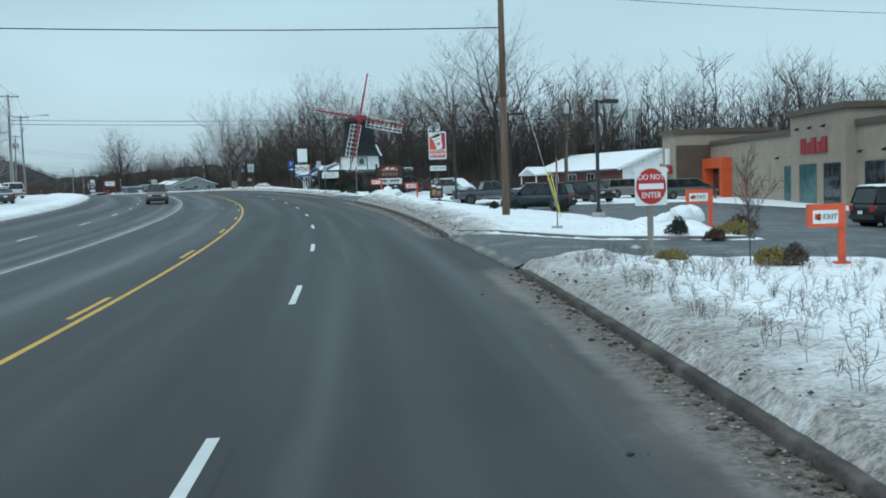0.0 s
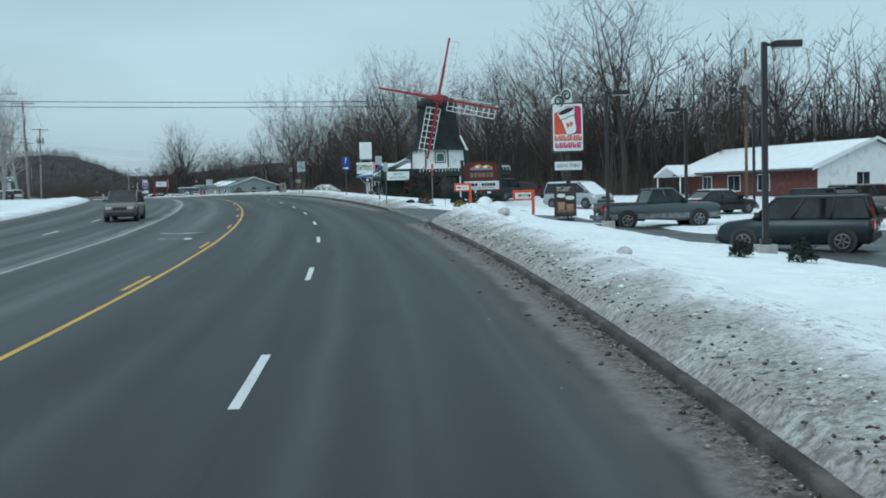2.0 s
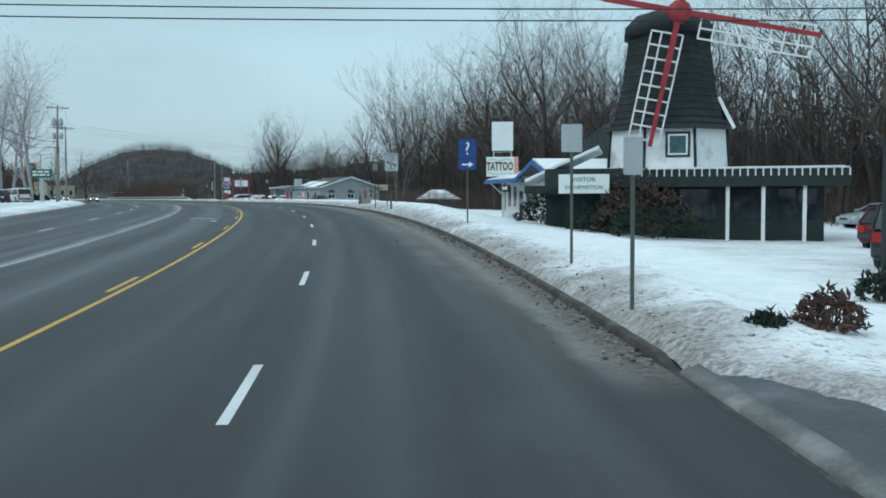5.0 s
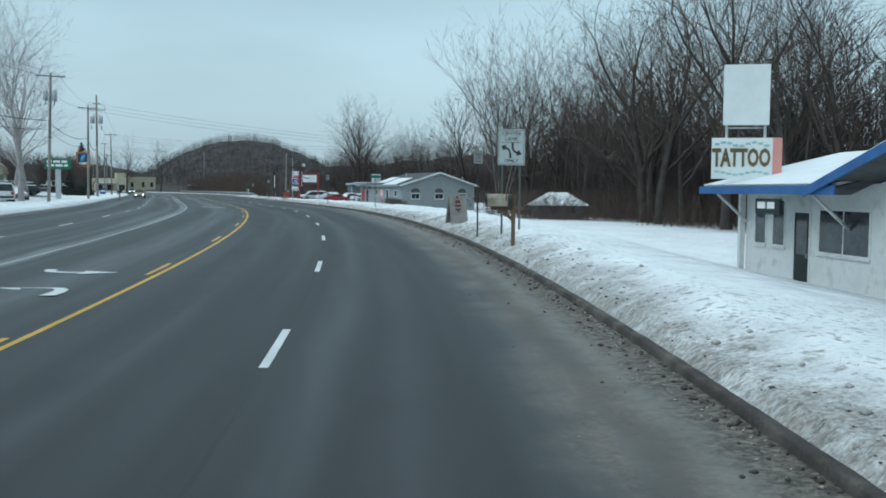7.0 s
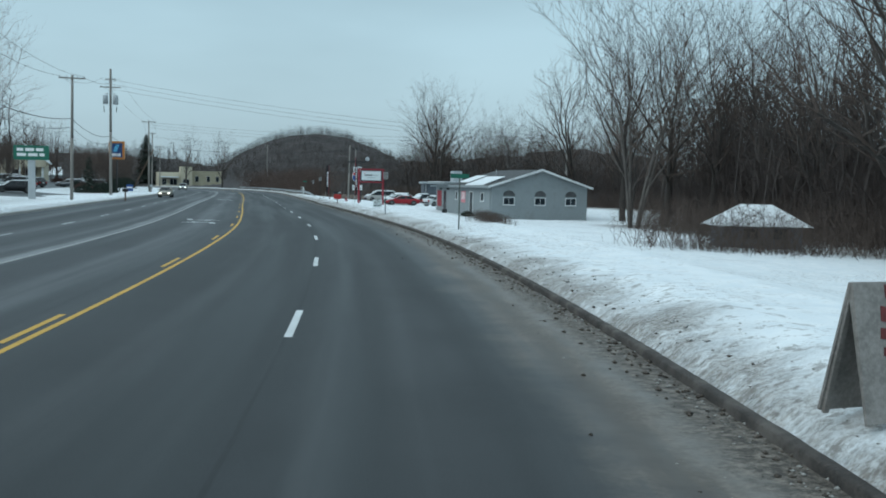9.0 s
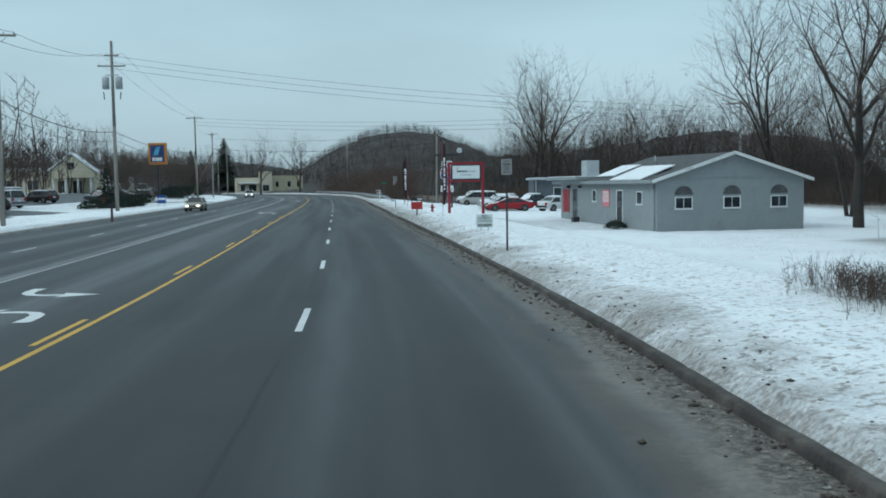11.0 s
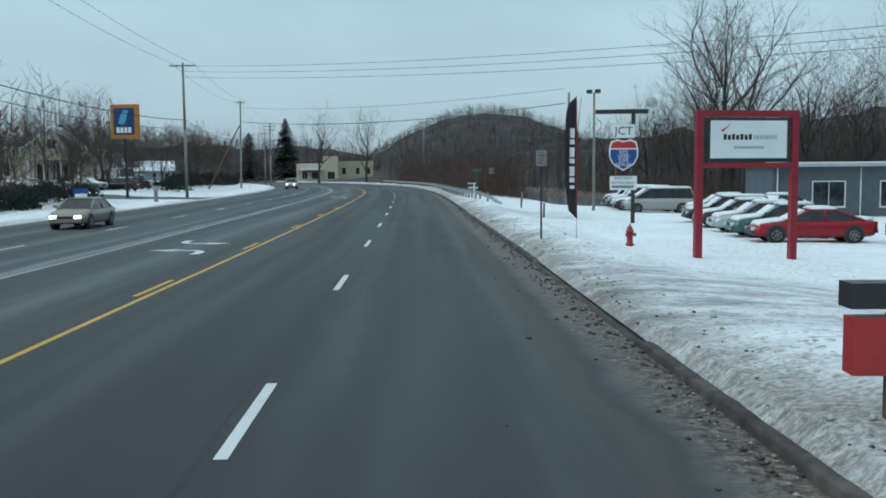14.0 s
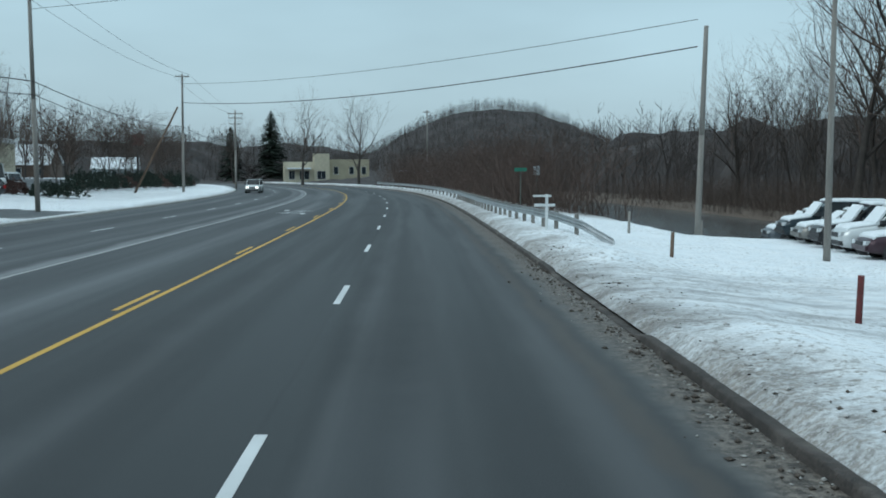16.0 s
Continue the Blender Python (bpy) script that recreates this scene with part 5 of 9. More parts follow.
        box(bm, p.x - 0.06, p.x + 0.08, min(p.y, p.y + sgn * 0.2), max(p.y, p.y + sgn * 0.2), p.z, p.z + 0.14)
        part("mirror", bm, M["trim"] if form in ("pickup", "suv") else body_mat, ob, bevel=0.02)
    r = 0.41 if form in ("pickup", "panelvan") else (0.36 if form == "suv" else 0.32)
    for f in (0.185 if form != "pickup" else 0.20, 0.81):
        for sgn in (1, -1):
            c = Vector((X(f), sgn * (hw - 0.13), r - 0.01))
            bm = bmesh.new()
            rod(bm, c + Vector((0, -sgn * 0.1, 0.03)), c + Vector((0, sgn * 0.137, 0.03)), r + 0.075, r + 0.065, 18)
            part("wheel_arch", bm, M["trim"], ob)
            bm = bmesh.new()
            rings(bm, [[(c.x + rr * math.cos(2 * math.pi * k / 18), c.y + sgn * w, c.z + rr * math.sin(2 * math.pi * k / 18)) for k in range(18)] for rr, w in ((r * 0.9, -0.1), (r, -0.07), (r, 0.11), (r * 0.93, 0.145), (r * 0.66, 0.15))])
            tyre = part("wheel", bm, M["tyre"], ob)
            bm = bmesh.new()
            rings(bm, [[(c.x + rr * math.cos(2 * math.pi * k / 14), c.y + sgn * w, c.z + rr * math.sin(2 * math.pi * k / 14)) for k in range(14)] for rr, w in ((r * 0.67, 0.14), (r * 0.65, 0.16), (r * 0.57, 0.16), (r * 0.56, 0.14))], False)
            for k in range(6):
                a = 2 * math.pi * k / 6 + 0.3
                d = Vector((math.cos(a), 0, math.sin(a)))
                rod(bm, c + Vector((0, sgn * 0.16, 0)) + d * r * 0.08, c + Vector((0, sgn * 0.155, 0)) + d * r * 0.6, r * 0.10, r * 0.075, 4)
            part("rim", bm, M["rim"], tyre)
    for sgn in (1, -1):
        bm = bmesh.new()
        y0, y1 = sorted((sgn * hw * 0.46, sgn * hw * 0.80))
        slab(bm, [(y0, hood - 0.36), (y1, hood - 0.33), (y1, hood - 0.19), (y0, hood - 0.21)], "x", X(0.965), X(1.003))
        part("headlight", bm, M["headlit"] if lit_lamps else M["lamp"], ob)
        bm = bmesh.new()
        y0, y1 = sorted((sgn * hw * 0.62, sgn * hw * 0.90))
        box(bm, X(-0.004), X(0.03), y0, y1, tail - 0.34, tail - (0.08 if form != "panelvan" else 0.2))
        part("tail_light", bm, M["taillamp"], ob)
    part("grille", boxes((X(0.985), X(1.004), -hw * 0.4, hw * 0.4, hood - 0.40, hood - 0.24)), M["trim"], ob)
    part("front_bumper", boxes((X(0.97), X(1.008), -hw * 0.80, hw * 0.80, 0.34, 0.50)), M["trim"] if form != "sedan" else body_mat, ob, bevel=0.03)
    part("rear_bumper", boxes((X(-0.01), X(0.03), -hw * 0.88, hw * 0.88, 0.40, 0.58)), M["rim"] if form == "pickup" else M["trim"], ob, bevel=0.03)
    part("number_plate", boxes((X(-0.013), X(-0.008), -0.16, 0.16, 0.62, 0.76)), M["whitesign"], ob)
    if form == "pickup":
        for sgn in (1, -1):
            y0, y1 = sorted((sgn * hw * 0.985, sgn * hw * 1.012))
            for f0, f1 in ((0.02, 0.115), (0.285, 0.725), (0.895, 0.975)):
                part("side_cladding", boxes((X(f0), X(f1), y0, y1, 0.46, 0.70)), M["rim"], ob, "grey lower trim", bevel=0.01)
        part("bed_floor", boxes((X(0.035), X(0.36), -hw * 0.78, hw * 0.78, tail - 0.01, tail + 0.006)), M["trim"], ob)
        for sgn in (1, -1):
            y0, y1 = sorted((sgn * hw * 0.80, sgn * hw * 0.97))
            part("bed_rail", boxes((X(0.01), X(0.37), y0, y1, tail - 0.05, tail + 0.05)), body_mat, ob, bevel=0.02)
        part("tailgate", boxes((X(0.0), X(0.02), -hw * 0.86, hw * 0.86, tail - 0.5, tail + 0.05)), body_mat, ob, bevel=0.02)
        part("bumper_step", boxes((X(-0.035), X(0.01), -hw * 0.86, hw * 0.86, 0.48, 0.66)), M["rim"], ob, bevel=0.02)
    if roof_rack:
        for sgn in (1, -1):
            part("roof_rail", rods(((X(q1 + 0.03), sgn * rw * 0.9, zr + 0.08), (X(q2 - 0.03), sgn * rw * 0.9, zr + 0.08), 0.018, 0.018, 6)), M["trim"], ob)
    if snow:
        bm = bmesh.new()
        rings(bm, [[(X(f), y, z) for y, z in ((rw * 0.98 * k, zr + 0.0), (rw * 0.92 * k, zr + 0.05 + snow * kk), (0.3 * rw, zr + 0.06 + snow * kk * 1.1), (-0.3 * rw, zr + 0.06 + snow * kk), (-rw * 0.92 * k, zr + 0.05 + snow * kk), (-rw * 0.98 * k, zr))] for f, k, kk in ((q1 - 0.005, 0.95, 0.3), (q1 + 0.03, 1.0, 1.0), (0.5 * (q1 + q2), 1.0, 1.1), (q2 - 0.03, 1.0, 1.0), (q2 + 0.005, 0.95, 0.3))])
        part("snow_cover", bm, M["cleansnow"], ob, "settled snow")
        bm = bmesh.new()
        rings(bm, [[(X(f), y, z) for y, z in ((hw * 0.84, zh), (hw * 0.74, zh + snow), (-hw * 0.74, zh + snow), (-hw * 0.84, zh))] for f, zh in ((q3 - 0.005, B - 0.01), (q3 + 0.03, B - 0.035), (0.93, hood - 0.06), (0.955, hood - 0.15))])
        part("snow_cover", bm, M["cleansnow"], ob, "settled snow")
        q = [base(q3 + 0.004, gw * 0.8), base(q3 + 0.004, -gw * 0.85), top(q2 + 0.05, -rw * 0.9), top(q2 + 0.05, rw * 0.75)]
        bm = bmesh.new()
        vo = [bm.verts.new(v + Vector((0.02, 0, 0.02))) for v in q]
        vi = [bm.verts.new(v + Vector((-0.03, 0, -0.05))) for v in q]
        bm.faces.new(vo)
        bm.faces.new(vi[::-1])
        for k in range(4):
            bm.faces.new((vo[k], vi[k], vi[(k + 1) % 4], vo[(k + 1) % 4]))
        part("snow_cover", bm, M["cleansnow"], ob, "settled snow")
        if form in ("sedan", "coupe"):
            bm = bmesh.new()
            rings(bm, [[(X(f), y, z) for y, z in ((hw * 0.82, tail - 0.03), (hw * 0.72, tail + snow), (-hw * 0.72, tail + snow), (-hw * 0.82, tail - 0.03))] for f in (0.02, q0 + 0.01)])
            part("snow_cover", bm, M["cleansnow"], ob, "settled snow")
    return ob


def bush(m, r, h, mat, label, seed, name="shrub", n=220, leaf=0.07):
    """A low shrub: stems under a rough mass of small leaf clumps."""
    rnd = random.Random(seed)
    ob = thing(name, m, label, "shrub")
    verts, faces = [], []
    for _ in range(14):
        a, t = rnd.uniform(0, 6.28), rnd.uniform(0.2, 0.8)
        twigs(verts, faces, Vector((0.06 * math.cos(a), 0.06 * math.sin(a), -0.1)), Vector((r * t * math.cos(a), r * t * math.sin(a), h * rnd.uniform(0.6, 0.95))), 0.018, 0.006)
    st = new("stems", mesh_of("stems", verts, faces, M["twig"]))
    st.parent = ob
    verts, faces = [], []
    for _ in range(n):
        a, e, k = rnd.uniform(0, 6.28), math.asin(rnd.uniform(0.0, 1)), rnd.uniform(0.55, 1.0) ** 0.5
        lump = 1 + 0.25 * math.sin(3 * a + seed) * math.cos(2 * e)
        p = Vector((r * k * lump * math.cos(a) * math.cos(e), r * k * lump * math.sin(a) * math.cos(e), h * (0.12 + 0.88 * k * math.sin(e) * lump)))
        for _ in range(2):
            d = Vector((rnd.gauss(0, 1), rnd.gauss(0, 1), rnd.gauss(0.3, 1))).normalized()
            u = d.orthogonal().normalized() * leaf * rnd.uniform(0.5, 1.2)
            b = len(verts)
            verts += [p - u * 0.5, p + u * 0.5, p + d * leaf * rnd.uniform(1.2, 2.6), p + d.cross(u) * 0.6]
            faces += [(b, b + 1, b + 2), (b, b + 3, b + 2), (b + 1, b + 3, b + 2)]
    c = new("foliage", mesh_of("foliage", verts, faces, M[mat]))
    c.parent = ob
    return ob


def window(parent, x0, x1, z0, z1, y=-0.0, frame="white", pane="glass", bars=1, sill=True):
    """A window on a wall whose outer face lies at y, seen from -y: frame, sill and panes."""
    w = part("window", boxes((x0 - 0.07, x1 + 0.07, y - 0.03, y + 0.02, z0 - 0.07, z0), (x0 - 0.07, x1 + 0.07, y - 0.03, y + 0.02, z1, z1 + 0.07), (x0 - 0.07, x0, y - 0.03, y + 0.02, z0, z1), (x1, x1 + 0.07, y - 0.03, y + 0.02, z0, z1)), M[frame], parent)
    n = bars + 1
    for k in range(n):
        a, b = x0 + (x1 - x0) * k / n, x0 + (x1 - x0) * (k + 1) / n
        part("pane", boxes((a + 0.01, b - 0.01, y - 0.012, y + 0.01, z0 + 0.005, z1 - 0.005)), M[pane], w)
        if k:
            part("mullion", boxes((a - 0.02, a + 0.02, y - 0.025, y + 0.01, z0, z1)), M[frame], w)
    if sill:
        part("sill", boxes((x0 - 0.1, x1 + 0.1, y - 0.08, y + 0.01, z0 - 0.11, z0 - 0.072)), M[frame], w)
    return w


def door(parent, x0, x1, z0, z1, y, mat, pane=None, frame="white"):
    d = part("door", boxes((x0, x1, y - 0.02, y + 0.01, z0, z1)), M[mat], parent)
    part("door_frame", boxes((x0 - 0.08, x0, y - 0.035, y + 0.01, z0, z1 + 0.08), (x1, x1 + 0.08, y - 0.035, y + 0.01, z0, z1 + 0.08), (x0, x1, y - 0.035, y + 0.01, z1, z1 + 0.08)), M[frame], d)
    if pane:
        part("pane", boxes((x0 + 0.12, x1 - 0.12, y - 0.028, y - 0.018, z0 + pane * (z1 - z0), z1 - 0.15)), M["glass"], d)
    part("handle", boxes((x1 - 0.1, x1 - 0.06, y - 0.06, y - 0.02, z0 + 0.95, z0 + 1.08)), M["steel"], d)
    return d


def turned(ob, m):
    """Moves a part by m under its thing."""
    ob.matrix_basis = m @ ob.matrix_basis
    return ob


# ---- beside the first drive ----
def do_not_enter():
    ob = thing("do_not_enter_sign", put(7.55, 23.8, 0, 22), "red and white do not enter sign on a wooden post", "road sign")
    part("post", boxes((-0.06, 0.06, -0.05, 0.05, -0.4, 2.2)), M["woodgrey"], ob)
    bm = bmesh.new()
    flat_sign(bm, 0.96, 0.96, 1.27, -0.055)
    panel = part("sign_panel", bm, M["whitesign"], ob)
    bm = bmesh.new()
    slab(bm, [(0.45 * math.cos(2 * math.pi * k / 36), 1.75 + 0.45 * math.sin(2 * math.pi * k / 36)) for k in range(36)], "y", -0.067, -0.062)
    part("disc", bm, M["red"], panel, "red disc")
    part("bar", boxes((-0.37, 0.37, -0.073, -0.068, 1.68, 1.82)), M["letterwhite"], panel)
    words("lettering", "DO NOT", 0.21, M["letterwhite"], panel, pose(0, -0.074, 1.975) @ FACE, squeeze=0.92)
    words("lettering", "ENTER", 0.21, M["letterwhite"], panel, pose(0, -0.074, 1.525) @ FACE, squeeze=0.95)


def stop_sign(x, y, turn, h):
    ob = thing("stop_sign", put(x, y, 0, turn), "red stop sign seen nearly edge-on, on a steel post", "road sign", "stop signs")
    part("post", post(h, 0.06), M["woodgrey"], ob)
    bm = bmesh.new()
    slab(bm, [(0.40 * math.cos(math.pi / 8 + math.pi * k / 4), h - 0.42 + 0.40 * math.sin(math.pi / 8 + math.pi * k / 4)) for k in range(8)], "y", -0.048, -0.036)
    panel = part("sign_panel", bm, M["red"], ob, "red octagonal panel")
    words("lettering", "STOP", 0.27, M["letterwhite"], panel, pose(0, -0.052, h - 0.42) @ FACE, squeeze=0.8)
    part("footing", boxes((-0.2, 0.2, -0.2, 0.2, -0.3, 0.06)), M["concrete"], ob, bevel=0.03)


do_not_enter()
stop_sign(6.87, 36.0, 80, 2.65)
stop_sign(-4.94, 93.9, 84, 2.75)
lot_lamp(put(10.0, 44.6), 5.5, 1.2, 12)
lot_lamp(put(4.25, 74.6), 5.9, 1.2, 5)
lot_lamp(put(7.2, 60.3), 6.0, 1.2, 5)
lot_lamp(put(9.3, 83.5), 5.9, 1.2, 150)
lot_lamp(put(16.0, 96.0), 6.4, 1.0, 20)
orange_marker(put(12.3, 34.6, 0, -3), 1.5, 0.88, "EXIT", -1)
orange_marker(put(11.25, 21.2, 0, -3), 1.32, 0.76, "EXIT", -1)
orange_marker(put(-2.45, 93.0, 0, 6), 1.55, 1.0, "EXIT", -1)
orange_marker(put(1.15, 80.2, 0, 4), 1.5, 1.0, "ENTER", 1)

pole_first = utility_pole(put(5.85, 47.0), 11.6, ((0.35, 2.6),), 0, "wood", 0.2, label="tall brown wooden utility pole beside the verge", arm_turn=8)
ob = thing("guy_wire", put(8.1, 43.5), "steel guy wire with a bright yellow plastic sleeve", "guy wire")
g_up = (Vector((5.95, 46.9, 9.2)) - Vector((8.1, 43.5, 0.1)))
part("wire", rods(((0, 0, -0.3), tuple(g_up), 0.01, 0.01, 5)), M["steel"], ob)
g_n = g_up.normalized()
for g_off in (0.0, 0.16):
    part("sleeve", rods((tuple(g_n * 0.1 + Vector((0, 0, 0))), tuple(g_n * 2.5 + Vector((g_off, 0, 0))), 0.022, 0.022, 8)), M["yellowguard"], ob, "yellow plastic sleeve")

# young tree, shrubs and stones beside the drive
sap = bare_tree(71, 3.1, mat="barklight", top=3, girth=0.013)
sap.matrix_world = put(9.15, 21.2) @ Matrix.Diagonal((0.5, 0.5, 0.9, 1))
tagged(sap, "slim young leafless tree in the snow", "tree", "young trees")
sap2 = copy_thing(sap, put(-4.2, 95.0, 0, 70))
sap2.matrix_basis = put(-4.2, 95.0, 0, 70) @ Matrix.Diagonal((0.4, 0.4, 0.8, 1))
M["straw"] = surf("straw_coloured_shrub", (0.24, 0.19, 0.06), 0.35, 0.95, scale=4, bump=0.0)
for i, (x, y, r, h, mat, label) in enumerate((
    (9.75, 21.4, 0.42, 0.34, "straw", "low straw-coloured shrub in the snow"), (10.15, 21.1, 0.26, 0.42, "twig", "bare brown shrub in the snow"),
    (7.75, 22.6, 0.34, 0.2, "straw", "low straw-coloured shrub in the snow"), (10.2, 31.2, 0.34, 0.5, "needle", "small dark evergreen shrub beside the drive"),
    (10.9, 29.4, 0.3, 0.34, "rust", "rust-brown low shrub beside the drive"), (12.2, 31.5, 0.6, 0.4, "straw", "low straw-coloured shrub in the snow"), (13.2, 34.0, 0.5, 0.5, "rust", "rust-brown low shrub beside the drive"),
    (7.2, 57.0, 0.34, 0.55, "needle", "small dark evergreen shrub beside parked cars"), (6.1, 58.6, 0.28, 0.4, "needle", "small dark evergreen shrub beside parked cars"), (9.3, 52.0, 0.4, 0.55, "needle", "small dark evergreen shrub beside parked cars"),
    (-6.5, 95.2, 0.32, 0.3, "needle", "small dark evergreen shrub in the snow"), (-5.6, 95.6, 0.5, 0.66, "rust", "bare rust-brown shrub in the snow"), (-3.2, 93.8, 0.45, 0.36, "straw", "low straw-coloured shrub in the snow"),
    (-3.7, 100.6, 0.5, 0.55, "needle", "dark juniper shrub under the signboard"), (-2.3, 100.9, 1.0, 0.7, "needle", "spreading dark juniper under the signboard"), (-1.2, 101.2, 0.9, 0.75, "needle", "spreading dark juniper under the signboard"),
    (-1.4, 94.2, 0.4, 0.6, "twig", "bare brown shrub in the snow"), (-9.9, 121.5, 1.1, 1.1, "needle", "dark evergreen shrub before the windmill"), (-7.6, 119.8, 1.9, 1.2, "needle", "broad dark evergreen before the windmill"),
    (-8.0, 121.6, 2.0, 2.5, "bankbush", "large bare brown shrub before the windmill"), (-12.4, 128.0, 1.5, 1.5, "needle", "dark evergreen shrub beside the booth"), (-10.9, 126.5, 1.3, 1.3, "twig", "bare brown shrub before the windmill"),
)):
    bush(put(x, y), r, h, mat, label, i + 2, n=int(200 + 260 * r), leaf=0.05 + 0.03 * r)

# ---- the coffee restaurant across its lot ----
def restaurant():
    """Front faces the road: local x runs along the front towards its near end, -y is the lot."""
    ob = thing("restaurant", pose(28.6, 91.5, -1.1, 0, 0, -86.5), "tan stucco restaurant with brown caps and an orange portal", "building")

    def wall(name, x0, x1, y0, y1, h, mat):
        return part(name, boxes((x0, x1, y0, y1, -1.6, h)), M[mat], ob)
    wall("wall", 2.0, 44.0, 0.0, 12.0, 5.5, "tan")
    wall("tower", -1.6, 2.2, -3.4, 6.0, 6.7, "tan")
    wall("tower", 20.8, 29.0, -0.7, 7.0, 6.7, "tan")
    part("side_panel", boxes((2.2, 2.26, -3.3, 0.0, -0.5, 5.6)), M["brownwall"], ob, "brown stucco side panel")
    for x0, x1, y0, y1, h in ((2.4, 20.6, -0.2, 12.1, 5.5), (29.2, 44.2, -0.2, 12.1, 5.5), (-1.9, 2.5, -3.7, 6.3, 6.7), (20.5, 29.3, -1.0, 7.3, 6.7)):
        part("cap", boxes((x0, x1, y0, y1, h, h + 0.4)), M["cap"], ob, "brown metal cap", bevel=0.04)
    p = part("portal", boxes((2.4, 3.0, -0.9, 0.0, -0.6, 4.25), (6.75, 7.4, -0.9, 0.0, -0.6, 4.25), (3.0, 6.75, -0.9, 0.0, 3.35, 4.25)), M["orange"], ob, "orange entrance portal", bevel=0.03)
    for k in range(4):
        part("door_pane", boxes((3.08 + k * 0.92, 3.92 + k * 0.92, -0.1, -0.06, 0.0, 3.2)), M["glass"], p)
    part("door_recess", boxes((3.0, 6.75, -0.05, -0.02, -0.3, 3.35)), M["trim"], p)
    part("wall_panel", boxes((-5.2, -4.2, -2.6, 0.6, -0.3, 4.1)), M["orange"], ob, "orange wall panel", bevel=0.03)
    part("wall", boxes((-5.4, -1.6, -1.0, 8.0, -0.5, 5.0)), M["tan"], ob)
    sg = part("wall_sign", boxes((-0.6, 1.4, -3.75, -3.42, 3.0, 3.7)), M["redpaint"], ob, "dark red wall sign")
    part("sign_bar", boxes((-0.4, 1.2, -3.77, -3.755, 3.2, 3.5)), M["letterwhite"], sg)
    part("cup_sign", boxes((0.1, 0.8, -3.7, -3.42, 3.9, 5.4)), M["letterwhite"], ob, "white cup-shaped sign", bevel=0.08)
    window(ob, -0.8, 1.2, 0.1, 2.5, -3.4, "cap", "glass", 1, False)
    for x0, x1, y, pane in ((18.2, 19.7, 0.0, "teal"), (22.3, 24.8, -0.7, "teal"), (26.0, 28.3, -0.7, "glass"), (30.2, 32.6, 0.0, "glass"), (34.0, 36.2, 0.0, "glass"), (38.0, 40.4, 0.0, "glass")):
        window(ob, x0, x1, 0.1, 3.1, y, "cap", pane, 1, False)
    for x, y in ((17.4, 0.0), (20.2, 0.0), (22.4, -0.7), (24.4, -0.7), (26.4, -0.7), (30.0, 0.0), (33.0, 0.0), (36.8, 0.0)):
        z = 5.6 if y < 0 else 3.7
        lamp = part("wall_lamp", boxes((x - 0.14, x + 0.14, y - 0.42, y - 0.2, z, z + 0.16)), M["darkmetal"], ob, bevel=0.03)
        part("lamp_arm", rods(((x, y, z + 0.2), (x, y - 0.3, z + 0.18), 0.02, 0.02, 6)), M["darkmetal"], lamp)
    for k in range(5):
        part("sign_shape", boxes((22.6 + k * 0.8, 23.3 + k * 0.8, -0.82, -0.7, 3.9, 5.0 - 0.3 * (k % 2))), M["redpaint"], ob, "red raised sign shape")
    part("bollard", rods(((8.4, -1.9, -0.3), (8.4, -1.9, 1.0), 0.09, 0.09, 10)), M["orangered"], ob)
    part("bollard", rods(((13.4, -1.4, -0.3), (13.4, -1.4, 2.2), 0.05, 0.05, 8)), M["orangered"], ob)
    part("roof_unit", boxes((11.0, 13.4, 5.0, 7.4, 5.5, 6.5)), M["transformer"], ob, bevel=0.04)


restaurant()


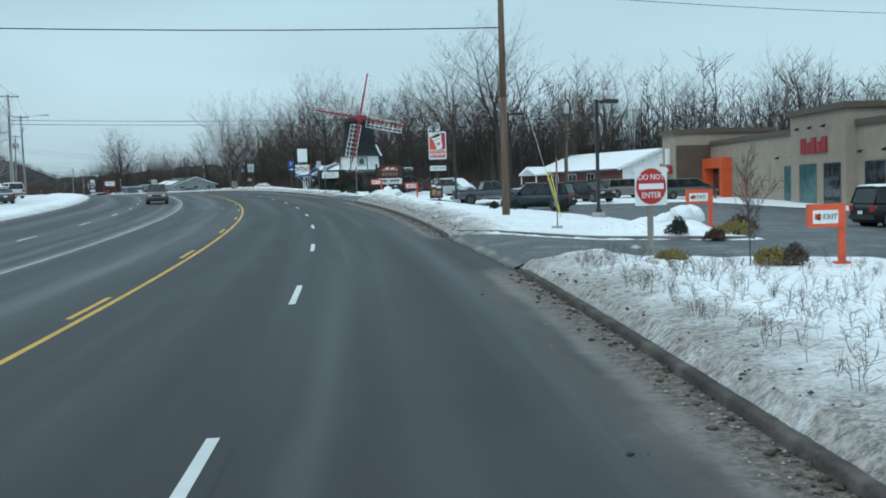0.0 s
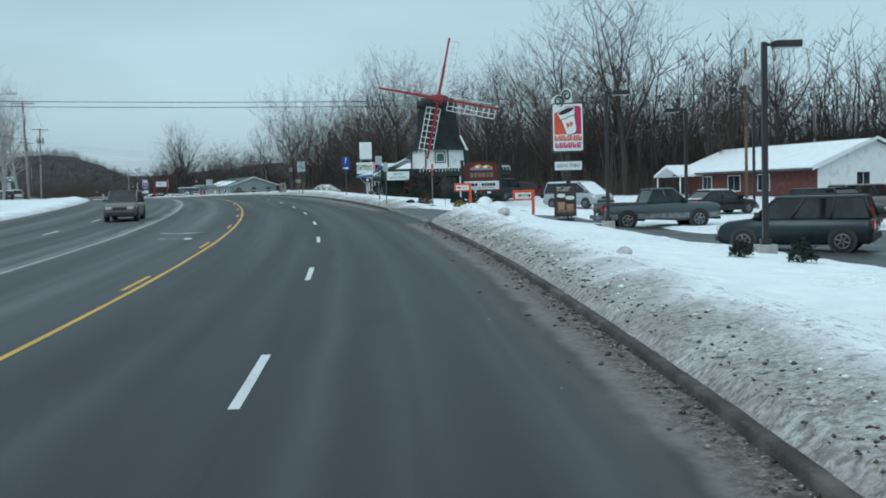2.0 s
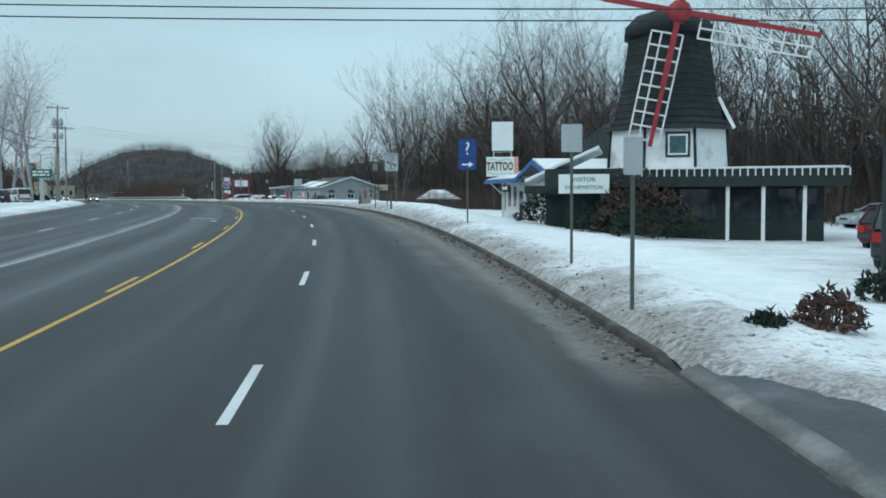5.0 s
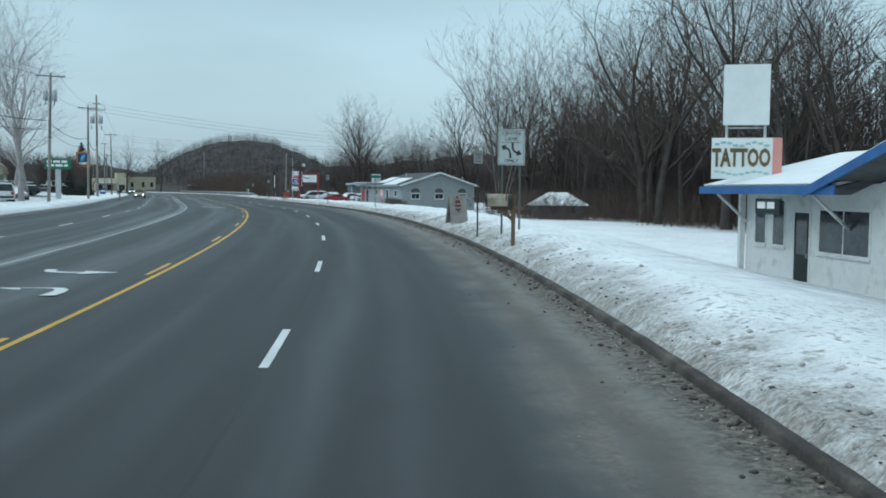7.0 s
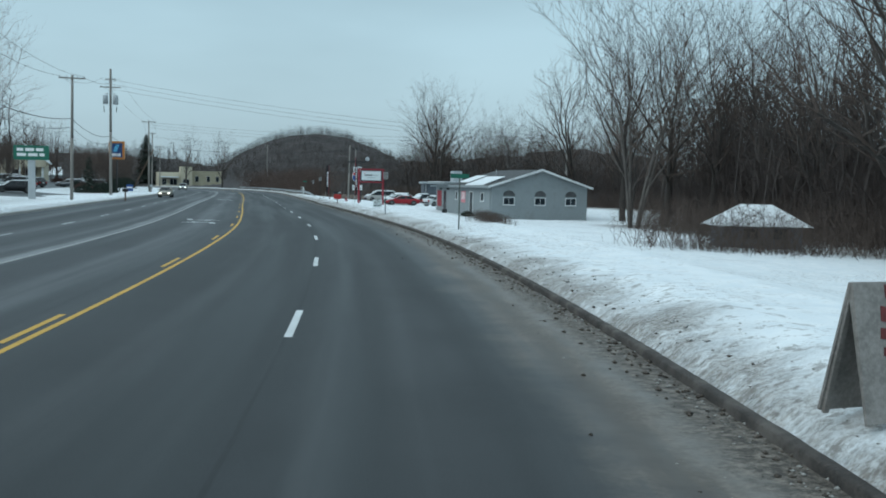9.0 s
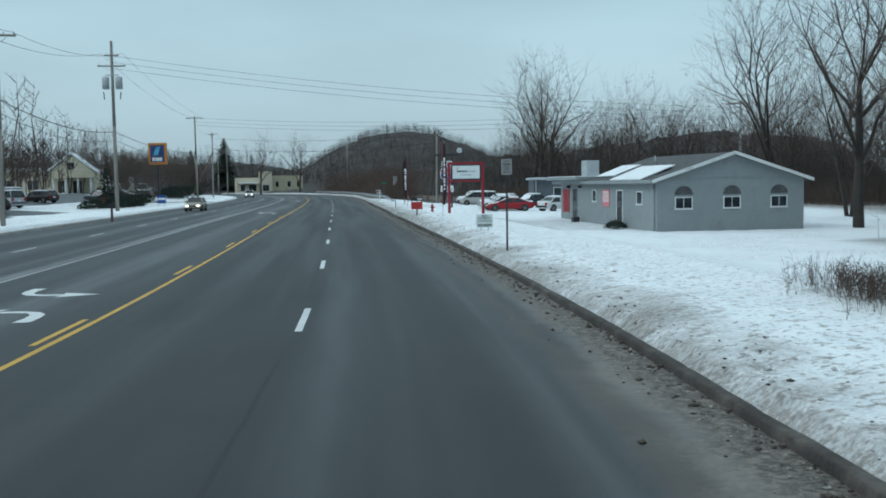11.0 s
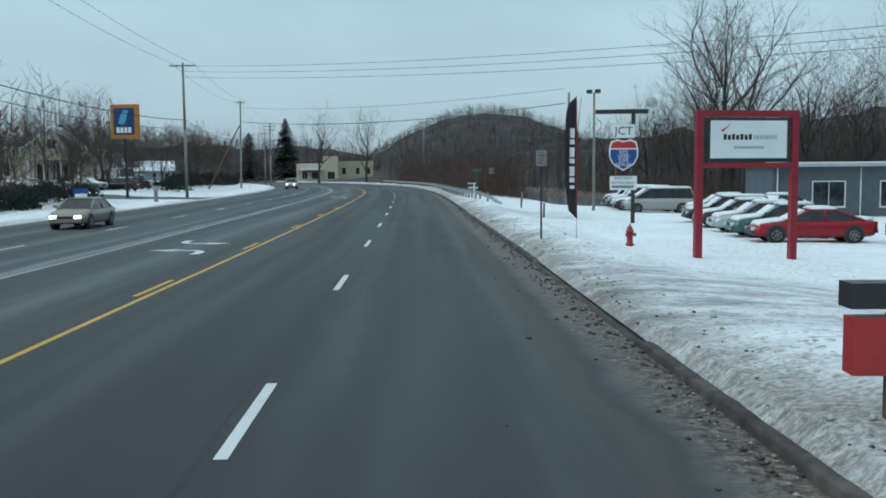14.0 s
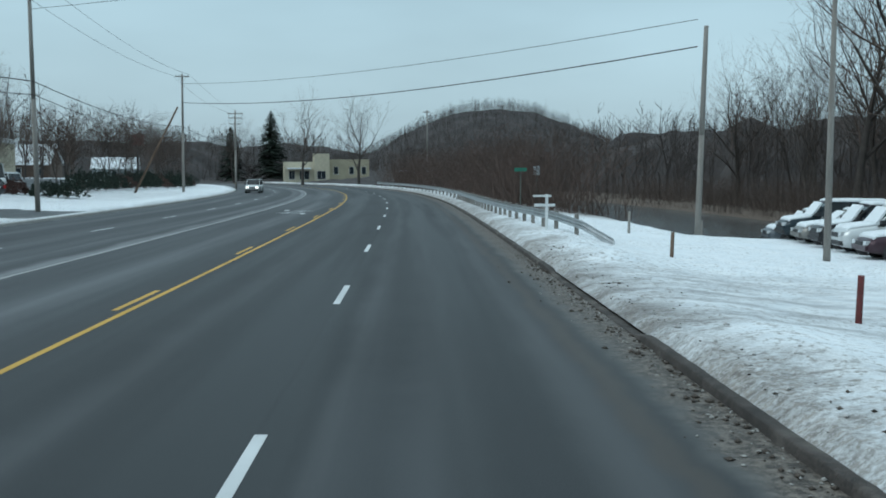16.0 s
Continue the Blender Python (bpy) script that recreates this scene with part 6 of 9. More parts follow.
def gable_house():
    """Low house with a snowy roof; local x along its eave, the white gable at its far end of x."""
    ob = thing("brick_house", pose(16.5, 127.2, -0.75, 0, 0, -64), "low brick house with a white gable and snowy roof", "house")
    L, D, H, R = 18.0, 12.4, 2.5, 4.85
    part("wall", boxes((0.5, L, 0.6, D, -0.4, H)), M["brick"], ob)
    gw = part("gable_wall", (lambda b: (slab(b, [(0.6, -0.4), (D, -0.4), (D, H), (D / 2 + 0.3, R - 0.2), (0.6, H)], "x", L, L + 0.12), b)[1])(bmesh.new()), M["white"], ob, "white boarded gable wall")
    for k in range(14):
        z = -0.2 + k * 0.2
        part("siding_board", boxes((L + 0.12, L + 0.135, 0.62, D - 0.02, z, z + 0.17)), M["white"], gw)
    bm = bmesh.new()
    slab(bm, [(-0.3, H - 0.1), (D / 2 + 0.3, R), (D + 0.9, H - 0.1), (D + 0.9, H - 0.25), (D / 2 + 0.3, R - 0.2), (-0.3, H - 0.25)], "x", -0.3, L + 0.5)
    part("roof", bm, M["roofdark"], ob)
    bm = bmesh.new()
    slab(bm, [(-0.34, H - 0.07), (D / 2 - 0.3, R - 0.2), (D / 2 - 0.3, R - 0.1), (-0.36, H + 0.05)], "x", -0.3, L + 0.4)
    part("roof_snow", bm, M["cleansnow"], ob, "snow on the roof")
    bm = bmesh.new()
    slab(bm, [(-0.38, H - 0.28), (D / 2 + 0.3, R - 0.18), (D + 0.98, H - 0.28), (D + 0.98, H - 0.05), (D / 2 + 0.3, R + 0.06), (-0.38, H - 0.05)], "x", L + 0.5, L + 0.58)
    part("bargeboard", bm, M["white"], ob)
    bm = bmesh.new()
    slab(bm, [(-2.0, 2.1), (0.0, 3.0), (2.0, 2.1), (2.0, 2.32), (0.0, 3.25), (-2.0, 2.32)], "y", -2.2, 2.2)
    turned(part("porch_roof", bm, M["cleansnow"], ob, "snowy porch gable"), pose(1.4, 0, 0))
    part("porch_post", rods(((-0.4, -1.9, -0.4), (-0.4, -1.9, 2.2), 0.07, 0.07, 8)), M["white"], ob)
    part("porch_post", rods(((3.2, -1.9, -0.4), (3.2, -1.9, 2.2), 0.07, 0.07, 8)), M["white"], ob)
    for x0, x1 in ((3.4, 4.6), (7.0, 8.6), (11.0, 12.4)):
        window(ob, x0, x1, 0.7, 2.0, 0.6)
    w = window(ob, 4.6, 6.0, 0.6, 2.0, 0.0)
    turned(w, pose(L + 0.14, 0, 0, 0, 0, 90))


gable_house()

# ---- parked cars of the first lots ----
LOT = "cars in the restaurant lot"
car(put(9.6, 65.4, 0, 153) @ Matrix.Scale(1.05, 4), "suv", "deepgreen", (0.012, 0.024, 0.032), "dark green sport utility car parked on the lot", roof_rack=True, group=LOT)
car(put(7.05, 79.2, 0, 10), "pickup", "steelgrey", (0.085, 0.10, 0.115), "grey-blue pickup truck with grey lower trim", group=LOT, category="pickup truck")
car(put(4.7, 97.5, 0, -48), "van", "silver", (0.36, 0.40, 0.42), "silver minivan with snow on its roof on the snowy lot", snow=0.03, group=LOT)
car(put(5.8, 139.5, 0, 200), "sedan", "silver", (0.36, 0.40, 0.42), "silver saloon car parked before the woods", group=LOT)
car(put(-0.3, 109.3, 0, 60), "suv", "deepgreen", (0.012, 0.024, 0.032), "dark sport utility car parked behind the signboard", group=LOT)
car(put(1.6, 118.0, 0, 50), "wagon", "wine", (0.10, 0.012, 0.018), "dark red estate car parked behind the signboard", group=LOT)
car(put(20.5, 88.5, 0, 20), "suv", "pewter", (0.22, 0.215, 0.20), "pewter sport utility car parked before the restaurant", group=LOT)
car(put(24.6, 82.5, 0, 4), "van", "sage", (0.075, 0.105, 0.10), "grey-green minivan parked before the restaurant", group=LOT)
car(put(15.5, 79.0, 0, -60), "suv", "black", (0.012, 0.012, 0.014), "black sport utility car parked before the restaurant", group=LOT)
car(put(22.3, 39.5, 0, 8), "suv", "black", (0.012, 0.012, 0.014), "black hatchback with snow on its glass", snow=0.06, group=LOT)
car(put(12.4, 90.0, 0, 30), "sedan", "black", (0.012, 0.012, 0.014), "dark saloon car behind the pickup truck", snow=0.03, group=LOT)

# ---- coffee sign, poster, signboard ----
def coffee_sign():
    ob = thing("pole_sign", put(2.97, 80.9, 0.42, 2) @ Matrix.Diagonal((0.80, 1, 0.98, 1)), "tall red, orange and white cup sign on a black pole", "sign")
    part("pole", boxes((-0.13, 0.13, -0.09, 0.09, -1.0, 5.2)), M["darkmetal"], ob)
    bm = bmesh.new()
    flat_sign(bm, 1.98, 2.5, 3.15, 0.18, 0.12, 0.36)
    cab = part("sign_cabinet", bm, M["darkmetal"], ob)
    bm = bmesh.new()
    flat_sign(bm, 1.86, 2.38, 3.21, -0.185, 0.1, 0.01)
    face = part("face", bm, M["whitesign"], cab)
    bm = bmesh.new()
    slab(bm, [(-0.84, 4.05), (0.1, 4.05), (-0.42, 5.3), (-0.84, 5.12)], "y", -0.2, -0.196)
    part("emblem", bm, M["orangered"], face, "orange-red field")
    bm = bmesh.new()
    slab(bm, [(0.1, 4.05), (0.84, 4.05), (0.84, 5.36), (0.72, 5.48), (0.0, 5.48), (-0.42, 5.3)], "y", -0.2, -0.196)
    part("emblem", bm, M["magenta"], face, "magenta field")
    cup = pose(0.06, 0, 4.72, 0, -17, 0)
    for grown, y0, y1, mat in ((0.035, -0.206, -0.2, "letter"), (0.0, -0.212, -0.206, "letterwhite")):
        bm = bmesh.new()
        slab(bm, [(-0.33 - grown, -0.56), (-0.22, -0.68 - grown), (0.22, -0.68 - grown), (0.33 + grown, -0.56), (0.44 + grown, 0.46), (-0.44 - grown, 0.46)], "y", y0, y1, cup)
        part("cup", bm, M[mat], face)
    for grown, y0, y1, mat in ((0.04, -0.216, -0.212, "letter"), (0.0, -0.221, -0.216, "letterwhite")):
        bm = bmesh.new()
        slab(bm, [(-0.48 - grown, 0.22 - grown), (0.48 + grown, 0.22 - grown), (0.53 + grown, 0.52), (-0.53 - grown, 0.52)], "y", y0, y1, cup)
        part("cup_lid", bm, M[mat], face)
    for r0, r1, y0, y1, mat in ((0.56, 0.17, -0.225, -0.221, "letterwhite"), (0.50, 0.12, -0.229, -0.225, "letter")):
        bm = bmesh.new()
        slab(bm, [(r0 * math.cos(2 * math.pi * k / 24), 0.53 + r1 * math.sin(2 * math.pi * k / 24)) for k in range(24)], "y", y0, y1, cup)
        part("cup_mouth", bm, M[mat], face)
    for x in (-0.19, 0.03):
        bm = bmesh.new()
        slab(bm, [(x, -0.30), (x + 0.10, -0.30), (x + 0.17, -0.24), (x + 0.17, -0.12), (x + 0.10, -0.06), (x, -0.06)], "y", -0.218, -0.2125, cup)
        part("emblem", bm, M["orangered"], face)
    for z, xs, mat in ((3.72, (-0.84, -0.57, -0.30, -0.03, 0.24, 0.36, 0.62), "orangered"), (3.36, (-0.80, -0.53, -0.26, 0.01, 0.28, 0.55), "magenta")):
        for i, x in enumerate(xs):
            w = 0.08 if mat == "orangered" and i == 4 else 0.23
            bm = bmesh.new()
            box(bm, x, x + w, -0.203, -0.196, z, z + 0.09)
            box(bm, x, x + w * 0.42, -0.203, -0.196, z + 0.09, z + 0.28)
            box(bm, x + w * 0.62, x + w, -0.203, -0.196, z + 0.09, z + (0.28 if i % 2 else 0.2))
            part("letter_shape", bm, M[mat], face)
    # steam: two spiral curls on a dark backing above the cabinet
    bm = bmesh.new()
    slab(bm, [(-0.95, 5.5), (0.25, 5.5), (0.32, 5.95), (0.22, 6.32), (-0.05, 6.42), (-0.3, 6.28), (-0.4, 6.02), (-0.62, 6.08), (-0.88, 5.95), (-0.97, 5.7)], "y", -0.16, 0.16)
    back = part("steam_backing", bm, M["whitesign"], cab, "white steam-shaped top")
    for cx, cz, R, sg in ((-0.55, 5.74, 0.30, 1), (-0.04, 6.02, 0.32, -1)):
        for r_, y_, mat in ((0.055, -0.17, "letter"), (0.028, -0.19, "whitesign")):
            bm = bmesh.new()
            pts = [Vector((cx + sg * R * (1 - k / 30) * math.cos(k * 0.42 - 1.2), y_, cz + R * (1 - k / 30) * math.sin(k * 0.42 - 1.2))) for k in range(24)]
            for a, b in zip(pts, pts[1:]):
                rod(bm, a, b, r_, r_, 5)
            part("steam_curl", bm, M[mat], back)
    bm = bmesh.new()
    flat_sign(bm, 1.76, 0.5, 2.2, 0.1, 0.04, 0.2)
    lower = part("lower_sign", bm, M["steeldull"], ob)
    bm = bmesh.new()
    flat_sign(bm, 1.68, 0.42, 2.24, -0.105, 0.03, 0.008)
    pan = part("panel", bm, M["whitesign"], lower)
    words("lettering", "DRIVE THRU", 0.27, M["letter"], pan, pose(0, -0.118, 2.45) @ FACE, squeeze=0.95)


M["latte"] = surf("latte_brown_print", (0.34, 0.20, 0.12), 0.3, 0.4, scale=4, bump=0.0)


def poster_frame():
    ob = thing("poster_stand", put(2.75, 80.3, 0.1, 3) @ Matrix.Diagonal((0.83, 1, 0.86, 1)), "dark poster in a black snap frame on springs", "poster")
    part("base", boxes((-0.5, 0.5, -0.3, 0.3, -0.05, 0.08)), M["black"], ob, bevel=0.02)
    for x in (-0.25, 0.25):
        part("spring", rods(((x, 0, 0.05), (x, 0, 0.22), 0.05, 0.05, 8)), M["steel"], ob)
    fr = part("frame", boxes((-0.66, 0.66, -0.03, 0.03, 0.2, 2.02)), M["black"], ob, bevel=0.01)
    part("poster", boxes((-0.6, 0.6, -0.036, -0.031, 0.26, 1.96)), surf("dark_brown_poster", (0.05, 0.03, 0.025), 0.5, 0.4, scale=2, bump=0.0), fr, "dark brown poster")
    bm = bmesh.new()
    bm.free()
    for z, t in ((1.86, "TREAT YOURSELF"), (1.72, "TO A TIMEOUT.")):
        words("writing", t, 0.14, M["letterwhite"], fr, pose(-0.1, -0.039, z) @ FACE, squeeze=0.78, thick=0.002)
    for x, r, z1, mat in ((-0.24, 0.25, 1.35, "latte"), (0.28, 0.26, 1.22, "latte")):
        bm = bmesh.new()
        slab(bm, [(x - r * 0.7, 0.5), (x + r * 0.7, 0.5), (x + r, z1), (x - r, z1)], "y", -0.041, -0.037)
        glass_ = part("cup_shape", bm, M[mat], fr, "pale coffee drink shape")
        bm = bmesh.new()
        slab(bm, [(x + r * 1.05 * math.cos(2 * math.pi * k / 14), z1 + 0.07 + 0.12 * math.sin(2 * math.pi * k / 14)) for k in range(14)], "y", -0.045, -0.0415)
        part("cream_shape", bm, M["whitesign"], glass_)
        bm = bmesh.new()
        slab(bm, [(x - r * 0.93, z1 - 0.3), (x + r * 0.93, z1 - 0.3), (x + r * 0.99, z1 - 0.06), (x - r * 0.99, z1 - 0.06)], "y", -0.044, -0.0415)
        part("dark_layer", bm, M["letter"], glass_)
    bm = bmesh.new()
    for k in range(6):
        cx = -0.42 + 0.17 * k
        slab(bm, [(cx + 0.11 * math.cos(2 * math.pi * j / 10), 0.5 + 0.04 * (k % 2) + 0.09 * math.sin(2 * math.pi * j / 10)) for j in range(10)], "y", -0.047, -0.042)
    part("biscuit_shape", bm, M["dullgold"], fr)


M["sunyellow"] = surf("sunrise_yellow", (0.55, 0.36, 0.06), 0.1, 0.6, bump=0.0)
M["paleblue"] = surf("lake_blue", (0.10, 0.24, 0.36), 0.1, 0.6, bump=0.0)


def signboard():
    ob = thing("signboard", put(-1.95, 101.9, 0, 12) @ Matrix.Diagonal((0.97, 1, 0.87, 1)), "dark red business signboard over a white panel on green posts", "sign")
    for x in (-1.45, 1.45):
        part("post", boxes((x - 0.1, x + 0.1, -0.1, 0.1, -0.5, 3.6)), M["darkgreen"], ob, bevel=0.02)
        part("post_cap", boxes((x - 0.13, x + 0.13, -0.13, 0.13, 3.6, 3.68)), M["darkgreen"], ob)
    bm = bmesh.new()
    slab(bm, [(-1.33, 1.95), (1.33, 1.95), (1.33, 3.2)] + [(1.33 * math.cos(math.pi * k / 12), 3.2 + 0.36 * math.sin(math.pi * k / 12)) for k in range(1, 12)] + [(-1.33, 3.2)], "y", -0.06, 0.06)
    up = part("upper_panel", bm, surf("maroon_board", (0.075, 0.014, 0.013), 0.15, 0.6, scale=2, bump=0.05), ob, "maroon carved panel")
    for k in range(6):
        part("sign_bar", boxes((-0.85 + 0.3 * k, -0.62 + 0.3 * k, -0.075, -0.06, 2.25, 2.62)), M["dullgold"], up)
    bm = bmesh.new()
    slab(bm, [(-0.9, 2.95), (0.9, 2.95), (0.8, 3.12), (0.4, 3.3), (0.1, 3.18), (-0.15, 3.34), (-0.5, 3.2)], "y", -0.075, -0.06)
    part("hills_shape", bm, M["sunyellow"], up, "yellow sunrise shape")
    for k in range(5):
        bm = bmesh.new()
        cx = -0.6 + 0.3 * k
        slab(bm, [(cx + 0.17 * math.cos(2 * math.pi * j / 10), 3.06 + 0.05 * (k % 2) + 0.09 * math.sin(2 * math.pi * j / 10)) for j in range(10)], "y", -0.084, -0.0755)
        part("cloud_shape", bm, M["whitesign"] if k % 2 else M["orangered"], up)
    part("water_shape", boxes((-0.85, 0.85, -0.08, -0.062, 2.84, 2.97)), M["paleblue"], up, "blue water shape")
    lo = part("lower_panel", boxes((-1.33, 1.33, -0.05, 0.05, 1.22, 1.92)), M["whitesign"], ob, "white panel", bevel=0.01)
    for x0, x1 in ((-1.1, -0.82), (-0.78, -0.56), (-0.52, -0.32), (0.0, 0.18), (0.22, 0.36), (0.4, 0.58), (0.62, 0.8), (0.84, 1.04)):
        part("sign_bar", boxes((x0, x1, -0.056, -0.05, 1.5, 1.76)), M["letter"], lo)
    part("divider", boxes((-0.14, -0.11, -0.056, -0.05, 1.42, 1.82)), M["letter"], lo)
    bm = bmesh.new()
    lines_of_bars(bm, -0.95, 0.95, 1.38, 1, -0.051, 0.05, 0.03, 2)
    part("writing", bm, M["letter"], lo)


coffee_sign()
poster_frame()
signboard()


def small_panel_sign(x, y, turn, h, w, ph, panel, label, bars=0, seed=1, posts=1):
    ob = thing("roadside_sign", put(x, y, 0, turn), label, "road sign")
    for k in range(posts):
        part("post", post(h, 0.035, (k - (posts - 1) / 2) * w * 0.7), M["steeldull"], ob)
    bm = bmesh.new()
    flat_sign(bm, w, ph, h - ph)
    p = part("sign_panel", bm, M[panel], ob)
    if bars:
        bm = bmesh.new()
        lines_of_bars(bm, -w * 0.38, w * 0.38, h - ph * 0.12, bars, -0.042, ph * 0.55 / bars, ph * 0.22 / bars, seed)
        part("writing", bm, M["letter"] if panel == "whitesign" else M["letterwhite"], p)
    return ob, p


small_panel_sign(-9.75, 104.2, 14, 3.4, 0.5, 0.66, "transformer", "square grey-white road sign on a steel post")
small_panel_sign(-8.35, 97.2, 14, 2.85, 0.32, 0.62, "transformer", "narrow grey road sign on a steel post")
ob, p = small_panel_sign(-15.4, 122.8, 14, 3.75, 0.78, 0.85, "blue", "blue tourist information sign with an arrow plate")
words("lettering", "?", 0.8, M["letterwhite"], p, pose(0, -0.05, 3.32) @ FACE)
bm = bmesh.new()
flat_sign(bm, 0.78, 0.45, 2.42)
p2 = part("arrow_plate", bm, M["blue"], ob)
bm = bmesh.new()
slab(bm, [(-0.25, 2.61), (0.06, 2.61), (0.06, 2.52), (0.27, 2.645), (0.06, 2.77), (0.06, 2.68), (-0.25, 2.68)], "y", -0.046, -0.042)
part("arrow", bm, M["letterwhite"], p2)

# loose snow and ice blocks on the bank
rnd = random.Random(44)
BLOCKS = [(0.05, 69.5, 0.32), (-0.3, 74.8, 0.28), (-1.2, 77.0, 0.34), (-0.6, 77.6, 0.42), (0.1, 78.0, 0.36), (0.6, 77.7, 0.26), (7.9, 27.2, 0.2), (6.6, 19.7, 0.15), (2.6, 55.5, 0.2), (10.9, 33.4, 0.4), (11.4, 34.0, 0.5), (10.2, 33.2, 0.3)]
for x, y, r in BLOCKS:
    bm = bmesh.new()
    bmesh.ops.create_icosphere(bm, subdivisions=2, radius=r)
    for v in bm.verts:
        v.co *= 1 + 0.35 * noise.noise(v.co * 3 + Vector((x, y, 0)))
        v.co.z *= 0.7
    s_, o_ = spot(x, y)
    solid("snow_block", bm, M["dirtysnow"] if r < 0.3 else M["cleansnow"], pose(x, y, snowtop(s_, o_) + r * 0.3, 0, 0, rnd.uniform(0, 360)), "grey lump of ploughed snow on the bank", "snow block", "ploughed snow lumps")


# ---- windmill ----
def windmill():
    """Eight-sided mill over a low shop; local -y faces the road's traffic."""
    ob = thing("windmill", pose(-6.7, 126.0, -0.3, 0, 0, 0), "dark shingled windmill with red and white sails over a shop", "windmill")
    oct_ = lambda r, z: ngon(0, 0, z, r, 8, math.pi / 8)  # noqa: E731
    bm = bmesh.new()
    slab(bm, [(-4.4, -3.2), (6.2, -3.2), (6.2, 5.0), (-4.4, 5.0)], "z", -0.4, 2.75)
    base = part("shop", bm, M["darkgreen"], ob, "dark green shop walls")
    bm = bmesh.new()
    slab(bm, [(-5.2, -4.3), (7.0, -4.3), (7.0, 5.6), (-5.2, 5.6)], "z", 2.75, 2.95)
    part("flat_roof", bm, M["darkgreen"], ob)
    bm = bmesh.new()
    slab(bm, [(-4.0, -3.4), (6.8, -4.1), (6.8, 5.4), (-4.9, 5.4)], "z", 2.952, 3.02)
    part("roof_snow", bm, M["cleansnow"], ob, "snow on the flat roof")
    part("deck_fascia", boxes((-5.2, 7.0, -4.36, -4.3, 2.2, 2.98)), M["darkgreen"], ob)
    # white railing along the roof edge
    part("top_rail", boxes((-1.6, 6.9, -4.42, -4.36, 2.92, 2.98)), M["white"], ob)
    for k in range(29):
        x = -1.5 + k * 0.3
        part("baluster", boxes((x, x + 0.05, -4.41, -4.37, 2.62, 2.92)), M["white"], ob)
    for x in (2.2, 3.6, 5.2):
        part("porch_post", boxes((x, x + 0.14, -4.2, -4.06, -0.4, 2.2)), M["white"], ob)
    for x0 in (-2.6, 0.4, 2.6, 4.4):
        part("shop_window", boxes((x0, x0 + 1.5, -3.24, -3.19, 0.8, 2.1)), M["glass"], base)
    bm = bmesh.new()
    rings(bm, [oct_(2.82, 2.9), oct_(2.68, 4.85)])
    storey = part("white_storey", bm, M["white"], ob, "white boarded storey")
    for f in storey.data.polygons:
        f.use_smooth = False
    for k in range(8):
        a = math.pi / 8 + 2 * math.pi * k / 8
        part("corner_board", rods(((2.84 * math.cos(a), 2.84 * math.sin(a), 2.9), (2.71 * math.cos(a), 2.71 * math.sin(a), 4.85), 0.07, 0.07, 6)), M["darkgreen"], storey)
    window(storey, -0.1, 0.78, 3.55, 4.5, -2.57, "darkgreen", "glass", 0, False)
    window(storey, 0.0, 0.68, 3.65, 4.4, -2.6, "white", "teal", 0, False)
    bm = bmesh.new()
    rings(bm, [oct_(3.0, 4.72), oct_(2.55, 5.2), oct_(2.28, 6.2), oct_(1.98, 8.2), oct_(1.86, 9.0)])
    tower = part("tower", bm, M["shingle"], ob, "dark shingled tapering tower")
    for f in tower.data.polygons:
        f.use_smooth = False
    # shingle courses standing proud
    for k in range(13):
        z = 4.95 + k * 0.31
        r = float(np.interp(z, [4.72, 5.2, 6.2, 8.2, 9.0], [3.0, 2.55, 2.28, 1.98, 1.86]))
        bm = bmesh.new()
        rings(bm, [oct_(r + 0.018, z), oct_(r + 0.0, z + 0.1)])
        part("shingle_course", bm, M["shingle"], tower)
    bm = bmesh.new()
    rings(bm, [oct_(2.1, 8.95), oct_(2.05, 9.35), oct_(1.5, 9.9), oct_(0.5, 10.2)])
    part("cap", bm, M["shingle"], ob)
    bm = bmesh.new()
    c8 = math.cos(math.pi / 8)
    pts = [Vector((3.02 * c8, y, 4.76)) for y in (-1.15, 1.15)] + [Vector((2.32 * c8, y, 6.15)) for y in (0.6, -0.85)]
    vo, vi = [bm.verts.new(p + Vector((0.09, 0, 0.05))) for p in pts], [bm.verts.new(p - Vector((0.05, 0, 0))) for p in pts]
    bm.faces.new(vo)
    bm.faces.new(vi[::-1])
    for k in range(4):
        bm.faces.new((vo[k], vi[k], vi[(k + 1) % 4], vo[(k + 1) % 4]))
    part("side_snow", bm, M["cleansnow"], ob, "snow on the shingled skirt")
    # wing with a snowy lean-to roof and a signboard
    bm = bmesh.new()
    slab(bm, [(-6.2, 2.45), (-3.0, 3.9), (-3.0, 4.02), (-6.2, 2.59)], "y", -2.9, 3.0)
    part("wing_roof", bm, M["cleansnow"], ob, "snowy wing roof")
    part("wing_wall", boxes((-5.4, -4.4, -1.4, 2.6, -0.4, 2.0)), M["darkgreen"], ob)
    part("wing_fascia", boxes((-6.2, -4.4, -2.98, -2.9, 1.95, 2.3)), M["darkgreen"], ob)
    bd = part("signboard", boxes((-4.6, -2.5, -4.55, -4.45, 1.95, 2.75)), M["whitesign"], ob, "white and green board", bevel=0.03)
    words("lettering", "VISITOR", 0.26, M["green"], bd, pose(-3.55, -4.56, 2.52) @ FACE, squeeze=1.05)
    words("lettering", "INFORMATION", 0.24, M["green"], bd, pose(-3.55, -4.56, 2.2) @ FACE, squeeze=0.95)
    # sails
    hub = Vector((0.35, -3.0, 9.55))
    bm = bmesh.new()
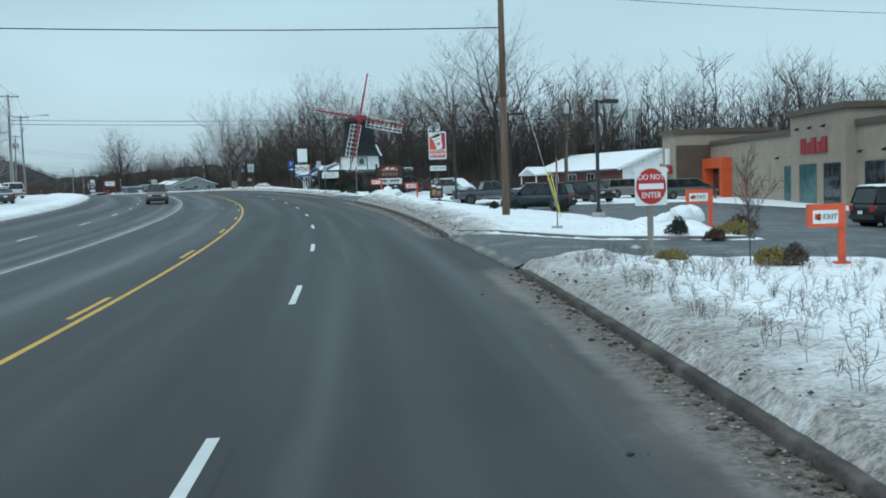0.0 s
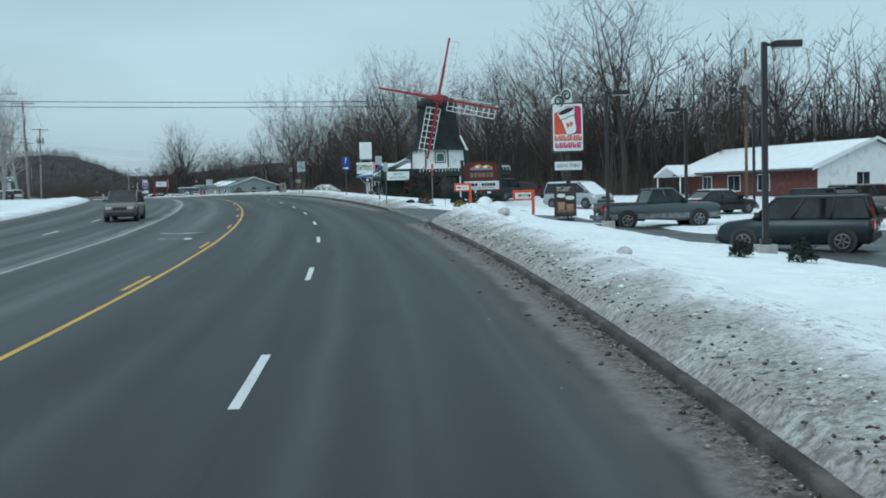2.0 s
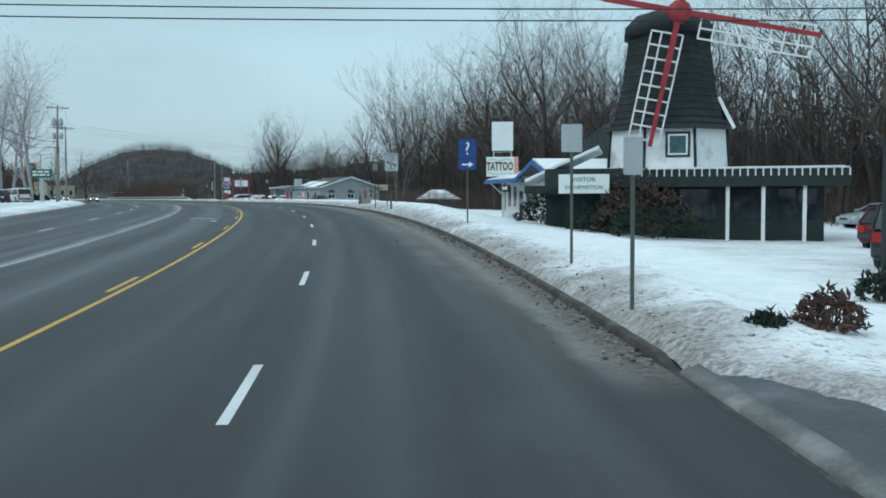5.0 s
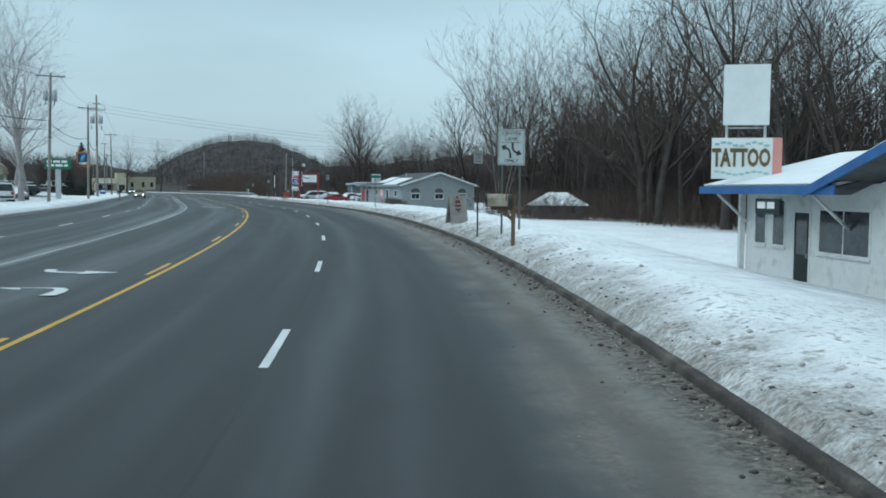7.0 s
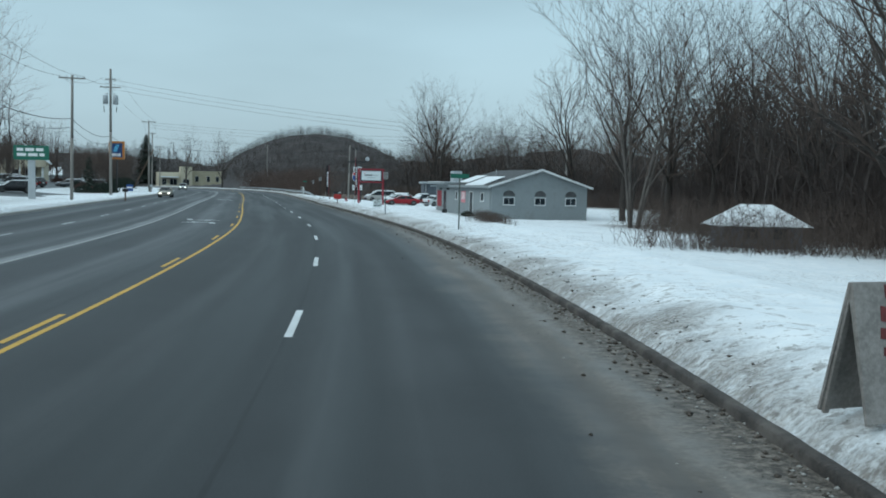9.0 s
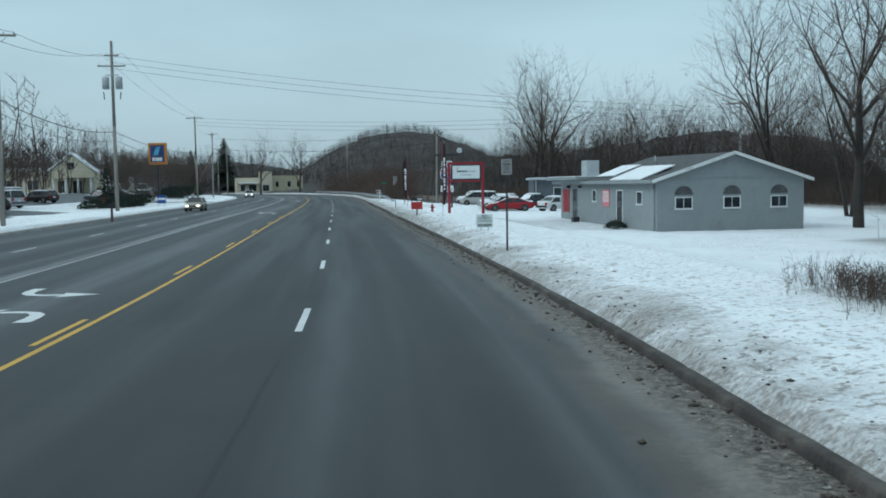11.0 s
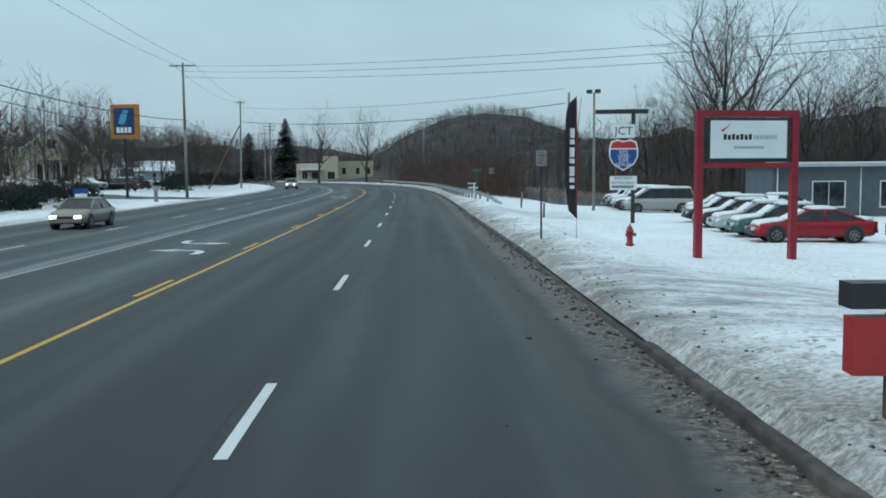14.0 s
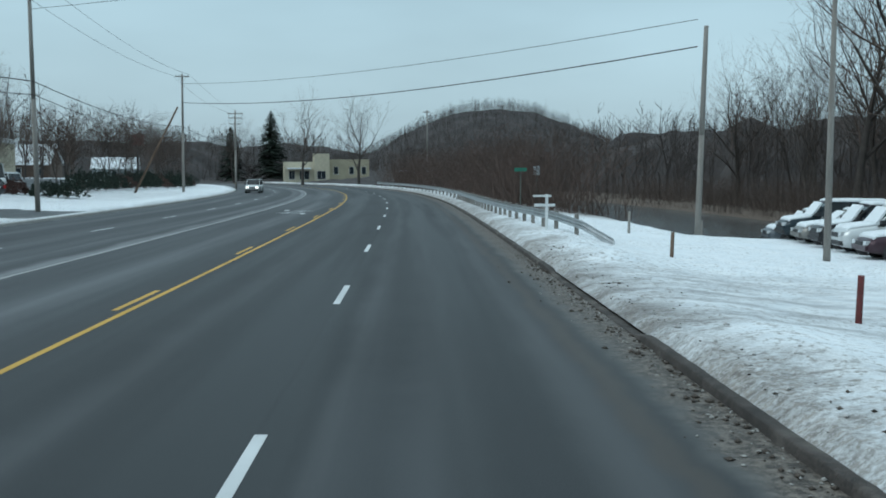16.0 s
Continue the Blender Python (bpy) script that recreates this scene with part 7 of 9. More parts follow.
    rings(bm, [[(hub.x + r * math.cos(2 * math.pi * k / 10), hub.y + y, hub.z + r * math.sin(2 * math.pi * k / 10)) for k in range(10)] for y, r in ((1.2, 0.28), (0.2, 0.3), (0.1, 0.5), (-0.2, 0.5), (-0.35, 0.25))])
    part("hub", bm, M["redpaint"], ob, "red sail hub")
    for i, ang in enumerate((12, 102, 192, 282)):
        t = Matrix.Translation(hub) @ pose(0, 0, 0, 0, ang + 0, 0)
        bm = bmesh.new()
        box(bm, -0.12, 0.12, -0.22, -0.08, 0.0, 3.2, t)
        box(bm, -0.09, 0.09, -0.2, -0.1, 3.2, 5.75, t)
        sail = part("sail", bm, M["redpaint"], ob, "red sail spar with white lattice")
        thin = 0.55 if i == 3 else 1.0
        for wide, cols, sg in ((0.86, 2, 1), (0.26, 1, -1)):
            if sg < 0 and i in (0, 3):
                continue
            bm = bmesh.new()
            b_ = 0.035 * thin
            for k in range(9):
                z = 0.95 + k * 0.57
                x0, x1 = sorted((sg * 0.1, sg * (0.1 + wide)))
                box(bm, x0, x1, -0.13, -0.09, z - b_, z + b_, t)
            for c in range(1, cols + 1):
                x = sg * (0.1 + wide * c / cols)
                box(bm, x - b_, x + b_, -0.12, -0.085, 0.95, 5.55, t)
            part("lattice", bm, M["white"], sail)


windmill()


# ---- tattoo booth ----
def tattoo_booth():
    """Local x runs back along the road's right side towards the traffic, -y is the road side."""
    ob = thing("tattoo_booth", at(137.4, 14.65, None, -90) , "small white booth with a blue-edged snowy roof", "building")
    ob.matrix_world = Matrix.Translation((0, 0, -0.55 - ob.matrix_world.translation.z)) @ ob.matrix_world
    part("wall", boxes((0.0, 14.0, 0.0, 6.0, -1.2, 2.85)), M["whitewash"], ob)
    part("corner_post", boxes((-0.12, 0.06, -0.25, -0.07, -1.2, 2.7)), M["whitewash"], ob)
    # main roof falling to the road side, wide overhang
    bm = bmesh.new()
    slab(bm, [(-1.2, 2.75), (4.0, 4.0), (6.6, 3.1), (6.6, 2.95), (4.0, 3.85), (-1.2, 2.6)], "x", -1.1, 8.0)
    part("roof", bm, M["roofdark"], ob)
    bm = bmesh.new()
    slab(bm, [(-1.1, 2.79), (3.9, 3.99), (3.9, 4.06), (-1.15, 2.86)], "x", -1.05, 7.9)
    part("roof_snow", bm, M["cleansnow"], ob, "patchy snow on the roof")
    part("fascia", boxes((-1.15, 8.0, -1.26, -1.2, 2.55, 2.8)), M["bluetrim"], ob, "blue fascia board")
    # nearer gable facing the road
    bm = bmesh.new()
    slab(bm, [(6.6, 2.55), (10.5, 3.6), (14.4, 2.55), (14.4, 2.72), (10.5, 3.8), (6.6, 2.72)], "y", -1.3, 6.3)
    part("roof", bm, M["roofdark"], ob)
    bm = bmesh.new()
    slab(bm, [(6.7, 2.76), (10.5, 3.82), (14.3, 2.76), (14.3, 2.84), (10.5, 3.92), (6.7, 2.84)], "y", -1.25, 6.2)
    part("roof_snow", bm, M["cleansnow"], ob, "snow on the gable roof")
    bm = bmesh.new()
    slab(bm, [(6.5, 2.48), (10.5, 3.58), (14.5, 2.48), (14.5, 2.72), (10.5, 3.84), (6.5, 2.72)], "y", -1.36, -1.3)
    part("fascia", bm, M["bluetrim"], ob, "blue fascia board")
    bm = bmesh.new()
    slab(bm, [(7.1, 2.6), (10.5, 3.5), (13.9, 2.6)], "y", -0.02, 0.1)
    part("gable_wall", bm, M["whitewash"], ob)
    bm = bmesh.new()
    slab(bm, [(2.0, 3.6), (16.0, 3.4), (15.0, 5.8), (9.0, 5.9), (4.0, 4.9)], "y", 3.6, 7.4)
    part("roof_hump", bm, M["shingle"], ob, "dark shingled roof hump")
    for x in (0.1, 6.6):
        part("brace", rods(((x, -0.02, 1.6), (x, -1.1, 2.55), 0.05, 0.05, 6)), M["whitewash"], ob)
    window(ob, 0.75, 1.5, 0.95, 2.35, 0.0, "whitewash", "glass", 0)
    window(ob, 2.05, 2.8, 0.95, 2.35, 0.0, "whitewash", "glass", 0)
    door(ob, 3.5, 4.4, -0.3, 2.0, 0.0, "darkgreen", 0.45, "whitewash")
    window(ob, 5.0, 7.6, 0.9, 2.1, 0.0, "whitewash", "glass", 1)
    window(ob, 9.0, 11.0, 0.9, 2.1, 0.0, "whitewash", "glass", 1)
    part("step", boxes((3.3, 4.8, -0.8, -0.02, -0.8, -0.32)), M["concrete"], ob, bevel=0.02)
    sg = part("hanging_sign", boxes((3.1, 4.7, -1.12, -1.02, 1.95, 2.42)), M["darkgreen"], ob, "small dark hanging sign")
    bm = bmesh.new()
    lines_of_bars(bm, 3.25, 4.55, 2.32, 1, -1.122, 0.2, 0.05, 9)
    part("writing", bm, M["letterwhite"], sg)
    for x in (3.2, 4.6):
        part("chain", rods(((x, -1.07, 2.4), (x, -1.07, 2.62), 0.012, 0.012, 5)), M["steel"], sg)
    # lettered panel on the roof, turned to the traffic
    tp = pose(0.95, -0.5, 0, 0, 0, 72) @ Matrix.Diagonal((0.82, 1, 1, 1))
    bm = bmesh.new()
    box(bm, -1.35, 1.35, -0.08, 0.08, 3.05, 4.4, tp)
    p = part("roof_sign", bm, M["whitesign"], ob, "pale blue and white tattoo sign with pink edge")
    bm = bmesh.new()
    box(bm, 1.0, 1.36, -0.092, -0.082, 3.06, 4.39, tp)
    part("pink_edge", bm, surf("pink_sign_edge", (0.6, 0.27, 0.24), 0.1, 0.6, bump=0.0), p, "pink edge")
    words("lettering", "TATTOO", 0.8, surf("gold_brown_lettering", (0.12, 0.085, 0.035), 0.3, 0.5, bump=0.0), p, tp @ pose(-0.2, -0.096, 3.72) @ FACE, squeeze=0.68, thick=0.01, bold=0.03)
    M["swirl"] = surf("pale_teal_swirl", (0.33, 0.52, 0.52), 0.15, 0.6, bump=0.0)
    for k in range(9):
        z = 4.2 + 0.06 * math.sin(k * 1.3)
        for z0, z1 in ((z - 0.05, z + 0.03), (3.2 + 0.05 * math.cos(k), 3.27 + 0.05 * math.cos(k))):
            bm = bmesh.new()
            box(bm, -1.25 + k * 0.24, -1.05 + k * 0.24, -0.09, -0.082, z0, z1, tp)
            part("wave_shape", bm, M["swirl"], p)
    for x in (-0.8, 0.9):
        bm = bmesh.new()
        rod(bm, tp @ Vector((x, 0.06, 4.1)), tp @ Vector((x, 1.4, 3.2)), 0.03, 0.03, 6)
        part("sign_strut", bm, M["darkmetal"], p)
    bm = bmesh.new()
    box(bm, -0.9, 0.9, -0.06, 0.06, 4.85, 6.85, tp @ pose(0.0, 0.35, 0))
    b = part("blank_sign", bm, M["whitesign"], ob, "blank white sign face")
    for x in (-0.75, 0.75):
        bm = bmesh.new()
        rod(bm, tp @ Vector((x, 0.35, 3.1)), tp @ Vector((x, 0.35, 5.0)), 0.05, 0.05, 8)
        part("sign_post", bm, M["steel"], b)
    bm = bmesh.new()
    rod(bm, tp @ Vector((-0.75, 0.35, 4.75)), tp @ Vector((0.75, 0.35, 4.75)), 0.03, 0.03, 6)
    part("cross_rail", bm, M["steel"], b)


tattoo_booth()


# ---- signs, mailbox and sandwich board along the verge ----
def center_lane_sign():
    ob = thing("turn_lane_sign", put(-25.05, 147.4, 0.08, 24), "white center lane turn sign on two steel posts", "road sign")
    for x in (-0.32, 0.32):
        part("post", post(3.5, 0.035, x), M["steeldull"], ob)
    bm = bmesh.new()
    flat_sign(bm, 0.98, 1.28, 2.3, -0.035, 0.05)
    # panel in the darkened white, its shade painted in
    p = part("sign_panel", bm, M["shadedwhite"], ob)
    bm = bmesh.new()
    for a, b in (((-0.46, 2.33, -0.445, 3.55), 0), ((0.445, 2.33, 0.46, 3.55), 0), ((-0.46, 2.33, 0.46, 2.345), 0), ((-0.46, 3.535, 0.46, 3.55), 0)):
        box(bm, a[0], a[2], -0.046, -0.042, a[1], a[3])
    box(bm, -0.34, 0.34, -0.046, -0.042, 3.10, 3.115)
    part("border", bm, M["letter"], p)
    words("lettering", "CENTER", 0.19, M["letter"], p, pose(0, -0.047, 3.42) @ FACE, squeeze=1.0)
    words("lettering", "LANE", 0.19, M["letter"], p, pose(0, -0.047, 3.23) @ FACE, squeeze=1.0)
    words("lettering", "ONLY", 0.19, M["letter"], p, pose(0, -0.047, 2.46) @ FACE, squeeze=1.0)
    for sg, ox, oz in ((1, 0.02, 2.86), (-1, -0.02, 2.80)):
        bm = bmesh.new()
        path = [Vector((0.02, 0.24)), Vector((0.02, 0.05)), Vector((0.08, -0.06)), Vector((0.2, -0.12))]
        for a, b in zip(path, path[1:]):
            d = (b - a).normalized()
            n = Vector((-d.y, d.x)) * 0.035
            slab(bm, [(ox + sg * q.x, oz + sg * q.y) for q in (a + n, a - n, b - n, b + n)], "y", -0.047, -0.042)
        slab(bm, [(ox + sg * 0.36, oz - sg * 0.17), (ox + sg * 0.16, oz - sg * 0.23), (ox + sg * 0.24, oz - sg * 0.01)], "y", -0.047, -0.042)
        part("arrow", bm, M["letter"], p)


center_lane_sign()
for x, y in ((-26.55, 148.5), (-57.4, 205.6), (-88.75, 253.9)):
    parking_sign(put(x, y, 0.17 if x > -30 else 0, heading(spot(x, y)[0])), 2.95)


def mailbox(m):
    """A large rounded box on a cantilevered arm, mouth towards the road (local -x), its door hanging open."""
    ob = thing("mailbox", m, "large open dented mailbox on a bracketed wooden post", "mailbox")
    part("post", boxes((-0.055, 0.055, -0.055, 0.055, -0.4, 1.36)), M["wood"], ob, bevel=0.008)
    part("arm", boxes((-0.62, 0.30, -0.05, 0.05, 0.93, 1.01)), M["wood"], ob, bevel=0.006)
    bm = bmesh.new()
    slab(bm, [(-0.05, 0.62), (-0.05, 0.74), (-0.30, 0.93), (-0.40, 0.93)], "y", -0.035, 0.035)
    part("brace", bm, M["wood"], ob)
    part("base_board", boxes((-0.72, -0.08, -0.15, 0.15, 1.01, 1.035)), M["wood"], ob)
    arch = [(-0.15, 1.035), (0.15, 1.035)] + [(0.15 * math.cos(math.pi * k / 10), 1.22 + 0.15 * math.sin(math.pi * k / 10)) for k in range(11)]
    bm = bmesh.new()
    slab(bm, arch, "x", -0.74, -0.07)
    body = part("box", bm, M["mailtin"], ob, "dented tan and grey box")
    bm = bmesh.new()
    slab(bm, [(y * 1.04, 1.22 + (z - 1.22) * 1.04) for y, z in arch], "x", -0.78, -0.72)
    part("mouth_rim", bm, M["darkmetal"], body)
    bm = bmesh.new()
    slab(bm, [(y * 1.04, 1.22 + (z - 1.22) * 1.04) for y, z in arch], "x", -0.16, -0.06)
    part("end_band", bm, M["darkmetal"], body)
    bm = bmesh.new()
    slab(bm, [(y, z - 1.035) for y, z in arch], "x", -0.02, 0.0, pose(-0.78, 0, 1.03, 0, -32, 0))
    part("door", bm, M["darkmetal"], ob, "black door hanging open")
    part("flag_arm", boxes((-0.22, -0.19, -0.165, -0.152, 1.18, 1.42)), M["postred"], ob, "small red flag")


M["mailtin"] = surf("stained_tin", (0.30, 0.27, 0.20), 0.35, 0.55, 0.3, scale=3, bump=0.2, dirt=(0.40, 0.41, 0.41))
M["oldboard"] = surf("weathered_grey_plywood", (0.26, 0.245, 0.23), 0.3, 0.9, scale=2.5, bump=0.3, dirt=(0.15, 0.13, 0.115))
mailbox(put(-23.97, 142.95, 0, 14) @ Matrix.Scale(1.12, 4))
ob = thing("sandwich_board", put(-29.35, 155.6, 0, 40), "weathered grey sandwich board with faded red painted letters", "sign")
for sg in (-1, 1):
    lean = pose(0, sg * 0.30, 0, sg * 13.5)
    bm = bmesh.new()
    slab(bm, [(-0.43, -0.04), (0.43, -0.04), (0.40, 1.24), (-0.40, 1.24)], "y", -0.015, 0.015, lean)
    leaf = part("board", bm, M["oldboard"], ob)
    for x in (-0.40, 0.34):
        bm = bmesh.new()
        box(bm, x, x + 0.06, -0.05 if sg > 0 else 0.016, -0.016 if sg > 0 else 0.05, -0.06, 1.2, lean)
        part("batten", bm, M["oldboard"], leaf)
    if sg < 0:
        for w, z0, z1 in ((0.05, 1.08, 1.22), (0.13, 0.86, 1.02), (0.16, 0.70, 0.82), (0.15, 0.54, 0.64), (0.06, 0.46, 0.54)):
            bm = bmesh.new()
            slab(bm, [(-w, z0 + 0.02), (-w * 0.3, z0), (w * 0.4, z0 + 0.03), (w, z0), (w * 0.8, z1), (0.0, z1 - 0.02), (-w * 0.9, z1)], "y", -0.022, -0.0155, lean)
            part("painted_mark", bm, M["postred"], leaf, "faded red paint")

ob = thing("street_name_sign", at(183, 6.4, 0, 10), "small green street name sign on a post", "road sign")
part("post", post(2.6), M["steeldull"], ob)
part("name_plate", boxes((-0.45, 0.45, -0.045, -0.035, 2.4, 2.6)), M["green"], ob)

# white snowy shed among the brush
ob = thing("shed", put(-33.0, 204.0, 0.55, 20), "low shed with a snow-white hipped roof in the brush", "shed")
part("wall", boxes((-2.2, 2.2, -1.5, 1.5, -2.2, 0.75)), M["bluesiding"], ob)
bm = bmesh.new()
rings(bm, [[(-2.7, -1.9, 0.72), (2.7, -1.9, 0.72), (2.7, 1.9, 0.72), (-2.7, 1.9, 0.72)], [(-0.9, -0.1, 1.95), (0.9, -0.1, 1.95), (0.9, 0.1, 1.95), (-0.9, 0.1, 1.95)]])
for f in bm.faces:
    f.smooth = False
part("roof", bm, M["cleansnow"], ob, "snow-covered hipped roof")
for x in (-1.1, 0.6):
    part("opening", boxes((x, x + 0.8, -1.53, -1.5, 0.0, 0.6)), M["glass"], ob)

ob = thing("lot_notice", put(-62.3, 214.8, 0, 33), "small white riverfront lot notice on two wire legs", "sign")
for x in (-0.16, 0.16):
    part("leg", rods(((x, 0, -0.2), (x, 0, 0.55), 0.012, 0.012, 6)), M["darkmetal"], ob)
part("panel", boxes((-0.36, 0.36, -0.02, -0.005, 0.24, 0.82)), M["whitesign"], ob)
for z, t in ((0.745, "PRIME"), (0.635, "RIVERFRONT"), (0.52, "LOT AVAILABLE")):
    words("lettering", t, 0.12, M["letter"], ob, pose(0, -0.024, z) @ FACE, squeeze=0.78)
bm = bmesh.new()
for k in range(7):
    x = -0.28 + 0.082 * k + (0.02 if k > 2 else 0)
    box(bm, x, x + 0.055, -0.026, -0.02, 0.29, 0.41)
part("number_bar", bm, M["letter"], ob)


# ---- grey hall ----
def grey_hall():
    """Local x along the road side back towards the traffic, -y the road side; the near gable closes it."""
    x0, y0 = -73.0, 254.6
    ob = thing("grey_hall", pose(x0, y0, -0.65, 0, 0, -48.5), "grey block hall with a shallow gabled roof", "building")
    L, D = 17.2, 11.4
    part("wall", boxes((0.0, L, 0.0, D, -0.6, 3.25)), M["greysiding"], ob)
    bm = bmesh.new()
    slab(bm, [(0.0, 3.2), (D, 3.2), (D / 2, 4.85)], "x", 5.6, L)
    part("gable_wall", bm, M["greysiding"], ob)
    bm = bmesh.new()
    slab(bm, [(-0.5, 3.12), (D / 2, 5.0), (D + 0.5, 3.12), (D + 0.5, 2.98), (D / 2, 4.82), (-0.5, 2.98)], "x", 5.2, L + 0.35)
    part("roof", bm, M["roofdark"], ob)
    part("bargeboard", (lambda b: (slab(b, [(-0.55, 2.92), (D / 2, 4.82), (D + 0.55, 2.92), (D + 0.55, 3.14), (D / 2, 5.06), (-0.55, 3.14)], "x", L + 0.35, L + 0.42), b)[1])(bmesh.new()), M["white"], ob, "white bargeboard")
    part("fascia", boxes((-0.5, L + 0.3, -0.62, -0.52, 2.92, 3.16)), M["greysiding"], ob)
    bm = bmesh.new()
    slab(bm, [(-0.42, 3.17), (2.2, 4.13), (2.2, 4.2), (-0.42, 3.24)], "x", 10.6, L - 1.6)
    part("roof_snow", bm, M["cleansnow"], ob, "snow left on the roof")
    bm = bmesh.new()
    slab(bm, [(0.4, 3.48), (2.6, 4.28), (2.6, 4.34), (0.4, 3.54)], "x", 6.5, 9.6)
    part("roof_snow", bm, M["cleansnow"], ob, "snow left on the roof")
    # flat-roofed entrance end
    part("flat_roof", boxes((-0.6, 5.8, -1.1, 6.0, 3.25, 3.5)), M["greysiding"], ob, bevel=0.03)
    part("flat_roof_snow", boxes((-0.5, 5.7, -1.0, 5.9, 3.5, 3.55)), M["cleansnow"], ob, "snow on the flat roof")
    for k in range(2):
        part("red_shutter", boxes((0.5 + k * 0.75, 1.15 + k * 0.75, -0.05, 0.0, 0.6, 2.5)), M["redpaint"], ob, "red window shutter")
    door(ob, 2.6, 3.5, 0.0, 2.5, 0.0, "darkmetal", 0.3, "greysiding")
    window(ob, 6.6, 7.2, 1.6, 2.4, 0.0, "white", "glass", 0)
    nt = part("wall_notice", boxes((8.5, 9.7, -0.05, 0.0, 1.2, 2.5)), surf("pink_notice", (0.62, 0.22, 0.25), 0.15, 0.6, bump=0.0), ob, "pink and white notice")
    bm = bmesh.new()
    lines_of_bars(bm, 8.6, 9.6, 2.35, 5, -0.052, 0.1, 0.07, 6)
    part("writing", bm, M["letterwhite"], nt)
    door(ob, 11.0, 11.9, 0.0, 2.4, 0.0, "darkmetal", 0.5, "white")
    window(ob, 14.2, 15.0, 1.5, 2.3, 0.0, "white", "glass", 0)
    for x in (1.9, 4.3):
        part("wall_lamp", boxes((x - 0.1, x + 0.1, -0.25, 0.0, 2.6, 2.8)), M["darkmetal"], ob, bevel=0.02)
    # three windows under dark half-round hoods on the near gable
    for y in (2.0, 5.7, 9.4):
        t = pose(L, 0, 0, 0, 0, 90)
        w = window(ob, y - 0.6, y + 0.6, 1.2, 1.9, 0.0, "white", "glass", 1)
        turned(w, t)
        bm = bmesh.new()
        slab(bm, [(y + 0.68 * math.cos(math.pi * k / 14), 2.1 + 0.6 * math.sin(math.pi * k / 14)) for k in range(15)], "y", -0.06, -0.002, t)
        part("window_hood", bm, M["roofdark"], ob, "dark half-round window hood")
    part("cooling_unit", boxes((1.6, 2.7, 1.2, 2.3, 3.55, 4.85)), M["transformer"], ob, "grey rooftop unit", bevel=0.03)
    part("vent_pipe", rods(((10.0, 3.6, 4.2), (10.0, 3.6, 5.0), 0.05, 0.05, 8)), M["steel"], ob)
    part("drain_pipe", rods(((L - 0.3, -0.08, -0.5), (L - 0.3, -0.08, 3.0), 0.05, 0.05, 8)), M["greysiding"], ob)
    part("planter", boxes((4.4, 4.9, -0.9, -0.4, -0.5, 0.3)), M["darkmetal"], ob, bevel=0.03)
    bush(pose(x0, y0, -0.85, 0, 0, -48.5) @ pose(12.6, -0.9, -0.1), 0.75, 0.55, "needle", "low dark evergreen against the hall", 91, n=420, leaf=0.07)


grey_hall()


def blue_office():
    ob = thing("blue_office", pose(-89.6, 291.0, -0.75, 0, 0, 26), "low slate-blue office with a flat snowy roof", "building")
    part("wall", boxes((0.0, 22.0, 0.0, 8.0, -0.5, 3.5)), M["bluesiding"], ob)
    part("flat_roof", boxes((-0.35, 22.3, -0.5, 8.3, 3.5, 3.72)), M["transformer"], ob)
    part("roof_snow", boxes((-0.3, 22.25, -0.45, 8.25, 3.72, 3.8)), M["cleansnow"], ob, "snow on the flat roof")
    window(ob, 2.6, 4.6, 0.9, 2.5, 0.0)
    window(ob, 6.9, 9.0, 0.9, 2.5, 0.0)
    door(ob, 10.0, 11.2, -0.1, 2.6, 0.0, "white", 0.55)
    door(ob, 12.8, 14.4, -0.1, 2.6, 0.0, "white", None)
    window(ob, 16.0, 18.0, 0.9, 2.5, 0.0)
    for x in (0.3, 5.6):
        part("drain_pipe", rods(((x, -0.06, -0.4), (x, -0.06, 3.4), 0.045, 0.045, 8)), M["white"], ob)


blue_office()

# ---- dealer's lot ----
DEAL = "cars on the dealer's lot"
car(put(-82.9, 267.0, 0, 205), "coupe", "red", (0.27, 0.008, 0.016), "red coupe with snow on its roof and glass", snow=0.09, group=DEAL)
for x, y, form, paint, col, label in (
    (-84.4, 269.4, "sedan", "tealgreen", (0.06, 0.13, 0.12), "teal saloon car with snow on top"), (-86.0, 272.2, "sedan", "silverlight", (0.45, 0.48, 0.48), "silver saloon car with snow on top"),
    (-87.7, 275.6, "sedan", "plum", (0.05, 0.025, 0.035), "plum-coloured saloon car with snow on top"), (-89.4, 279.2, "wagon", "black", (0.012, 0.012, 0.014), "black estate car with snow on top"),
):
    car(put(x, y, 0, 207), form, paint, col, label, snow=0.1, group=DEAL)
car(put(-78.2, 268.6, 0, 62), "sedan", "white", (0.62, 0.64, 0.64), "white saloon car with snow on top", snow=0.09, group=DEAL)
car(put(-75.4, 270.4, 0, 62), "sedan", "silverlight", (0.45, 0.48, 0.48), "silver saloon car with snow on top", snow=0.09, group=DEAL)
car(put(-72.8, 271.8, 0, 62), "wagon", "pewter", (0.22, 0.215, 0.20), "pewter estate car with snow on top", snow=0.09, group=DEAL)
car(put(-88.6, 287.6, 0, 250), "sedan", "deepgreen", (0.012, 0.024, 0.032), "dark green saloon car under thick snow", snow=0.12, group=DEAL)
car(put(-91.8, 287.0, 0, 206), "sedan", "silverlight", (0.45, 0.48, 0.48), "silver saloon car with snow on top", snow=0.1, group=DEAL)
car(put(-97.6, 291.6, 0, 207), "van", "pearl", (0.36, 0.36, 0.34), "silver minivan with snow on its roof", snow=0.08, group=DEAL)
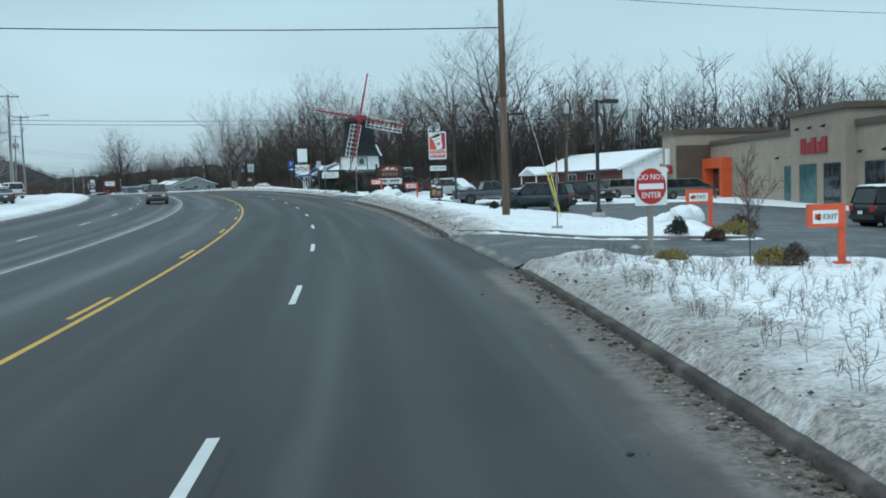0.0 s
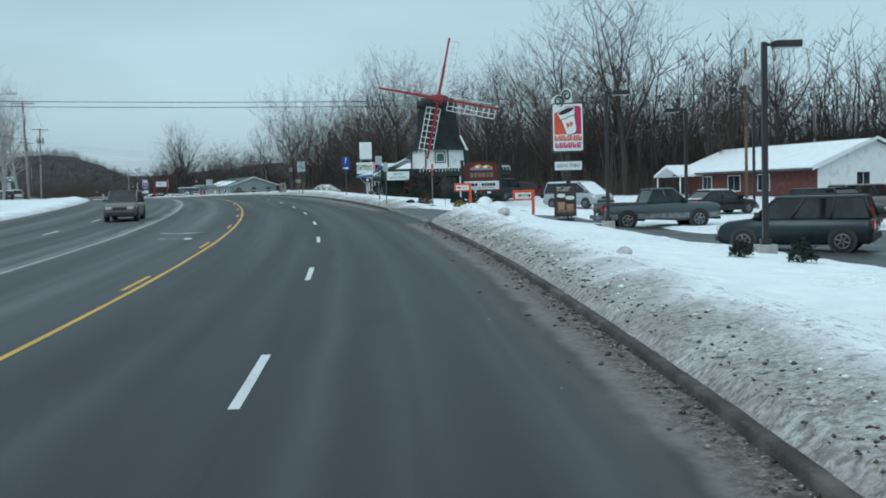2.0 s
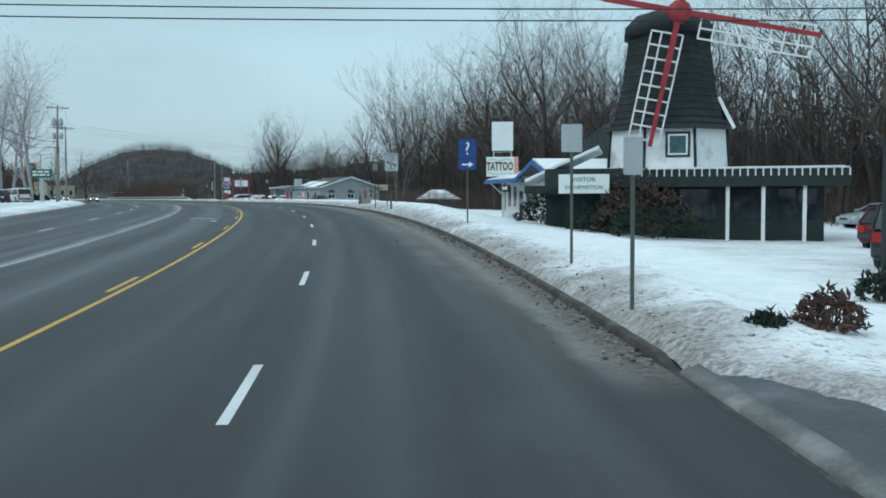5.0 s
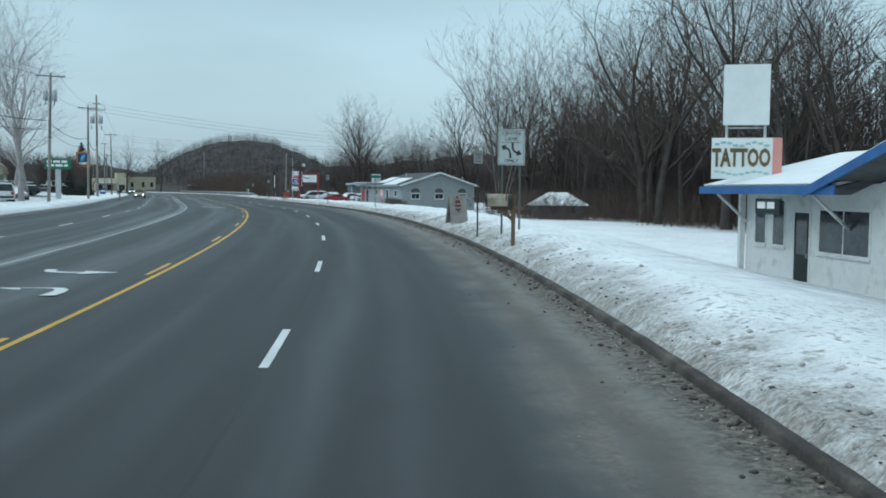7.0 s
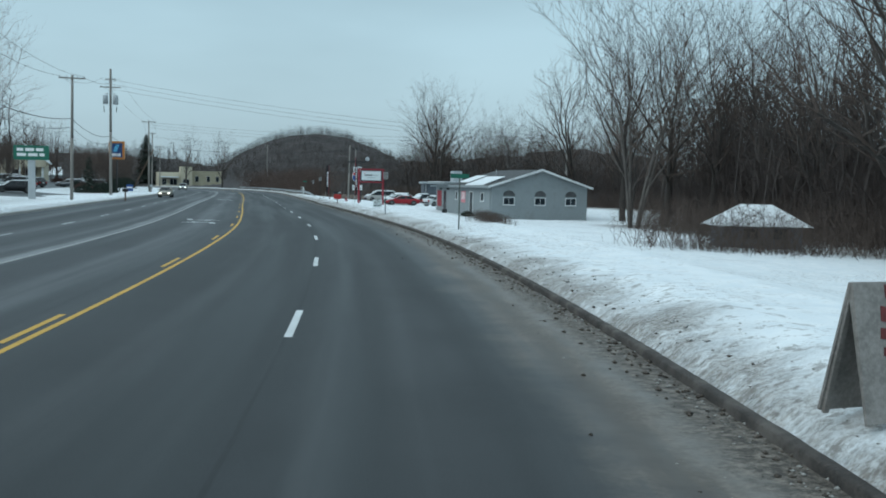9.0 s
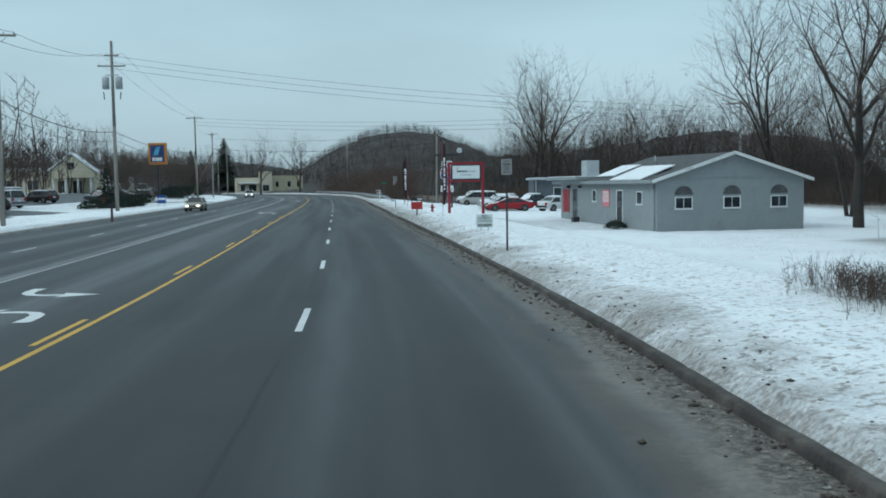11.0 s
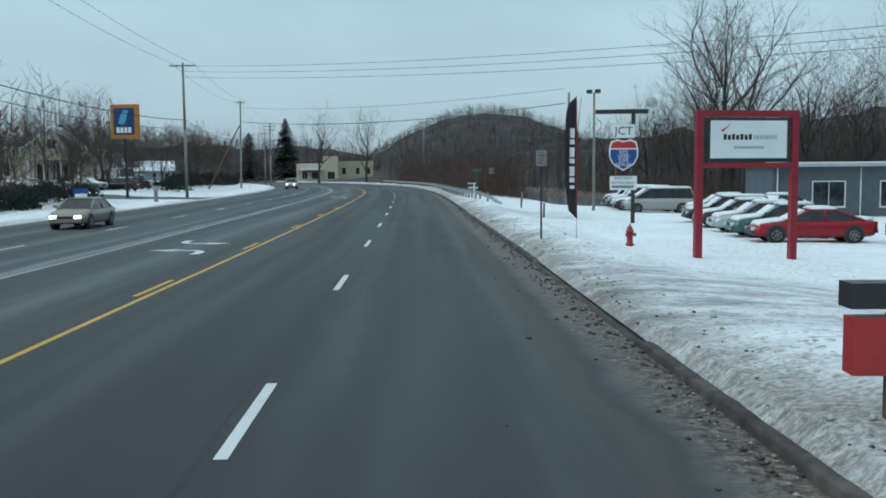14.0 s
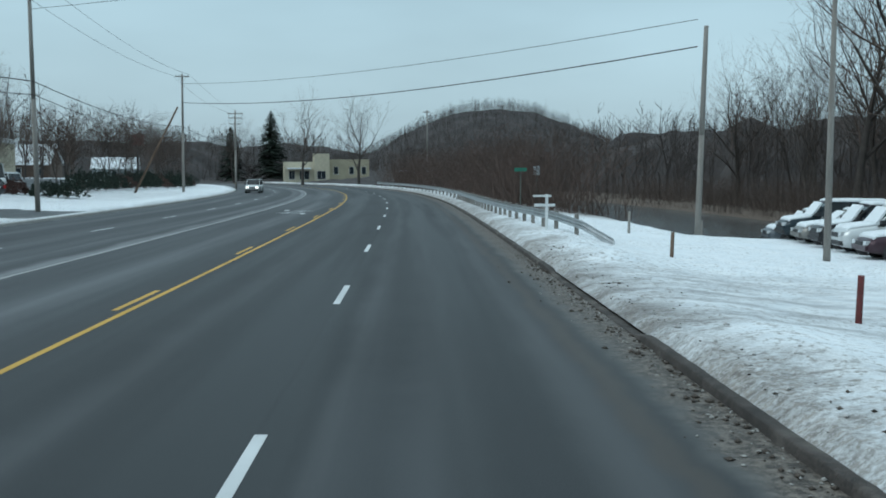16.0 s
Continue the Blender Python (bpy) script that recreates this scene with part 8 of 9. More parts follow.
for k, (form, paint, col) in enumerate((("sedan", "plum", (0.05, 0.025, 0.035)), ("suv", "white", (0.62, 0.64, 0.64)), ("suv", "black", (0.012, 0.012, 0.014)), ("sedan", "pewter", (0.22, 0.215, 0.20)), ("suv", "deepgreen", (0.012, 0.024, 0.032)), ("suv", "steelgrey", (0.085, 0.10, 0.115)))):
    x, y = -99.4 - k * 1.15, 294.3 + k * 2.35
    car(put(x, y, 0, 205), form, paint, col, {"plum": "plum-coloured", "white": "white", "black": "black", "pewter": "pewter", "deepgreen": "dark green", "steelgrey": "grey-blue"}[paint] + (" sport utility car" if form == "suv" else " saloon car") + " with snow on top, in a row", snow=0.1, group=DEAL)


def phone_sign():
    ob = thing("frame_sign", put(-83.0, 256.9, 0, 40), "red steel frame sign with a white panel", "sign")
    for x in (-1.6, 1.6):
        part("post", boxes((x - 0.11, x + 0.11, -0.11, 0.11, -0.4, 4.7)), M["crimson"], ob, bevel=0.01)
    part("beam", boxes((-1.49, 1.49, -0.1, 0.1, 4.5, 4.7)), M["crimson"], ob, bevel=0.01)
    part("beam", boxes((-1.49, 1.49, -0.1, 0.1, 2.9, 3.06)), M["crimson"], ob, bevel=0.01)
    cab = part("sign_cabinet", boxes((-1.4, 1.4, -0.12, 0.12, 3.1, 4.46)), M["darkmetal"], ob, bevel=0.02)
    face = part("face", boxes((-1.28, 1.28, -0.135, -0.121, 3.2, 4.38)), M["whitesign"], cab)
    bm = bmesh.new()
    for k in range(7):
        box(bm, -0.85 + 0.14 * k, -0.75 + 0.14 * k, -0.142, -0.136, 3.78, 3.96 - 0.03 * (k % 2))
    part("sign_bar", bm, M["letter"], face)
    bm = bmesh.new()
    for k in range(8):
        box(bm, 0.16 + 0.1 * k, 0.23 + 0.1 * k, -0.142, -0.136, 3.79, 3.92)
    box(bm, -0.5, 0.5, -0.142, -0.136, 3.5, 3.58)
    part("sign_bar", bm, M["transformer"], face)
    bm = bmesh.new()
    slab(bm, [(-0.95, 4.1), (-0.88, 4.02), (-0.6, 4.3), (-0.88, 4.1)], "y", -0.142, -0.136)
    part("tick_shape", bm, M["red"], face)


phone_sign()


def feather_flag(m, h, turn, label, wide=1.0):
    ob = thing("feather_flag", m, label, "flag", "feather flags")
    part("stake", rods(((0, 0, -0.3), (0, 0, 0.85), 0.02, 0.018, 8)), M["steel"], ob)
    part("pole", rods(((0, 0, 0.8), (0.02, 0, h * 0.75), 0.016, 0.012, 8), ((0.02, 0, h * 0.75), (0.14, 0, h), 0.012, 0.006, 8)), M["darkmetal"], ob)
    t = pose(0, 0, 0, 0, 0, turn)
    n = 16
    verts, faces = [], []
    for k in range(n + 1):
        f = k / n
        z = 0.85 + f * (h - 0.85)
        w = wide * (0.16 + 0.36 * f ** 0.5 * (1.25 - 0.5 * f)) * (1.0 if f < 0.78 else math.sqrt(max(0.0, 1 - ((f - 0.78) / 0.22) ** 2))) * (1 if f > 0.06 else f / 0.06)
        for u in range(5):
            x = u / 4 * w + 0.02
            y = 0.05 * math.sin(6 * f + 3 * u / 4) * u / 4
            verts.append(t @ Vector((x, y, z)))
        if k:
            for u in range(4):
                a = (k - 1) * 5 + u
                faces.append((a, a + 1, a + 6, a + 5))
    me = mesh_of("flag", verts, faces, M["flagcloth"], True)
    fl = new("flag", me)
    fl.parent = ob
    so = fl.modifiers.new("thickness", "SOLIDIFY")
    so.thickness = 0.006
    for k in range(10):
        z = h * 0.38 + k * 0.2
        bm = bmesh.new()
        box(bm, 0.12 * wide, 0.26 * wide, -0.03, 0.06, z, z + 0.10 + 0.05 * (k % 3), t)
        part("sign_bar", bm, M["letterwhite"], fl)
    bm = bmesh.new()
    rod(bm, t @ Vector((0.02, 0, 0.9)), t @ Vector((0.02, 0, h * 0.97)), 0.03, 0.02, 6)
    part("edge_sleeve", bm, M["redpaint"], fl, "red sleeve along the pole")


M["flagcloth"] = surf("black_flag_cloth", (0.018, 0.014, 0.016), 0.3, 0.7, scale=3, bump=0.1)
feather_flag(put(-70.95, 228.1, 0, 0), 4.7, 62, "tall black feather flag with a red edge in the snow", 0.7)
feather_flag(put(-87.6, 254.1, 0, 0), 4.7, 235, "tall black feather flag with a red edge in the snow")

ob = thing("mailbox", put(-76.4, 235.0, -0.15, 30), "black mailbox over a red paper box on a post", "mailbox")
part("post", boxes((-0.05, 0.05, -0.05, 0.05, -0.4, 1.15)), M["wood"], ob)
bm = bmesh.new()
slab(bm, [(-0.42, 1.2), (0.42, 1.2), (0.42, 1.42), (-0.42, 1.42)], "y", -0.14, 0.14)
bx = part("box", bm, M["darkmetal"], ob, "black mailbox", bevel=0.03)
bm = bmesh.new()
for k in range(4):
    box(bm, 0.05 + 0.08 * k, 0.1 + 0.08 * k, -0.147, -0.14, 1.25, 1.36)
part("number_bar", bm, M["letterwhite"], bx)
part("paper_box", boxes((-0.38, 0.38, -0.12, 0.12, 0.62, 1.12)), M["boxred"], ob, "red paper box", bevel=0.02)

ob = thing("fire_hydrant", put(-87.7, 259.2), "weathered red fire hydrant in the snow", "fire hydrant")
bm = bmesh.new()
rings(bm, [ngon(0, 0, z, r, 14) for z, r in ((-0.2, 0.13), (0.02, 0.13), (0.03, 0.17), (0.07, 0.17), (0.08, 0.115), (0.48, 0.11), (0.49, 0.15), (0.53, 0.15), (0.54, 0.125), (0.62, 0.11), (0.70, 0.07), (0.72, 0.035), (0.78, 0.035))])
part("barrel", bm, M["redpaint"], ob)
for a in (0, 120, 240):
    d = Vector((math.cos(radians(a + 20)), math.sin(radians(a + 20)), 0))
    part("outlet", rods((d * 0.09 + Vector((0, 0, 0.4)), d * 0.2 + Vector((0, 0, 0.4)), 0.055, 0.055, 10), (d * 0.17 + Vector((0, 0, 0.4)), d * 0.23 + Vector((0, 0, 0.4)), 0.07, 0.06, 8)), M["redpaint"], ob)

# junction sign on its dark gallows post
ob = thing("dealer_sign", put(-94.0, 275.2, 0, 25), "dealer's junction shield sign hung from a dark post", "sign")
part("post", boxes((0.42, 0.62, -0.1, 0.1, -0.5, 6.1)), M["darkmetal"], ob, bevel=0.01)
part("arm", boxes((-1.5, 1.3, -0.08, 0.08, 5.85, 6.08)), M["darkmetal"], ob, bevel=0.01)
bm = bmesh.new()
bmesh.ops.create_uvsphere(bm, u_segments=12, v_segments=8, radius=0.32, matrix=pose(1.45, 0, 6.45))
part("globe_lamp", bm, M["transformer"], ob, "round grey globe lamp")
bm = bmesh.new()
flat_sign(bm, 1.2, 0.72, 4.55, -0.1, 0.06, 0.04)
p = part("upper_panel", bm, M["whitesign"], ob)
words("lettering", "JCT", 0.62, M["letter"], p, pose(0, -0.146, 4.91) @ FACE, squeeze=1.0)
shield = [(-0.72, 3.95), (-0.62, 4.32), (-0.3, 4.42), (0.0, 4.32), (0.3, 4.42), (0.62, 4.32), (0.72, 3.95), (0.7, 3.5), (0.5, 3.15), (0.0, 2.85), (-0.5, 3.15), (-0.7, 3.5)]
bm = bmesh.new()
slab(bm, [(x * 1.08, 3.64 + (z - 3.64) * 1.08) for x, z in shield], "y", -0.13, -0.1)
p = part("shield", bm, M["letterwhite"], ob)
bm = bmesh.new()
slab(bm, [(-0.70, 3.93), (0.70, 3.93), (0.7, 3.5), (0.5, 3.15), (0.0, 2.86), (-0.5, 3.15), (-0.7, 3.5)], "y", -0.14, -0.132)
part("blue_field", bm, M["blue"], p, "blue field")
bm = bmesh.new()
slab(bm, [(-0.70, 4.0), (-0.60, 4.3), (-0.3, 4.4), (0.0, 4.3), (0.3, 4.4), (0.60, 4.3), (0.70, 4.0)], "y", -0.14, -0.132)
part("red_field", bm, M["red"], p, "red field")
for z, t, sz in ((3.78, "NYS", 0.26), (3.56, "USED", 0.26), (3.34, "CAR", 0.26), (3.12, "DEALER", 0.24)):
    words("lettering", t, sz, M["letterwhite"], p, pose(0, -0.145, z) @ FACE, squeeze=1.05)
bm = bmesh.new()
flat_sign(bm, 1.45, 0.75, 1.75, -0.1, 0.04, 0.03)
p = part("lower_panel", bm, M["whitesign"], ob)
for z, t in ((2.38, "$500 DOWN"), (2.15, "No Credit Checks")):
    words("lettering", t, 0.2, M["letter"], p, pose(0, -0.135, z) @ FACE, squeeze=0.85)
bm = bmesh.new()
for k in range(10):
    x = -0.6 + 0.118 * k
    box(bm, x, x + 0.08, -0.136, -0.13, 1.85, 2.0)
part("number_bar", bm, M["letter"], p)
for x in (-0.4, 0.4):
    part("hanger", rods(((x, -0.1, 2.5), (x, -0.05, 5.9), 0.012, 0.012, 5)), M["steel"], ob)

# posts, light pole, guard rail and cross post beyond the lot
for x, y, h, mat, label in ((-99.25, 276.3, 0.85, "postred", "short weathered red wooden post in snow"), (-105.9, 286.6, 0.75, "wood", "short brown wooden post in the snow"), (-111.3, 297.5, 0.95, "woodgrey", "thick grey wooden post in the snow"), (-110.6, 305.9, 1.5, "woodgrey", "tall grey marker post beside the pole")):
    bm = bmesh.new()
    rod(bm, (0, 0, -0.4), (0.03, 0, h), 0.06, 0.055, 10)
    solid("wooden_post", bm, M[mat], put(x, y), label, "post", "posts along the lot")
ob = thing("lot_light_pole", put(-102.2, 291.0), "grey steel pole with twin floodlights", "lamp post")
part("pole", rods(((0, 0, -0.4), (0, 0, 8.5), 0.12, 0.075, 10)), M["woodgrey"], ob)
part("arm", rods(((-0.35, 0, 8.5), (0.35, 0, 8.5), 0.03, 0.03, 6)), M["transformer"], ob)
for x in (-0.32, 0.32):
    part("floodlight", boxes((x - 0.16, x + 0.16, -0.3, 0.05, 8.45, 8.72)), M["darkmetal"], ob, bevel=0.03)
utility_pole(put(-110.4, 304.6), 10.4, (), 0, "woodgrey", 0.16, 1.2, label="leaning grey wooden utility pole beyond the lot")

ob = thing("guard_rail", at(302, 8.4), "galvanised steel guard rail on short posts", "guard rail")
m_inv = ob.matrix_world.inverted()
line = [(302.9, 8.4), (304.4, 7.6), (306.6, 7.0), (310, 6.6), (316, 6.2), (324, 6.0), (336, 5.9), (350, 5.9), (366, 5.9), (384, 5.9), (404, 5.9), (430, 5.9)]
prof = [(-0.04, 0.48), (-0.02, 0.54), (0.03, 0.58), (-0.02, 0.63), (0.03, 0.68), (-0.02, 0.74), (-0.04, 0.80)]
bm = bmesh.new()
rows = []
for k, (s_, o_) in enumerate(line):
    drop = -0.6 if k == 0 else (-0.15 if k == 1 else 0)
    rows.append([bm.verts.new(m_inv @ Vector((*xy(s_, o_ + u), ground(s_, o_) + z + drop))) for u, z in prof])
for a, b in zip(rows, rows[1:]):
    for k in range(len(prof) - 1):
        bm.faces.new((a[k], a[k + 1], b[k + 1], b[k]))
rail = part("rail", bm, M["steel"], ob)
so = rail.modifiers.new("thickness", "SOLIDIFY")
so.thickness = 0.012
s_ = 305.2
while s_ < 428:
    o_ = float(np.interp(s_, [a for a, _ in line], [b for _, b in line])) + 0.12
    p = m_inv @ Vector((*xy(s_, o_), ground(s_, o_)))
    part("rail_post", boxes((p.x - 0.07, p.x + 0.07, p.y - 0.07, p.y + 0.07, p.z - 0.4, p.z + 0.84)), M["woodgrey"], ob)
    s_ += 1.9 if s_ < 350 else 3.8
ob = thing("mailbox_post", at(305.8, 6.5), "bare white wooden mailbox post with crosspiece", "post")
part("post", boxes((-0.05, 0.05, -0.05, 0.05, -0.4, 1.45)), M["white"], ob)
part("crosspiece", boxes((-0.45, 0.3, -0.06, 0.06, 1.0, 1.1)), M["white"], ob)
part("crosspiece", boxes((-0.5, 0.15, -0.12, 0.12, 1.35, 1.42)), M["white"], ob)
ob = thing("street_name_sign", put(-124.6, 313.6, 0, 28), "green street name sign on a steel post", "road sign")
part("post", post(2.7), M["steeldull"], ob)
part("name_plate", boxes((-0.4, 0.4, -0.045, -0.035, 2.5, 2.75)), M["green"], ob)
small_panel_sign(-128.0, 323.0, 33, 3.1, 0.5, 0.7, "transformer", "back of a small road sign on a post")


# ---- across the road: poles and wires ----
POLES = [(-33.0, 74.0, 11.8, ((0.3, 2.4),), 0), (-46.0, 111.0, 12.0, ((0.3, 2.4),), 1), (-60.3, 149.0, 12.4, ((0.3, 2.4),), 1), (-79.3, 190.0, 12.2, ((0.3, 2.6),), 2), (-95.6, 217.5, 11.8, ((0.3, 2.4),), 0), (-115.6, 246.4, 16.4, ((1.4, 1.3), (2.4, 2.6)), 2), (-147.8, 294.9, 13.5, ((0.3, 2.6),), 0), (-181.5, 338.5, 13.8, ((0.3, 1.6),), 0), (-205.0, 372.0, 12.5, ((0.5, 2.4), (1.2, 2.0)), 0), (-228.0, 396.0, 12.5, ((0.5, 2.4),), 0)]
TOPS = []
for i, (x, y, h, arms, cans) in enumerate(POLES):
    s_, o_ = spot(x, y)
    m = put(x, y, 0, heading(min(s_, 500)))
    if cans == 2 and h > 14:
        ob = utility_pole(m, h, arms, 0, "woodgrey", 0.19, label="tall grey utility pole with two large transformers")
        for sg in (-1, 1):
            bm = bmesh.new()
            rings(bm, [ngon(sg * 0.62, -0.1, z, r, 12) for z, r in ((h - 4.6, 0.28), (h - 4.58, 0.34), (h - 3.5, 0.34), (h - 3.42, 0.28), (h - 3.38, 0.1))])
            can = part("transformer", bm, M["transformer"], ob, "large grey transformer can")
            part("hanger", boxes((min(0, sg * 0.62), max(0, sg * 0.62), -0.14, -0.06, h - 3.3, h - 3.2)), M["steel"], can)
            part("cutout", rods(((sg * 0.75, -0.3, h - 5.6), (sg * 0.8, -0.25, h - 4.9), 0.05, 0.05, 6)), M["black"], ob)
    else:
        utility_pole(m, h, arms, cans, "woodgrey", 0.16, (0, 0.6, -0.8, 1.6, 0.5, 0, -0.4, 0.5, 0, 0)[i])
    TOPS.append((Vector((x, y, ground(s_, o_) + h - arms[0][0])), heading(min(s_, 500))))


def wire(a, b, sag, r=0.014, label="thin dark overhead wire"):
    a, b = Vector(a), Vector(b)
    cu = bpy.data.curves.new("overhead_wire", "CURVE")
    cu.dimensions, cu.bevel_depth, cu.bevel_resolution = "3D", r, 0
    sp = cu.splines.new("POLY")
    n = 14
    sp.points.add(n)
    for k in range(n + 1):
        f = k / n
        p = a.lerp(b, f) - Vector((0, 0, 4 * sag * f * (1 - f)))
        sp.points[k].co = (*p, 1)
    cu.materials.append(M["black"])
    return tagged(new("overhead_wire", cu), label, "wire", "overhead wires")


for (a, ha), (b, hb) in zip(TOPS, TOPS[1:]):
    for u in (-1.05, 1.05):
        da = Vector((math.cos(radians(ha)), math.sin(radians(ha)), 0)) * u
        db = Vector((math.cos(radians(hb)), math.sin(radians(hb)), 0)) * u
        wire(a + da + Vector((0, 0, 0.2)), b + db + Vector((0, 0, 0.2)), 0.7)
    wire(Vector((a.x, a.y, 8.0)), Vector((b.x, b.y, 8.0)), 0.7, 0.03, "thick dark telephone cable")
    wire(Vector((a.x, a.y, 7.2)), Vector((b.x, b.y, 7.2)), 0.8, 0.022, "thick dark telephone cable")
wire((5.85, 47.0, 9.3), (-34.0, 44.0, 10.3), 0.3, 0.026)
wire((5.85, 47.0, 11.1), (60.0, 60.0, 11.0), 0.8)
wire((5.85, 47.0, 11.1), (52.0, 40.0, 11.0), 0.8)
for z in (8.85, 9.3):
    wire((-46.0, 111.0, z), (30.0, 128.0, z + 0.2), 0.5, 0.026)
utility_pole(put(30.0, 128.0), 10.5, ((0.3, 2.2),), 0, "woodgrey")
utility_pole(put(17.2, 102.8), 11.2, (), 1, "wood", 0.12, label="brown wooden service pole with a lamp bracket")
for k in range(3):
    wire(TOPS[5][0] + Vector((0, 0, -0.6 * k)), (-61.2, 272.4, 9.3 - 0.5 * k), 0.9, 0.013)
    wire(TOPS[6][0] + Vector((0, 0, -0.55 * k)), (-61.2, 272.4, 9.3 - 0.5 * k), 1.0, 0.013)
utility_pole(put(-61.2, 272.4), 10.5, ((0.3, 2.6),), 1, "woodgrey", label="wooden utility pole behind the grey hall")
wire(TOPS[7][0] + Vector((0, 0, -3.0)), (-110.6, 304.6, 8.6), 1.0, 0.03, "thick dark telephone cable")
wire(TOPS[7][0] + Vector((0, 0, -0.8)), (-110.6, 304.6, 9.9), 0.8, 0.016)
# leaning brace pole and a street lamp arm
bm = bmesh.new()
rod(bm, (0, 0, -0.5), (4.6, 2.0, 9.5), 0.13, 0.1, 8)
solid("brace_pole", bm, M["wood"], put(-180.4, 330.0, 0, 30), "leaning brown brace pole by the utility pole", "utility pole")
ob = thing("street_lamp", put(-45.4, 110.2, 0, 20), "street lamp on a long curved arm", "street lamp")
part("arm", rods(((0, 0, -0.3), (0, 0, 8.6), 0.06, 0.05, 8), ((0, 0, 8.6), (1.6, 0, 9.4), 0.04, 0.035, 8), ((1.6, 0, 9.4), (3.4, 0, 9.55), 0.035, 0.03, 8)), M["steel"], ob)
part("lamp_head", boxes((3.3, 4.1, -0.14, 0.14, 9.46, 9.62)), M["transformer"], ob, bevel=0.04)


# ---- across the road: signs and buildings ----
ob = thing("store_sign", put(-152.3, 291.2, 0.25, 24) @ Matrix.Diagonal((0.87, 0.87, 0.93, 1)), "tall orange-framed blue store sign on a pole", "sign")
part("pole", boxes((-0.13, 0.13, -0.12, 0.12, -0.8, 6.2)), M["darkmetal"], ob)
cab = part("sign_cabinet", boxes((-1.62, 1.62, -0.3, 0.3, 6.1, 9.7)), surf("orange_sign_frame", (0.46, 0.17, 0.02), 0.06, 0.45, bump=0.0), ob, "orange frame", bevel=0.06)
face = part("face", boxes((-1.25, 1.25, -0.32, -0.3, 6.47, 9.32)), surf("deep_blue_face", (0.01, 0.045, 0.15), 0.1, 0.4, bump=0.0), cab, "deep blue face")
bm = bmesh.new()
for k in range(3):
    slab(bm, [(-0.75 + 0.29 * k, 7.6), (-0.52 + 0.29 * k, 7.6), (0.08 + 0.25 * k, 9.05), (-0.12 + 0.25 * k, 9.05)], "y", -0.335, -0.322)
part("emblem", bm, surf("light_blue_emblem", (0.12, 0.42, 0.66), 0.06, 0.4, bump=0.0), face, "light blue slanted bars")
for k in range(4):
    part("sign_bar", boxes((-0.92 + 0.47 * k, -0.55 + 0.47 * k, -0.335, -0.322, 6.68, 7.26)), M["letterwhite"], face)


def store():
    ob = thing("store", pose(-208.0, 322.0, 1.5, 0, 0, 40), "long cream store with a columned gable porch", "building")
    part("wall", boxes((-34, 6, 0.0, 18, -0.6, 5.0)), M["cream"], ob)
    part("roof_edge", boxes((-34.3, 6.3, -0.25, 18.3, 5.0, 5.5)), M["white"], ob)
    part("roof_snow", boxes((-34.2, 6.2, -0.2, 18.2, 5.5, 5.6)), M["cleansnow"], ob, "snow on the flat roof")
    for x in (-1.5, 1.0, 3.5, 6.0):
        part("column", rods(((x, -3.0, -0.6), (x, -3.0, 3.4), 0.28, 0.24, 10)), M["white"], ob)
    part("porch_beam", boxes((-2.4, 6.9, -3.5, 0.0, 3.4, 4.2)), M["cream"], ob)
    bm = bmesh.new()
    slab(bm, [(-2.9, 4.2), (7.4, 4.2), (2.25, 8.2)], "y", -3.5, 4.0)
    part("porch_gable", bm, M["cream"], ob)
    bm = bmesh.new()
    slab(bm, [(-3.2, 4.15), (2.25, 8.35), (7.7, 4.15), (7.7, 4.45), (2.25, 8.75), (-3.2, 4.45)], "y", -3.8, 4.0)
    part("porch_roof", bm, M["cleansnow"], ob, "snowy porch roof")
    window(ob, 1.6, 2.9, 5.2, 6.6, -3.5, "white", "glass", 1, False)
    for x in (-30, -24, -18, -12, -7):
        window(ob, x, x + 2.0, 1.0, 3.0, 0.0, "white", "glass", 1, False)
    for x in (-1.0, 2.0):
        window(ob, x, x + 1.8, 0.2, 2.8, 0.0, "white", "glass", 1, False)


store()


def far_house(x, y, turn, w, d, h, mat, label, z=0.0):
    ob = thing("house", pose(x, y, z, 0, 0, turn), label, "house", "far houses")
    part("wall", boxes((-w / 2, w / 2, 0, d, -1.5, h)), M[mat], ob)
    bm = bmesh.new()
    slab(bm, [(0, h), (d, h), (d / 2, h + d * 0.32)], "x", -w / 2, w / 2)
    part("gable", bm, M[mat], ob)
    bm = bmesh.new()
    slab(bm, [(-0.5, h - 0.15), (d / 2, h + d * 0.34), (d + 0.5, h - 0.15), (d + 0.5, h + 0.1), (d / 2, h + d * 0.34 + 0.3), (-0.5, h + 0.1)], "x", -w / 2 - 0.4, w / 2 + 0.4)
    part("roof", bm, M["cleansnow"], ob, "snow-covered roof")
    n = max(2, int(w / 3.5))
    for k in range(n):
        a = -w / 2 + (k + 0.5) * w / n
        window(ob, a - 0.6, a + 0.6, h - 2.0, h - 0.7, 0.0, "white", "glass", 0, False)
    door(ob, -0.5, 0.5, -0.2, 2.0, 0.0, "darkgreen")


far_house(-250.0, 362.0, 40, 14, 10, 4.6, "brownwall", "brown house with a snowy roof across the road", -0.5)
far_house(-298.0, 425.0, 45, 11, 8, 4.2, "greysiding", "grey house with a snowy roof across the road", -0.5)
far_house(-128.0, 212.0, 40, 12, 8, 3.0, "white", "low white house across the road", 0.0)
far_house(-118.0, 160.0, 40, 14, 9, 3.4, "greysiding", "low grey house across the road", 0.0)

